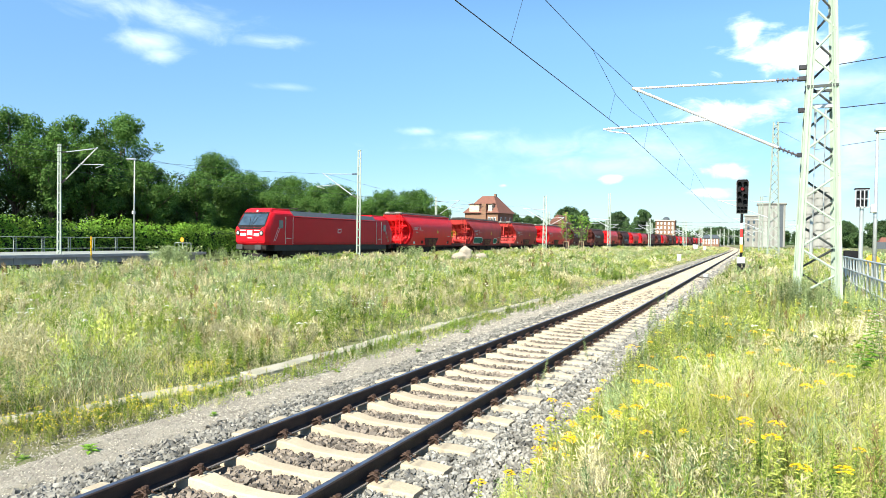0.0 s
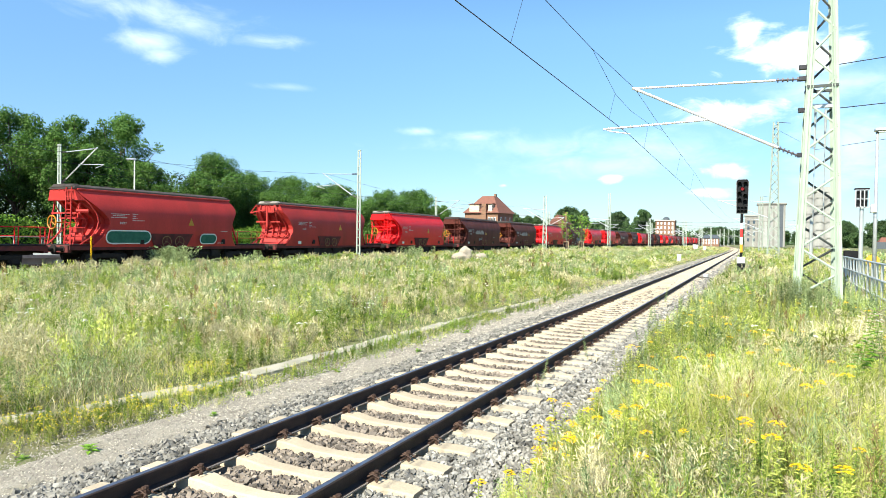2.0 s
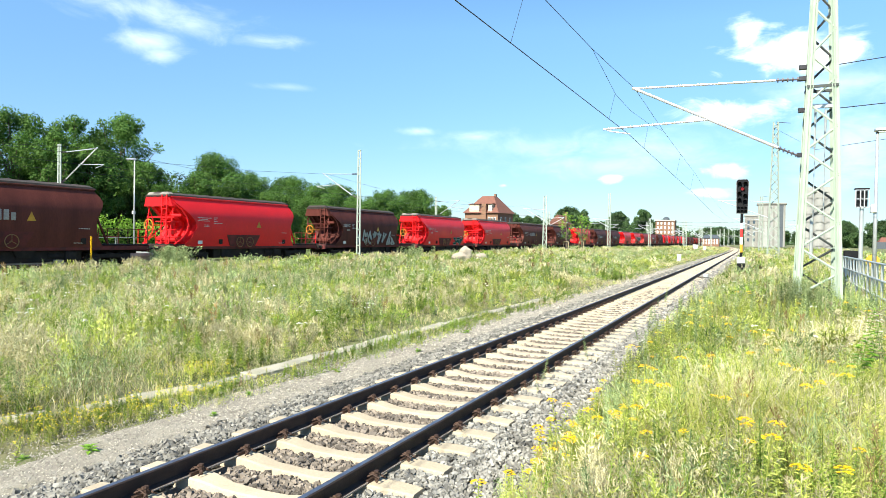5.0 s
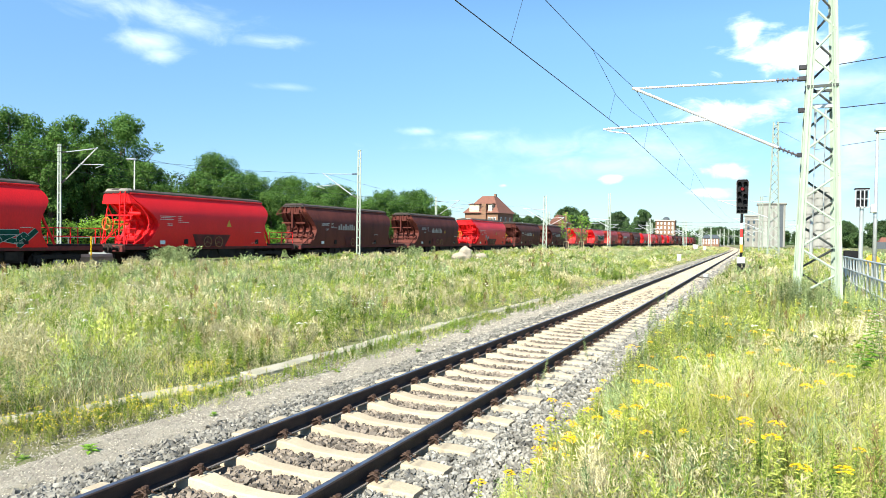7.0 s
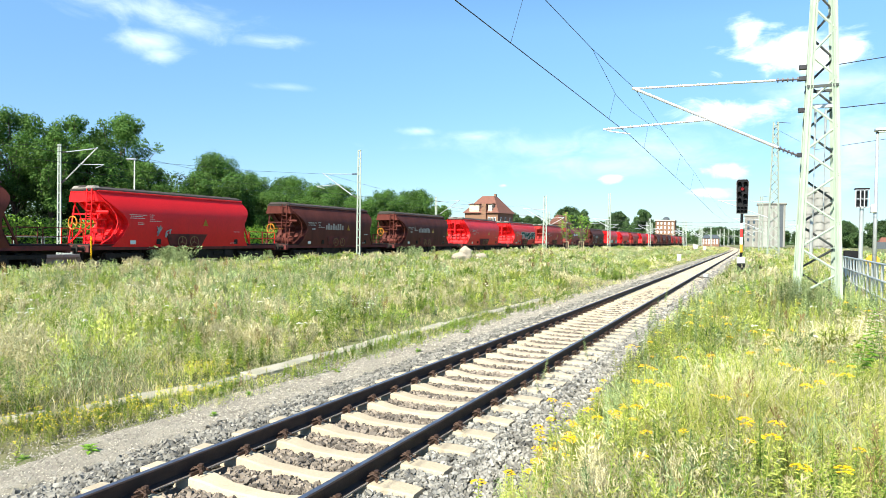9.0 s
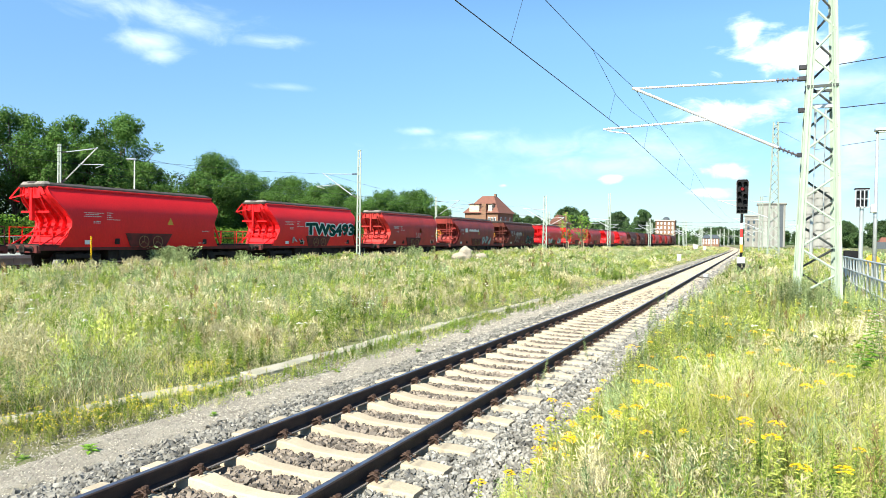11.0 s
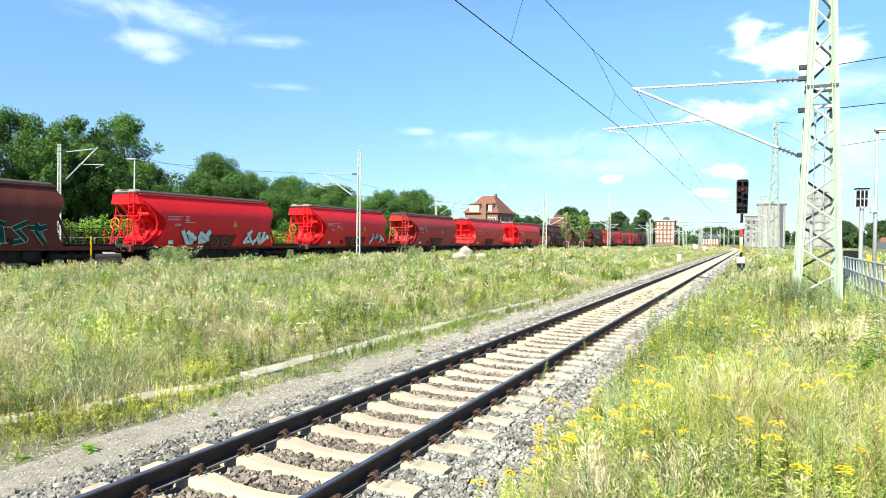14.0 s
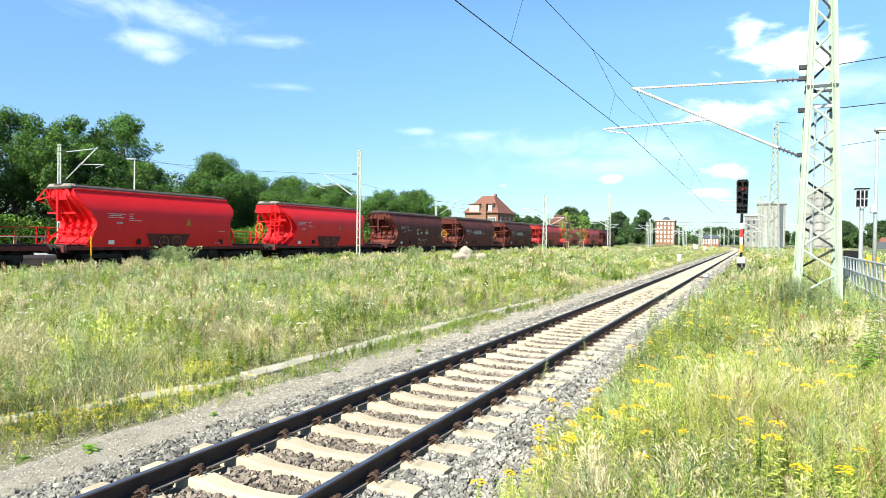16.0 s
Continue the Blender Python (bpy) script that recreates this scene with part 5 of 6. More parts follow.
def rear_signal():
    s = thing("railway_signal", "back of a grey light signal with service cage", "signal", at=pose(7.92, 32, 0))
    part("post", rod(B(), (0, 0, -.2), (0, 0, 3.6), .08, 10), M_GALV, s)
    part("signal_box", box(B(), -.2, .2, -.05, .25, 3.55, 4.32, .03), M_BLACK, s)
    part("cap", box(B(), -.26, .26, -.12, .28, 4.30, 4.36, .01), M_BLACK, s)
    bm = B()
    for x in (-.24, -.07, .07, .24):
        bar(bm, (x, -.18, 3.55), (x, -.18, 4.28), .035, .03)
    for z in (3.56, 3.9, 4.27):
        bar(bm, (-.25, -.18, z), (.25, -.18, z), .03, .03)
        for x in (-.24, .24):
            bar(bm, (x, -.18, z), (x, .1, z), .025, .025)
    part("service_cage", bm, M_ALU, s)
    part("relay_cabinet", box(B(), -.55, -.02, .3, .7, .3, 1.75, .03), M_BLACK, s)


rear_signal()


def right_side_things():
    lamp_post(7.27, 24, .0, 5.55, .9, "tall grey lamp post beside the railing")
    f = thing("railing", "grey galvanised pipe railing in tall weeds", "railing")
    bm0 = B()
    rod(bm0, (0, 0, -.2), (0, 0, 1.52), .035, 8)
    post = finish("post", bm0, M_GALV)
    n = 15
    for i in range(n):
        k = i / (n - 1)
        share("post", post, f, Matrix.Translation((6.9 + .4 * k, 18.5 + 14 * k, 0)))
    for z in (1.5, 1.05, .6):
        part("rail", rod(B(), (6.9, 18.5, z), (7.3, 32.5, z), .03, 8), M_GALV, f)
    d = thing("sign_disc", "yellow round sign on a short post", "sign", at=pose(8.0, 29.5, 0))
    part("post", rod(B(), (0, .03, -.2), (0, .03, 1.6), .03), M_GALV, d)
    part("disc", rod(B(), (0, 0, 1.4), (0, .02, 1.4), .23, 20), M_YELLOW, d)
    for x, y, h, r in ((-4.05, 82, .95, .22), (-6.4, 165, 1.3, .35), (-9, 172, 1.6, .55)):
        p = thing("marker_post", "white concrete marker post in the meadow", "post", at=pose(x, y, height(x, y)))
        part("post", box(B(), -r, r, -.1, .1, -.1, h, .04), M_WHITE, p)


right_side_things()


def boulders():
    r = random.Random(2)
    for x, y, sx, sy, sz in ((-19.5, 53.7, .62, .5, .66), (-19.2, 51.9, .85, .5, .40), (-18.3, 54.5, .6, .4, .36)):
        bm = B()
        bmesh.ops.create_icosphere(bm, subdivisions=3, radius=1)
        o = r.uniform(0, 50)
        for v in bm.verts:
            v.co *= 1 + .28 * noise.noise(v.co * 1.1 + Vector((o, 0, 0))) + .06 * noise.noise(v.co * 4)
            v.co = Vector((v.co.x * sx, v.co.y * sy, v.co.z * sz))
        ob = new("boulder", finish("boulder", bm, M_ROCK))
        ob.location = (x, y, height(x, y) + sz * .85 + .25)
        tagged(ob, "pale weathered boulder lying in the grass", "boulder", "boulders in the meadow")


boulders()


# ---- plants ----
def ribbons(r, pos, h, w, lean, head=0.0):
    """Grass blades (or stalks with a seed head) as bent tapering ribbons."""
    n = len(pos)
    a, t = r.uniform(0, 6.283, n), r.uniform(0, 6.283, n)
    side = np.stack([np.cos(t), np.sin(t), np.zeros(n)], 1)
    bend = np.stack([np.cos(a), np.sin(a), np.zeros(n)], 1) * (lean * h)[:, None]
    up = np.array([0, 0, 1.0])
    ks = (0, .45, .78, 1) if not head else (0, .72, .86, 1)
    ws = (1, .85, .55, 0) if not head else (.5, .4, head, 0)
    V = []
    for k, q in zip(ks, ws):
        c = pos + up * (h * k * (1 - .18 * k * lean))[:, None] + bend * (k ** 2)
        if q:
            V += [c - side * (w * q / 2)[:, None], c + side * (w * q / 2)[:, None]]
        else:
            V.append(c)
    V = np.stack(V, 1)
    tri = np.array([(0, 1, 3), (0, 3, 2), (2, 3, 5), (2, 5, 4), (4, 5, 6)])
    T = tri[None] + (np.arange(n) * 7)[:, None, None]
    return V.reshape(-1, 3), T.reshape(-1, 3)


def heights(p):
    return np.array([height(x, y) for x, y in p])


def sow(r, x0, x1, y0, y1, n, patch=0.0, seed=0.0, soft=.5):
    p = np.stack([r.uniform(x0, x1, n), r.uniform(y0, y1, n)], 1)
    # keep what the camera's side of the field holds
    d = p - np.array([EYE[0], 0])
    ang = np.degrees(np.arctan2(d[:, 0], d[:, 1]))
    p = p[(ang > -64) & (ang < 13)]
    if patch:
        keep = np.array([noise.noise((x * patch, y * patch, seed)) for x, y in p]) + r.uniform(-soft, soft, len(p)) > 0
        p = p[keep]
    return p


def tidy(p):
    """Leave the tracks, the grit and the trough free of plants."""
    d = p[:, 0]
    tx = EYE[0] + TRAIN_X + p[:, 1] * TRAIN_TURN
    edge = -2.72 - .65 * np.clip((6.8 - p[:, 1]) / 1.6, 0, 1) + .32 * np.array([noise.noise((y * .9, 4.0, 0)) + .6 * noise.noise((y * 2.7, 1.0, 0)) for y in p[:, 1]])
    return p[((d > 1.95) | (d < edge)) & (p[:, 0] > tx + 2.6)]


def off_trough(p, gap=.15):
    y = p[:, 1]
    x = trough_x(y)
    over = np.array([noise.noise((v * .8, 9.0, 2.0)) for v in y]) > .14
    return p[(np.abs(p[:, 0] - x) > gap) | over]


def meadow():
    r = np.random.default_rng(11)
    jobs = []
    # x0, x1, y0, y1, tufts, blades in a tuft, height, width
    green = ((1.9, 5.6, 3.5, 9, 1700, 6, .40, .006), (1.9, 7, 9, 18, 2400, 6, .46, .009), (1.9, 11, 18, 40, 2600, 6, .58, .024), (1.9, 20, 40, 120, 2200, 6, .55, .06),
             (-14, -2.6, 2, 12, 4200, 6, .26, .008), (-3.85, -2.55, 4.5, 30, 1700, 6, .20, .008), (-27, -2.6, 2, 22, 4200, 6, .30, .014), (-28, -2.6, 22, 45, 4200, 6, .34, .017), (-28, -2.5, 45, 110, 4200, 5, .42, .04), (-28, -2.2, 110, 330, 2400, 5, .5, .15))
    straw = ((1.9, 5.6, 3.5, 9, 1500, 6, .52, .006), (1.9, 7, 9, 18, 1900, 5, .60, .008), (1.9, 11, 18, 40, 1500, 4, .66, .022), (1.9, 20, 40, 120, 700, 4, .65, .055),
             (-14, -2.8, 2, 12, 3800, 6, .38, .007), (-3.85, -2.65, 4.5, 30, 500, 5, .26, .007), (-27, -2.8, 2, 22, 5200, 5, .40, .012), (-28, -2.8, 22, 45, 5200, 5, .45, .015), (-28, -2.6, 45, 110, 2600, 4, .55, .035), (-28, -2.4, 110, 330, 900, 4, .6, .15))
    for name, label, rows, material, head, patch in (("meadow_grass", "green and yellowing meadow grass", green, M_GRASS, 0, 0), ("straw_grass", "tall dry straw-coloured grass with seed heads", straw, M_STRAW, .95, .45)):
        Vs, Ts, base = [], [], 0
        for x0, x1, y0, y1, tufts, per, h, w in rows:
            p = off_trough(tidy(sow(r, x0, x1, y0, y1, tufts, patch, 2.0)))
            if not len(p):
                continue
            z = heights(p)
            n = len(p)
            size = np.clip(.85 + .9 * np.array([noise.noise((x * .35, y * .35, 7.0)) for x, y in p]), .35, 1.6)
            rep = np.repeat(np.arange(n), per)
            pos = np.stack([p[rep, 0], p[rep, 1], z[rep] - .02], 1)
            pos[:, :2] += r.normal(0, .05 + w * 2.2, (len(rep), 2))
            hh = h * size[rep] * r.uniform(.45, 1.15, len(rep))
            # short by the grit and the trough
            short = np.where(pos[:, 0] > trough_x(pos[:, 1]), .5, np.clip((-pos[:, 0] - 1.6) / 4.0, .5, 1)) * (1 + .6 * np.clip((-pos[:, 0] - 15) / 8, 0, 1))
            hh *= np.where(pos[:, 0] < 0, short, np.clip((pos[:, 0] - 1.4) / 1.0, .4, 1))
            v, t = ribbons(r, pos, hh, w * r.uniform(.6, 1.3, len(rep)), r.beta(1.4, 1.9, len(rep)) * 1.5, head)
            Vs.append(v), Ts.append(t + base)
            base += len(v)
        # the meadow goes on beside and behind the camera
        m = 4600 if not head else 1300
        p = np.stack([r.uniform(-14, 16, m), r.uniform(-12, 16, m)], 1)
        ang = np.degrees(np.arctan2(p[:, 0] - EYE[0], p[:, 1]))
        p = tidy(p[((ang < -62) | (ang > 12)) & (np.hypot(p[:, 0] - EYE[0], p[:, 1]) > 1.3)])
        rep = np.repeat(np.arange(len(p)), 6)
        pos = np.concatenate([p[rep] + r.normal(0, .09, (len(rep), 2)), heights(p)[rep, None] - .02], 1)
        hh = (.75 if head else .5) * r.uniform(.4, 1.1, len(rep)) * np.where(pos[:, 0] < 0, .7, 1)
        v, t = ribbons(r, pos, hh, np.full(len(rep), .014), r.uniform(.1, .7, len(rep)), head)
        Vs.append(v), Ts.append(t + base)
        ob = new(name, fast_mesh(name, np.concatenate(Vs), np.concatenate(Ts), material))
        tagged(ob, label, "grass", kind="stuff")


meadow()


def stamp(name, label, V, T, pts, scale, material, r, category="plants", tilt=.12):
    """Many copies of a small plant in one mesh."""
    n = len(pts)
    a = r.uniform(0, 6.283, n)
    co, si = np.cos(a)[:, None], np.sin(a)[:, None]
    v = np.broadcast_to(V[None], (n, *V.shape)).copy()
    x, y = v[:, :, 0] * co - v[:, :, 1] * si, v[:, :, 0] * si + v[:, :, 1] * co
    v[:, :, 0], v[:, :, 1] = x, y
    v *= np.asarray(scale)[:, None, None]
    v[:, :, :2] += (v[:, :, 2:3] * r.normal(0, tilt, (n, 1, 2)))
    v += pts[:, None]
    t = T[None] + (np.arange(n) * len(V))[:, None, None]
    ob = new(name, fast_mesh(name, v.reshape(-1, 3), t.reshape(-1, 3), material))
    return tagged(ob, label, category, kind="stuff")


def leafy(seed, n, h=1.0, size=.11, narrow=.25, low=.12, rise=.5):
    """One upright herb: a stem and pointed leaves round it."""
    r = np.random.default_rng(seed)
    V, T = [], []

    def quad(a, b, c, d):
        i = len(V)
        V.extend([a, b, c, d])
        T.extend([(i, i + 1, i + 2), (i, i + 2, i + 3)])

    w = .006
    quad((-w, 0, 0), (w, 0, 0), (w * .5, 0, h), (-w * .5, 0, h))
    quad((0, -w, 0), (0, w, 0), (0, w * .5, h), (0, -w * .5, h))
    for i in range(n):
        k = low + (1 - low) * i / n
        a = i * 2.4 + r.uniform(-.3, .3)
        l = size * (1.15 - .75 * k) * r.uniform(.7, 1.3)
        d = np.array([math.cos(a), math.sin(a), rise * r.uniform(.4, 1.4)])
        s = np.array([-math.sin(a), math.cos(a), 0]) * l * narrow
        p = np.array([0, 0, h * k])
        m, e = p + d * l * .5, p + d * l + np.array([0, 0, -l * .25])
        quad(tuple(p), tuple(m - s), tuple(e), tuple(m + s))
    return np.array(V, float), np.array(T)


def bushy(seed, n, h, rad, size, wide=.14):
    """One low bush: small pointed leaves strewn through a dome, thinner towards its top."""
    r = np.random.default_rng(seed)
    k = r.uniform(.06, 1, n) ** .8
    a, q = r.uniform(0, 6.283, n), rad * np.sqrt(r.uniform(.05, 1, n)) * (1.05 - .65 * k)
    p = np.stack([q * np.cos(a), q * np.sin(a), h * k], 1)
    d = np.stack([.7 * np.cos(a), .7 * np.sin(a), r.uniform(.1, 2.2, n)], 1) + r.normal(0, .40, (n, 3))
    d /= np.linalg.norm(d, axis=1)[:, None]
    s = np.cross(d, r.normal(0, 1, (n, 3)))
    s /= np.linalg.norm(s, axis=1)[:, None]
    l = (size * r.uniform(.6, 1.4, n))[:, None]
    V = np.stack([p - d * l, p - s * l * wide, p + d * l, p + s * l * wide], 1).reshape(-1, 3)
    T = np.array([(0, 1, 2), (0, 2, 3)])[None] + (np.arange(n) * 4)[:, None, None]
    return V, T.reshape(-1, 3)


def umbel(seed, h, spread, count, size):
    """Flower head: small flat florets in a shallow dome on a stem."""
    r = np.random.default_rng(seed)
    V, T = [], []
    for i in range(count):
        a, q = r.uniform(0, 6.28), spread * math.sqrt(r.uniform(0, 1))
        x, y, z = q * math.cos(a), q * math.sin(a), h - q * q / spread * .4 + r.uniform(-.006, .006)
        i0 = len(V)
        V.append((x, y, z + size * .35))
        for k in range(5):
            b = k * 1.2566 + a
            V.append((x + size * math.cos(b), y + size * math.sin(b), z))
        T.extend([(i0, i0 + 1 + k, i0 + 1 + (k + 1) % 5) for k in range(5)])
    return np.array(V, float), np.array(T)


def panicle(seed, h):
    """A thin stalk that ends in a loose plume of tiny husks."""
    r = np.random.default_rng(seed)
    V, T = [(-.002, 0, 0), (.002, 0, 0), (0, 0, h)], [(0, 1, 2)]
    for i in range(22):
        k = r.uniform(.72, 1.02)
        q = .035 * math.sin(math.pi * min(1, (k - .70) / .34)) + .006
        a = r.uniform(0, 6.28)
        c = np.array([q * math.cos(a), q * math.sin(a), h * k])
        d = np.array([r.uniform(-.4, .4), r.uniform(-.4, .4), 1]) * .016
        s = np.array([math.cos(a + 1), math.sin(a + 1), 0]) * .006
        j = len(V)
        V += [tuple(c - d), tuple(c + s), tuple(c + d), tuple(c - s)]
        T += [(j, j + 1, j + 2), (j, j + 2, j + 3)]
    return np.array(V, float), np.array(T)


def herbs():
    r = np.random.default_rng(21)

    def points(rows, patch=0.0, seed=0.0, trough=True, soft=.5):
        out = []
        for x0, x1, y0, y1, n in rows:
            p = tidy(sow(r, x0, x1, y0, y1, n, patch, seed, soft))
            out.append(off_trough(p, .3) if trough else p)
        p = np.concatenate(out)
        return np.concatenate([p, heights(p)[:, None] - .02], 1)

    # green herbs
    p = points(((2.1, 5.6, 4, 9, 420), (2.0, 7, 9, 18, 600), (2, 12, 18, 45, 600), (2, 20, 45, 120, 300), (-16, -4.3, 2, 14, 500), (-27, -4.3, 4, 40, 1500), (-28, -4, 40, 120, 700)), .3, 5.0)
    V, T = leafy(1, 44, .8, .13, .2)
    stamp("green_herbs", "leafy green weeds among the grass", V, T, p, r.uniform(.5, 1.15, len(p)) * np.clip(p[:, 1] / 12, .6, 1), M_HERB, r)
    # weeds between the platform's end and the hedge
    q = np.stack([r.uniform(-43, -37, 420), r.uniform(38.8, 62, 420)], 1)
    q = np.concatenate([q, heights(q)[:, None] - .05], 1)
    stamp("verge_weeds", "pale green weeds beside the platform's end", V, T, q, r.uniform(.6, 1.4, len(q)), M_GREYHERB, r)
    # feathery and narrow-leaved weeds that fill the slope by the track
    for seed, n, size, narrow, rise, count, material, word in ((31, 84, .075, .16, .9, 620, M_HERB, "feathery bright green weeds"), (32, 64, .065, .26, .5, 330, M_CLUMP, "small-leaved deep green weeds"),
                                                               (33, 90, .070, .16, .9, 330, M_GREYHERB, "slender grey-green mugwort stems")):
        V, T = leafy(seed, n, .62, size, narrow, .05, rise)
        p = points(((1.95, 5.6, 3.9, 9.5, int(count * 1.3)), (1.95, 7, 9.5, 20, int(count * 1.3))), .3, seed * 1.7)
        stamp("slope_weeds", word, V, T, p, r.uniform(.5, 1.1, len(p)) * np.clip((p[:, 0] - 1.5) / .8, .5, 1), material, r)
    # leafy clumps scattered over the meadow, and a fringe along the trough
    q = []
    for _ in range(90):
        cx, cy = r.uniform(-27, -4.6), 3 + 75 * r.uniform(0, 1) ** 1.6
        k = int(r.uniform(8, 30))
        rad = r.uniform(.15, .6) * (1 + cy / 60)
        q.append(np.stack([r.normal(cx, rad, k), r.normal(cy, rad, k)], 1))
    for cx, cy, rad, k in ((-14.8, 25.9, 1.1, 50), (-5.4, 21.9, .7, 34), (-4.85, 9.4, .6, 22), (-11.4, 28.5, .8, 46), (-5.6, 18.4, .45, 34), (-6.0, 15.4, .7, 24), (-10.4, 12.6, .7, 22),
                           (-5.3, 12.2, .6, 18), (-6.1, 9.1, .6, 16), (-5.5, 33, .8, 40), (-3.9, 41, .7, 30), (-6.7, 29.6, .7, 36), (-21.8, 45, 1.3, 60)):
        q.append(np.stack([r.normal(cx, rad * .55, k), r.normal(cy, rad * .55, k)], 1))
    fy = 3.5 + 26 * r.uniform(0, 1, 2200) ** 1.3
    fx = trough_x(fy) + .22 + np.abs(r.normal(0, .45, len(fy)))
    keep = np.array([noise.noise((a * 1.2, b * .9, 31.0)) > -.12 for a, b in zip(fx, fy)]) & (fx < -2.6)
    fringe = np.stack([fx, fy], 1)[keep]
    q.append(fringe)
    q = np.concatenate(q)
    low = np.arange(len(q)) >= len(q) - len(fringe)
    q = np.concatenate([q, heights(q)[:, None] - .02], 1)
    V, T = leafy(35, 56, .55, .10, .26, .05, .6)
    stamp("leafy_clumps", "dense clumps of leafy green weeds", V, T, q, np.where(low, .36, .9) * r.uniform(.5, 1.15, len(q)) * (1 + q[:, 1] / 120), M_CLUMP, r)
    V, T = leafy(2, 60, 1.0, .10, .16, .3, .9)
    p = points(((2.2, 5.6, 4, 9, 150), (2.0, 7, 9, 18, 160), (-27, -6, 6, 45, 1600), (-28, -5, 40, 120, 900), (2, 12, 18, 45, 200)), .25, 9.0)
    stamp("mugwort", "grey-green mugwort with narrow leaves", V, T, p, r.uniform(.6, 1.2, len(p)) * np.clip(p[:, 1] / 13, .42, 1) * np.where(p[:, 0] < -21, .65, 1), M_GREYHERB, r)
    # a broad grey bush of mugwort before the train, and a smaller one
    q = []
    for cx, cy, rad, n in ((-27.2, 27.8, .85, 130), (-25.8, 99, 2.2, 60), (-23.5, 51.5, .9, 30)):
        q.append(np.stack([r.normal(cx, rad * .5, n), r.normal(cy, rad * .5, n)], 1))
    q = np.concatenate(q)
    q = np.concatenate([q, heights(q)[:, None]], 1)
    VB, TB = bushy(61, 120, .95, .26, .045, .2)
    stamp("mugwort_bush", "dense rounded grey-green mugwort bush", VB, TB, q, r.uniform(.9, 1.6, len(q)), M_GREYHERB, r, tilt=.3)
    # weeds round the mast's foot, and a few in the ballast
    q = np.stack([r.normal(5.3, .75, 130), r.normal(19.3, .9, 130)], 1)
    q = np.concatenate([q, heights(q)[:, None]], 1)
    stamp("mast_weeds", "tall grey-green weeds round the mast's foot", V, T, q, r.uniform(.7, 1.25, len(q)), M_GREYHERB, r)
    q = np.array([(1.05, 9.3, -.26), (1.12, 9.0, -.26), (1.08, 12.1, -.26), (1.22, 22.7, -.26), (1.15, 21.8, -.26), (1.2, 11.8, -.26)])
    stamp("ballast_weeds", "slender pale weeds growing in the ballast", V, T, q, np.array([.55, .35, .6, .8, .6, .4]), M_GREYHERB, r)
    # broad-leaved sapling and pale straw near the camera
    VS, TS = leafy(12, 70, 1.25, .16, .32, .12, .35)
    q = np.array([(4.98, 9.4, 0), (5.12, 9.55, 0), (5.5, 10.5, 0), (5.35, 8.6, 0), (2.9, 11.5, 0)])
    stamp("sapling", "broad-leaved green saplings in the weeds", VS, TS, q, np.array([1, .85, .8, .6, .5]), M_HEDGE, r)
    q2 = np.stack([r.normal(4.2, .75, 4200), r.normal(7.4, .85, 4200)], 1)
    q2 = q2[q2[:, 0] > 2.4]
    q2 = np.concatenate([q2, heights(q2)[:, None]], 1)
    q = np.stack([r.normal(2.75, .30, 2600), r.normal(4.9, .34, 2600)], 1)
    q = q[q[:, 0] > 2.1]
    q = np.concatenate([q, heights(q)[:, None]], 1)
    v, t = ribbons(r, q, r.uniform(.2, .5, len(q)), np.full(len(q), .006), r.uniform(.1, .6, len(q)))
    v2, t2 = ribbons(r, q2, r.uniform(.35, .72, len(q2)), np.full(len(q2), .006), r.uniform(.1, .8, len(q2)))
    tagged(new("yellowing_grass", fast_mesh("yellowing_grass", v2, t2, M_YGRASS)), "fine yellow-green grass ripening on the slope", "grass", kind="stuff")
    tagged(new("straw_clump", fast_mesh("straw_clump", v, t, M_STRAW)), "bleached clump of dead straw", "grass", kind="stuff")
    # yellow flowers: tansy by the track's foot, ragwort by the trough
    stems, st = leafy(3, 36, .75, .10, .22)
    heads, ht = umbel(4, .76, .062, 26, .0125)
    for rows, s0, s1 in ((((2.0, 4.8, 4.2, 8.2, 40), (1.95, 3.0, 5.0, 7.5, 24), (2, 6, 8, 20, 60)), .65, 1.0),):
        p = points(rows)
        s = r.uniform(s0, s1, len(p))
        stamp("tansy", "green tansy stems", stems, st, p, s, M_HERB, np.random.default_rng(5), tilt=.1)
        stamp("tansy_flowers", "flat yellow tansy flower heads", heads, ht, p, s, M_TANSY, np.random.default_rng(5), tilt=.1)
    c = []
    for cx, cy, sx, sy, n in ((-3.5, 6.2, .45, 1.2, 85), (-4.3, 4.9, .9, 1.0, 110), (-4.6, 8.3, .4, .7, 60), (-5.6, 5.2, .9, .9, 45), (-3.4, 7.8, .35, 1.6, 30), (-24, 29, 2, 2, 40), (-16, 16, 4, 4, 60), (-14, 24, 5, 8, 60)):
        c.append(np.stack([r.normal(cx, sx * .6, n), r.normal(cy, sy * .6, n)], 1))
    c = np.concatenate(c)
    c = off_trough(c[c[:, 0] < -2.95], .28)
    c = np.concatenate([c, heights(c)[:, None]], 1)
    stems, st = leafy(6, 30, .26, .06, .3)
    heads, ht = umbel(7, .27, .08, 8, .011)
    s = r.uniform(.45, .95, len(c))
    stamp("ragwort", "low bushy green ragwort", stems, st, c, s, M_HERB, np.random.default_rng(8), tilt=.25)
    stamp("ragwort_flowers", "small yellow daisy flowers", heads, ht, c, s, M_YFLOWER, np.random.default_rng(8), tilt=.25)
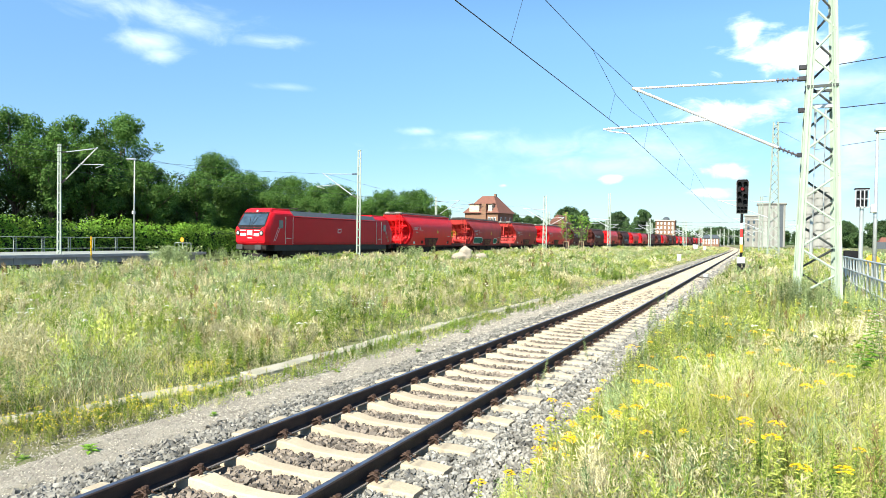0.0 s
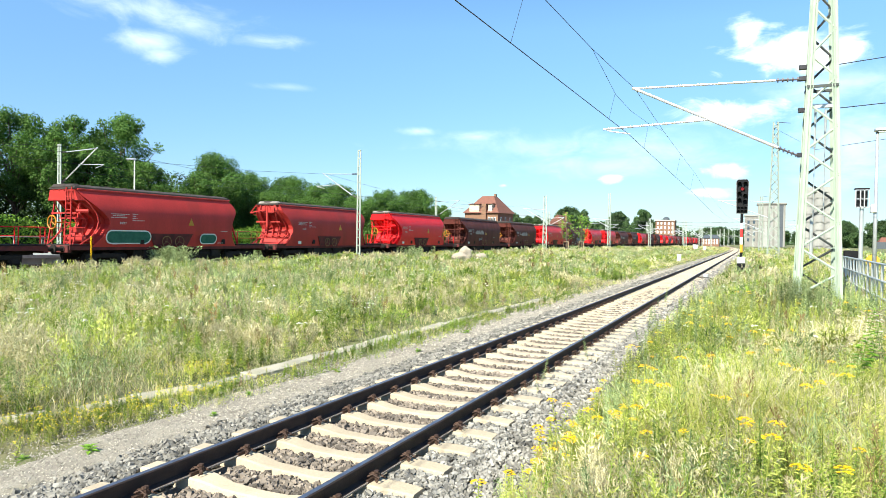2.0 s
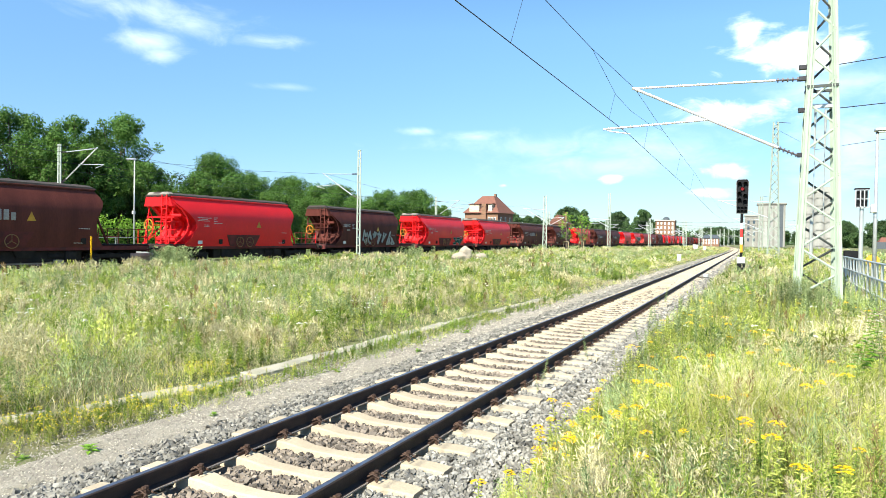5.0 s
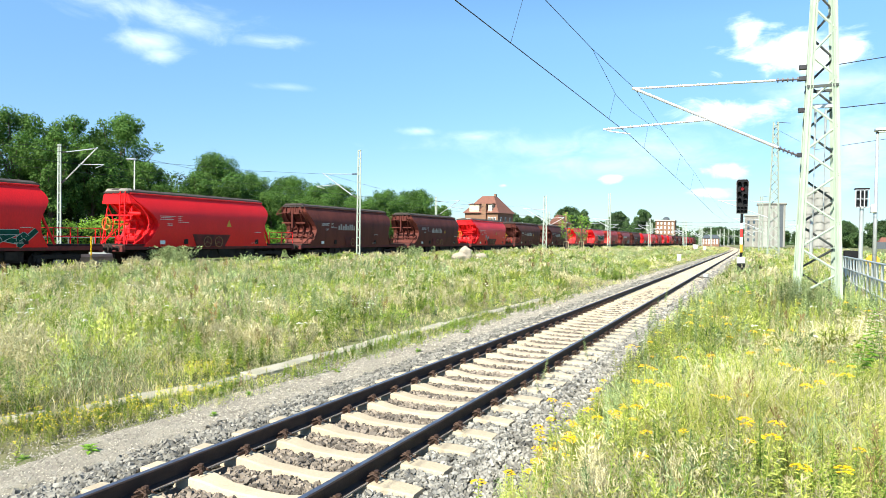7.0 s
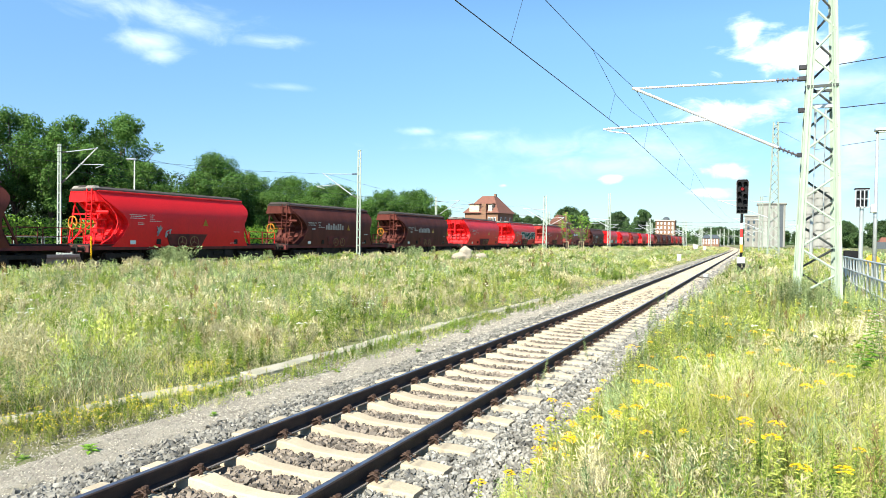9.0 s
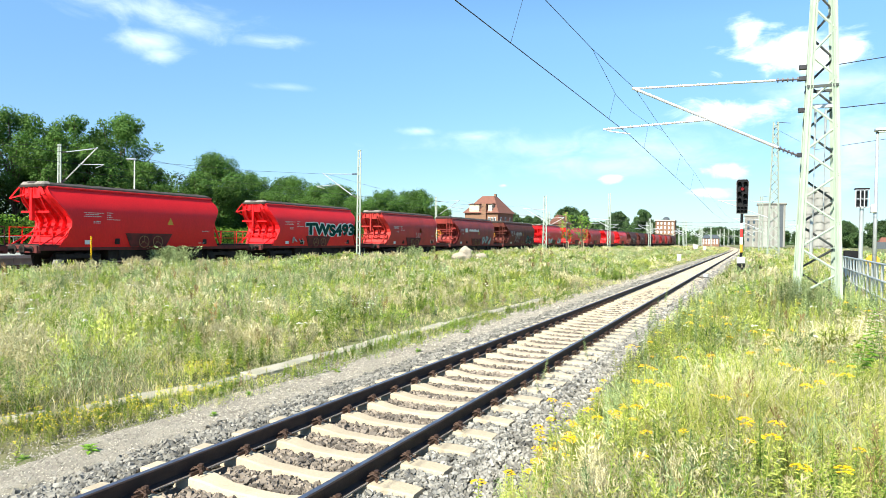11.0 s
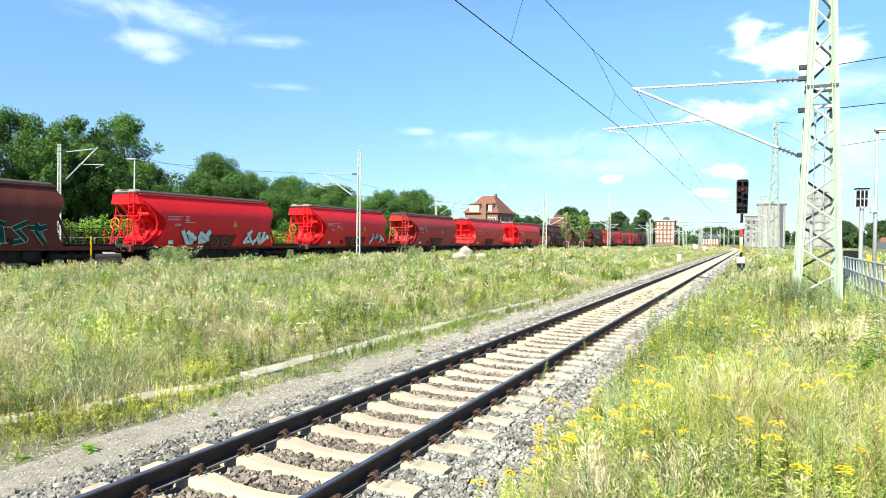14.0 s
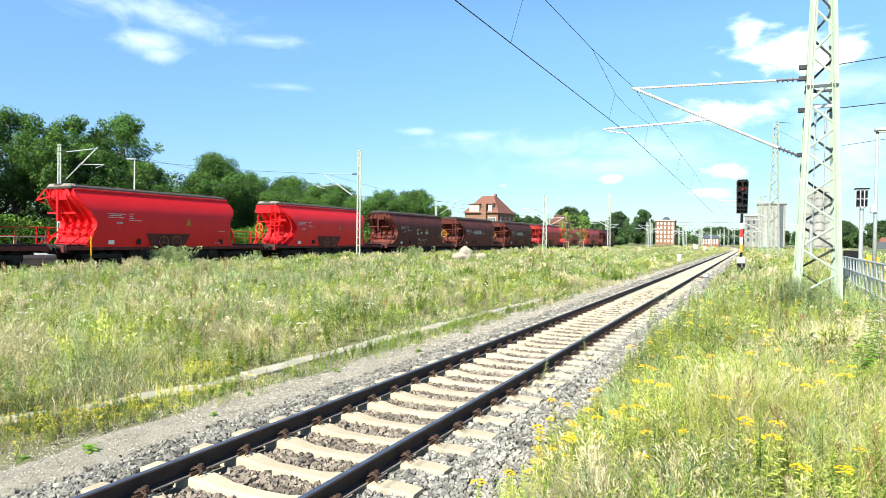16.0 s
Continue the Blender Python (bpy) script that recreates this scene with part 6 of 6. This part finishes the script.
    # low bushy weeds of many kinds, each in patches of its own
    for seed, material, word, share_, h, rad in ((51, M_CLUMP, "low bushy deep green weeds", .7, .40, .20), (52, M_GREYHERB, "low bushy grey-green weeds", 1.1, .46, .18),
                                                 (53, M_DRYHERB, "dry beige seed-bearing weeds", 1.6, .42, .17), (54, M_HERB, "low bushy yellow-green weeds", 1.0, .36, .20),
                                                 (55, M_RUSSET, "withered brown dock and sorrel", .10, .50, .09)):
        for near, leaves, size, rows in ((0, 150, .017, ((1.95, 6, 3.8, 10, 620),)), (1, 110, .026, ((-16, -2.7, 2, 14, 1500), (1.95, 8, 10, 18, 560))),
                                         (2, 80, .042, ((-28, -2.7, 10, 30, 3000), (1.95, 12, 18, 34, 620))),
                                         (3, 52, .075, ((-28, -2.7, 30, 64, 3200), (1.95, 18, 34, 80, 700))),
                                         (4, 44, .095, ((-28, -2.5, 64, 170, 2600), (1.95, 24, 80, 200, 800)))):
            p = points([(a, b, c_, d, int(n * share_ * .8)) for a, b, c_, d, n in rows], (.9, .75, .6, .42, .25)[near], seed * 1.3, soft=.22)
            V, T = bushy(seed * 10 + near, leaves, h * (1.1, 1, 1, 1.1, 1.25)[near], rad * (.6, .9, 1.1, 1.5, 2.4)[near], size, (.15, .17, .19, .21, .24)[near])
            k = np.where(p[:, 0] > 0, np.clip((p[:, 0] - 1.3) / 1.2, .5, 1.15), np.where(p[:, 0] > trough_x(p[:, 1]), .40, np.clip((-p[:, 0] - 1.8) / 4, .6, 1)))
            k *= 1 + .35 * np.clip((-p[:, 0] - 18) / 8, 0, 1)
            k *= 1 + (.9 if near else .3) * np.array([noise.noise((x * .5, y * .42, seed * 2.1)) for x, y in p[:, :2]])
            stamp("bushy_weeds", word, V, T, p, k * r.uniform(.55, 1.25, len(p)), material, r, tilt=.2)
    # fluffy seed heads over the whole meadow
    pan, pt = panicle(15, .62)
    p = points(((-16, -4.2, 2, 14, 1700), (-27, -4.4, 4, 45, 7000), (-28, -4, 45, 120, 3000), (2.1, 6, 4.5, 12, 700), (2.1, 10, 12, 40, 1200)), .35, 12.0)
    s = r.uniform(.55, 1.2, len(p)) * np.clip(1 + (p[:, 1] - 30) / 200, 1, 1.4) * np.where(p[:, 0] < 0, np.clip((-p[:, 0] - 2) / 5, .5, 1), np.clip(p[:, 1] / 14, .55, 1.2))
    stamp("seed_grass", "pale fluffy seed heads of tall grass", pan, pt, p, s, M_PANICLE, r, "grass", .3)
    # a few weeds on the grit
    q = np.array([(-2.62, 4.72, -.36), (-2.95, 4.2, -.36), (-2.5, 6.4, -.36), (-2.7, 9.5, -.36), (-2.9, 7.5, -.36), (-2.4, 12, -.36), (-2.6, 15, -.36)])
    V2, T2 = leafy(16, 22, .10, .15, .2, .0, .5)
    stamp("grit_weeds", "small green weeds rooted in the grit", V2, T2, q, np.array([.7, .5, .4, .5, .4, .6, .7]), M_HEDGE, r)
    # white umbels all over
    heads, ht = umbel(9, .62, .05, 12, .016)
    stem, st = leafy(10, 8, .62, .08, .12)
    p = points(((-20, -4.3, 3, 16, 260), (-27, -5, 8, 45, 700), (-28, -4, 45, 110, 900), (2.2, 8, 6, 30, 110), (2.2, 16, 30, 90, 150)), .2, 3.0)
    s = r.uniform(.7, 1.25, len(p)) * np.clip(1 + (p[:, 1] - 30) / 160, 1, 1.5)
    stamp("wild_carrot", "slender wild carrot stems", stem, st, p, s, M_HERB, np.random.default_rng(9))
    stamp("wild_carrot_flowers", "white wild carrot umbels", heads, ht, p, s, M_WFLOWER, np.random.default_rng(9))


herbs()


def leaf_cloud(r, lobes, per, size, flat=1.0):
    """Leaves on the shells of many lobes; each leaf a bent pair of triangles."""
    V = []
    for c, rad in lobes:
        n = int(per * (rad ** 2))
        d = r.normal(0, 1, (n, 3))
        d /= np.linalg.norm(d, axis=1)[:, None]
        p = np.asarray(c) + d * rad * r.uniform(.25, 1, (n, 1)) ** .45 * r.uniform(.85, 1.25, (n, 1)) * np.array([1, 1, flat])
        nrm = d + r.normal(0, .55, (n, 3)) + np.array([0, 0, .35])
        nrm /= np.linalg.norm(nrm, axis=1)[:, None]
        t = np.cross(nrm, r.normal(0, 1, (n, 3)))
        t /= np.linalg.norm(t, axis=1)[:, None]
        b = np.cross(nrm, t)
        s = size * r.uniform(.6, 1.4, (n, 1))
        V.append(np.stack([p - t * s, p - b * s * .45 + nrm * s * .15, p + t * s, p + b * s * .45 + nrm * s * .15], 1))
    V = np.concatenate(V)
    n = len(V)
    T = np.array([(0, 1, 2), (0, 2, 3)])[None] + (np.arange(n) * 4)[:, None, None]
    return V.reshape(-1, 3), T.reshape(-1, 3)


def tree(x, y, top, radius, seed, label, material=None, per=150, leaf=.24, low=.16, boughs=34, category="tree", group="trees behind the platform"):
    r = np.random.default_rng(seed)
    z0 = height(x, y)
    h = top - z0
    t = thing("tree", label, category, group, at=pose(x, y, z0))
    lobes, limbs = [], []
    n = boughs
    for i in range(n):
        # boughs of uneven length that end in small tufts of leaves
        k = low + (.96 - low) * (i + r.uniform(0, 1)) / n
        prof = math.sin(math.pi * min(1, (k - low) / (1 - low) * .80 + .18)) ** .75
        a = i * 2.4 + r.uniform(-.6, .6)
        reach = radius * prof * r.choice((.55, .8, 1.0, 1.12)) * r.uniform(.8, 1.05)
        rad = radius * r.uniform(.15, .27) * (1.1 - .3 * k)
        for f in (1.0, .62):
            q = reach * f
            b = a + r.uniform(-.25, .25) * (2 - f)
            z = min(h * k + (f - .7) * radius * .25 + r.uniform(-.3, .3), h - rad * .7)
            lobes.append(((q * math.cos(b), q * math.sin(b), z), rad * (1.0 if f == 1 else 1.3)))
        if i % 3 == 0:
            limbs.append(lobes[-2][0])
    lobes.append(((r.uniform(-.3, .3), r.uniform(-.3, .3), h - radius * .25), radius * .24))
    V, T = leaf_cloud(r, lobes, per, leaf)
    ob = new("crown", fast_mesh("crown", V, T, material or M_LEAF))
    ob.parent = t
    bm = B()
    rod(bm, (0, 0, -.3), (0, 0, h * .75), .05 * radius + .1, 8, .05)
    for c in limbs:
        rod(bm, (0, 0, c[2] * .55), c, .07, 5, .02)
    part("trunk", bm, M_BARK, t)


def trees():
    # x, y, top of the crown, radius
    # the trees at y 18, 22 and 26 are unseen, sized to shade others
    rows = ((-54, 18, 17, 5.5), (-55, 26, 15.5, 4.6), (-54, 34.9, 12.6, 3.4), (-50, 35.5, 10.4, 2.6), (-56, 41.4, 13.3, 2.9), (-50, 39.4, 9.8, 2.7), (-54, 45.4, 13.8, 3.4), (-50, 45.2, 9.0, 2.8),
            (-50, 22, 13.0, 3.8), (-62, 57.3, 7.7, 3.0), (-54, 58.5, 11.3, 5.0), (-50, 51.6, 8.6, 2.9), (-56, 67, 9.9, 3.6), (-60, 79.3, 11.0, 4.0), (-55, 79.4, 9.4, 4.0), (-60, 92.5, 10.8, 4.4),
            (-55, 99.1, 10.2, 4.6), (-55, 110.8, 11.0, 4.8), (-50, 111.8, 8.1, 2.9), (-52, 87.1, 7.7, 4.0), (-50, 63.4, 7.3, 3.8), (-51, 73, 7.2, 3.6))
    for i, (x, y, top, rad) in enumerate(rows):
        first = i < 9
        tree(x, y, top, rad * (1.06 if first else 1.05), 100 + i, "dense dark green broadleaf tree behind the hedge", low=.42 if first else .2, per=430, leaf=.12, boughs=40)
    far = ((-50, 152, 8.6, 3.2), (-60, 205, 9.4, 4.2), (-60, 246, 13.6, 9.0), (-70, 300, 13, 9), (-60, 348, 16.6, 7.5), (-66, 330, 11, 8), (-62, 449, 23, 8.5), (-70, 200, 11, 3), (-52, 172, 8.4, 3), (-75, 420, 12, 12),
           (-60, 520, 14, 14), (-30, 620, 13, 14), (-5, 640, 12, 14), (20, 600, 13, 12), (60, 520, 17, 10), (48, 400, 12, 8), (62, 380, 13, 9), (76, 390, 13.5, 10), (95, 420, 15, 12), (38, 470, 12, 10), (-45, 480, 12, 9), (-62, 560, 20, 6), (-20, 600, 14, 10))
    for i, (x, y, top, rad) in enumerate(far):
        tree(x, y, top, rad, 200 + i, "distant rounded green tree", M_FARLEAF, per=260 / max(1, rad / 3.4) ** 1.6, leaf=.20 * max(1.4, rad / 3), low=.08, group="distant trees")
    for i, (x, y) in enumerate(((-24, 106), (-24, 116.6))):
        tree(x, y, 6.8, 1.7, 300 + i, "young slender tree held by timber stakes", M_HEDGE, per=42, leaf=.15, low=.38, group="young staked trees")
        s = thing("tree_stake", "raw timber stake frame round a young tree", "tree stake", at=pose(x, y, height(x, y)))
        for dx, dy in ((-.6, -.5), (.6, -.5), (0, .7)):
            part("stake", rod(B(), (dx, dy, -.2), (dx * .6, dy * .6, 2.0), .05, 6), M_TIMBER, s)
        part("crosspiece", pipe(B(), [(-.36, -.3, 1.95), (.36, -.3, 1.95), (0, .42, 1.95), (-.36, -.3, 1.95)], .04), M_TIMBER, s)


trees()


def mullein(x, y, h):
    """A tall spike of yellow flowers over a rosette."""
    r = np.random.default_rng(77)
    t = thing("mullein", "tall yellow-flowering mullein spike in the grass", "flower", at=pose(x, y, height(x, y)))
    V, T = leafy(14, 40, h * .6, .22, .3, .0, .4)
    ob = new("stem_leaves", fast_mesh("stem_leaves", V, T, M_GREYHERB))
    ob.parent = t
    bm = B()
    rod(bm, (0, 0, 0), (0, 0, h), .02, 6, .01)
    for i in range(110):
        k = .5 + .5 * i / 110
        a = r.uniform(0, 6.28)
        c = Vector((.03 * math.cos(a), .03 * math.sin(a), h * k))
        bmesh.ops.create_icosphere(bm, subdivisions=1, radius=r.uniform(.012, .026), matrix=Matrix.Translation(c))
    part("flower_spike", bm, M_TANSY, t)


mullein(-27, 22.5, 2.0)


def small_fixtures():
    c = thing("concrete_block", "pale concrete cable marker in the grass", "block", at=pose(-27.6, 21.15, height(-27.6, 21.15)))
    part("block", solid(B(), [[(-.4, -.3, -.3), (.4, -.3, -.3), (.4, .3, -.3), (-.4, .3, -.3)], [(-.18, -.15, .8), (.18, -.15, .8), (.18, .15, .8), (-.18, .15, .8)]]), M_SILO, c)
    b = thing("track_magnet", "small grey box bolted beside the rail", "track equipment", at=pose(1.3, 42.8, 0))
    part("case", box(B(), -.14, .14, -.35, .35, -.12, .06, .02), M_GALV, b)
    part("bracket", box(B(), -.5, .1, -.06, .06, -.17, -.11), M_RAIL, b)
    g = thing("platform_sign", "round yellow sign on a grey barrier at the platform's end", "sign", at=pose(-38, 38.55, .58))
    part("disc", rod(B(), (0, 0, 1.0), (0, .03, 1.0), .2, 16), M_YELLOW, g)
    part("post", rod(B(), (0, .04, 0), (0, .04, 1.0), .03), M_FARSTEEL, g)
    for d in (-.9, -.45, 0, .45, .9):
        part("barrier_post", rod(B(), (d, .1, 0), (d, .1, .75), .025), M_FARSTEEL, g)
    part("barrier_rail", rod(B(), (-.9, .1, .75), (.9, .1, .75), .025), M_FARSTEEL, g)


small_fixtures()


def hedge():
    r = np.random.default_rng(31)
    h = thing("hedge", "long bright green leafy hedge behind the platform", "hedge")
    lobes = []
    y = -5.0
    while y < 62:
        top = 3.1 + .25 * math.sin(y * .7) + r.uniform(-.15, .2) - max(0, y - 42) * .03
        for k in range(3):
            rad = r.uniform(.55, .85)
            lobes.append(((-45.6 + r.uniform(-.3, .5), y + r.uniform(-.3, .3), .5 + (top - rad - .4) * (k + .6) / 2.6), rad))
        y += .55
    V, T = leaf_cloud(r, lobes, 250, .105)
    ob = new("hedge_leaves", fast_mesh("hedge_leaves", V, T, M_HEDGE))
    ob.parent = h
    # near-black box added as the shade between the hedge's leaves
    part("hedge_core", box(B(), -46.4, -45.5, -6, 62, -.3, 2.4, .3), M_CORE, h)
    # undergrowth that closes the view under the trees; its dark leaves paint the canopy's shade
    b = thing("undergrowth", "shrubs under the trees, canopy shade coloured into the leaves", "shrubs", kind="stuff")
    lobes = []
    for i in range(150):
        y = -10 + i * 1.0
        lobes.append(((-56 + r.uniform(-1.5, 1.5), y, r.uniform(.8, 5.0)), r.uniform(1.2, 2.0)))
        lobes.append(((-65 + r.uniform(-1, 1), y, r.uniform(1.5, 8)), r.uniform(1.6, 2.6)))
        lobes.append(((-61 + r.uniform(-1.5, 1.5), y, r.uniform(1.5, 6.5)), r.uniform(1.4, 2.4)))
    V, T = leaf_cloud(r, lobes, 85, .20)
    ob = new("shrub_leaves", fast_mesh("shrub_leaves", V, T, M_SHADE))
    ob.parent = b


hedge()


# ---- buildings ----
def house():
    h = thing("house", "orange brick house with red hipped roof and dormers", "house", at=pose(-40.6, 113, .4, 0, 0, -8) @ Matrix.Diagonal((.58, .58, .93, 1)))
    part("wall", box(B(), -6, 6, -5, 5, -.5, 6.9), M_BRICK, h)
    bm = B()
    solid(bm, [[(-6.6, -5.6, 6.8), (6.6, -5.6, 6.8), (6.6, 5.6, 6.8), (-6.6, 5.6, 6.8)], [(-2.0, -.9, 10.3), (2.2, -.9, 10.3), (2.2, .9, 10.3), (-2.0, .9, 10.3)]])
    roof = part("roof", bm, M_TILE, h, "red clay hipped roof")
    part("chimney", box(B(), 1.9, 2.5, -.3, .4, 9.8, 10.7), M_BRICK, roof)
    for x0, x1 in ((-4.2, -.6), (2.6, 4.0)):
        bm = B()
        box(bm, x0, x1, -5.2, -2.0, 6.9, 8.5)
        d = part("dormer", bm, M_PLASTER, roof)
        part("dormer_roof", box(B(), x0 - .25, x1 + .25, -5.5, -1.2, 8.5, 8.65), M_TILE, roof)
        part("window", box(B(), x0 + (x1 - x0) * .32, x1 - (x1 - x0) * .22, -5.26, -5.15, 7.35, 8.2), M_WHITE, d, "white blind window")
    part("stair_tower", box(B(), .6, 2.2, -5.9, -4.2, -.5, 8.6), M_BRICK, h)
    for x in (2.9, 3.9, 4.9):
        w = part("window", box(B(), x - .35, x + .35, -5.06, -4.9, 4.4, 6.0), M_WHITE, h)
        part("pane", box(B(), x - .28, x + .28, -5.09, -5.05, 4.5, 5.9), M_GLASS, w)
    for y in (-3, 0, 3):
        w = part("window", box(B(), 5.9, 6.06, y - .4, y + .4, 4.4, 6.0), M_WHITE, h)
        part("pane", box(B(), 6.05, 6.09, y - .32, y + .32, 4.5, 5.9), M_GLASS, w)
    s = thing("shed", "small red-roofed brick house between trees", "house", at=pose(-42, 168, 0))
    part("wall", box(B(), -2.2, 2.2, -3, 3, -.5, 6.2), M_BRICK, s)
    part("roof", solid(B(), [[(-2.6, y, 6.1), (2.6, y, 6.1), (0, y, 8.6)] for y in (-3.3, 3.3)]), M_TILE, s)
    part("chimney", box(B(), 1.2, 1.8, -.3, .3, 6, 9.2), M_BRICK, s)


house()


def windows(parent, x0, x1, y, z0, z1, cols, rows, material):
    bm = box(B(), -.5, .5, -.1, .06, -.8, .8)
    me = finish("window", bm, material)
    for i in range(cols):
        for j in range(rows):
            share("window", me, parent, Matrix.Translation((x0 + (i + .5) * (x1 - x0) / cols, y, z0 + (j + .5) * (z1 - z0) / rows)))


def far_buildings():
    b = thing("grain_silo", "tall grey concrete grain silo with flat roof", "silo", at=pose(11, 370, 0))
    part("tower", box(B(), -5.2, 7.2, -6, 6, -1, 21.4), M_SILO, b)
    part("roof_slab", box(B(), -5.8, 7.8, -6.5, 6.5, 21.3, 22.0), M_SILO, b)
    bm = B()
    for i in range(5):
        box(bm, -5.0 + i * 2.5, -3.4 + i * 2.5, -6.25, -5.9, 0, 20.5)
    part("pilaster", bm, M_PALE, b)
    part("lift_shaft", box(B(), 4.4, 6.2, -6.45, -5.9, 0, 20.8), M_LOCOROOF, b, "dark upright strip on the tower's front")
    part("annexe", box(B(), -11, -5.3, -5, 6, -1, 15.5), M_SILO, b)
    part("annexe_roof", box(B(), -11.4, -5.3, -5.4, 6.4, 15.4, 16.1), M_PALE, b)
    windows(b, -10.6, -5.6, -5.02, 2, 14, 2, 4, M_GLASS)
    c = thing("silo_cells", "white round silo cells with dark staircase", "silo", at=pose(27, 300, 0))
    bm = B()
    for x in (-3.4, 0.6, 4.4):
        rod(bm, (x, 0, -1), (x, 0, 22.6), 2.3, 20)
    part("cell", bm, M_PALE, c)
    part("stair_tower", box(B(), -6.2, -4.4, -2.5, 2, -1, 23.5), M_BLACK, c)
    part("head_house", box(B(), -5.5, 6.4, -2.2, 2.2, 22.6, 24.6), M_PALE, c)
    bm = B()
    for i in range(7):
        box(bm, -5.6, 6.6, -2.42, -2.34, 1 + i * 3.2, 1.25 + i * 3.2)
    part("gallery", bm, M_SILO, c)
    t = thing("brick_building", "distant brick block with rows of windows", "building", at=pose(-46.5, 442, 0))
    part("wall", box(B(), -6.5, 5.2, -5, 5, -1, 15.2), M_BRICK, t)
    part("roof", solid(B(), [[(-6.9, -5.4, 15.2), (5.6, -5.4, 15.2), (5.6, 5.4, 15.2), (-6.9, 5.4, 15.2)], [(-6.5, -5, 15.9), (5.2, -5, 15.9), (5.2, 5, 15.9), (-6.5, 5, 15.9)]]), M_PALE, t)
    part("roof_dome", solid(B(), [[(r0 * math.cos(a) - .5, r0 * math.sin(a), z) for a in np.arange(0, 6.28, .785)] for r0, z in ((2.0, 15.9), (2.0, 16.8), (1.2, 17.7), (.3, 18.1))]), M_LOCOROOF, t)
    windows(t, -6.2, 5.0, -5.02, 1, 15, 5, 5, M_WHITE)
    s = thing("station_house", "long low distant brick house with slate roof", "building", at=pose(-17, 400, 0) @ Matrix.Diagonal((.6, .8, .75, 1)))
    part("wall", box(B(), -9, 6, -4, 4, -1, 5.6), M_BRICK, s)
    part("roof", solid(B(), [[(-9.5, -4.5, 5.5), (6.5, -4.5, 5.5), (6.5, 4.5, 5.5), (-9.5, 4.5, 5.5)], [(-7, 0, 8.4), (4, 0, 8.4), (4, .2, 8.4), (-7, .2, 8.4)]]), M_LOCOROOF, s)
    windows(s, -8.5, 5.5, -4.02, 1, 5, 6, 2, M_WHITE)
    w = thing("water_tower", "distant round tower with a red band", "tower", at=pose(-96, 420, 0))
    bm = B()
    rod(bm, (0, 0, -1), (0, 0, 17), 4, 16)
    part("shaft", bm, M_PLASTER, w)
    part("band", rod(B(), (0, 0, 13), (0, 0, 14.4), 4.15, 16), M_SIGRED, w)
    part("cap", rod(B(), (0, 0, 17), (0, 0, 19), 4.3, 16, .6), M_TILE, w)
    wh = thing("warehouse", "low grey warehouse with a red roof far behind", "warehouse", at=pose(64, 355, 0) @ Matrix.Diagonal((.6, .6, .62, 1)))
    part("hall", box(B(), -16, 20, -6, 6, -1, 5.2), M_LOCOROOF, wh)
    part("roof", solid(B(), [[(-14, -6, 5.1), (-2, -6, 5.1), (-2, 6, 5.1), (-14, 6, 5.1)], [(-12, -1, 8.6), (-4, -1, 8.6), (-4, 1, 8.6), (-12, 1, 8.6)]]), M_TILE, wh)
    # pale yards and side tracks on the far side of the meadow
    for i, (x0, x1) in enumerate(((12.5, 13.9), (17, 18.4))):
        tr = thing("side_track", "rusty siding rails in the grass", "railway track", kind="structure")
        for x in (x0, x1):
            part("rail", bar(B(), (x, 55, .12), (x - 4, 420, .12), .1, .14), M_RAIL, tr)
    # far woods close the horizon
    r = np.random.default_rng(41)
    lobes = []
    for a in np.arange(-75, 25, .45):
        d = r.uniform(760, 900)
        lobes.append(((EYE[0] + d * math.sin(radians(a)), d * math.cos(radians(a)), r.uniform(2, 7)), r.uniform(7, 11)))
    V, T = leaf_cloud(r, lobes, 2.2, 1.6)
    ob = new("far_woods", fast_mesh("far_woods", V, T, M_FARLEAF))
    tagged(ob, "low dark belt of far woods on the horizon", "woods", kind="stuff")


far_buildings()


# ---- movement ----
def motions():
    for ob, at, k in TRAIN:
        rows = []
        for t in (0, 2, 4, 6, 8, 10, 12, 14, 16):
            rows.append((t, on_line(at - SPEED * t - GAIN * t * t)))
        walk(ob, rows)


motions()
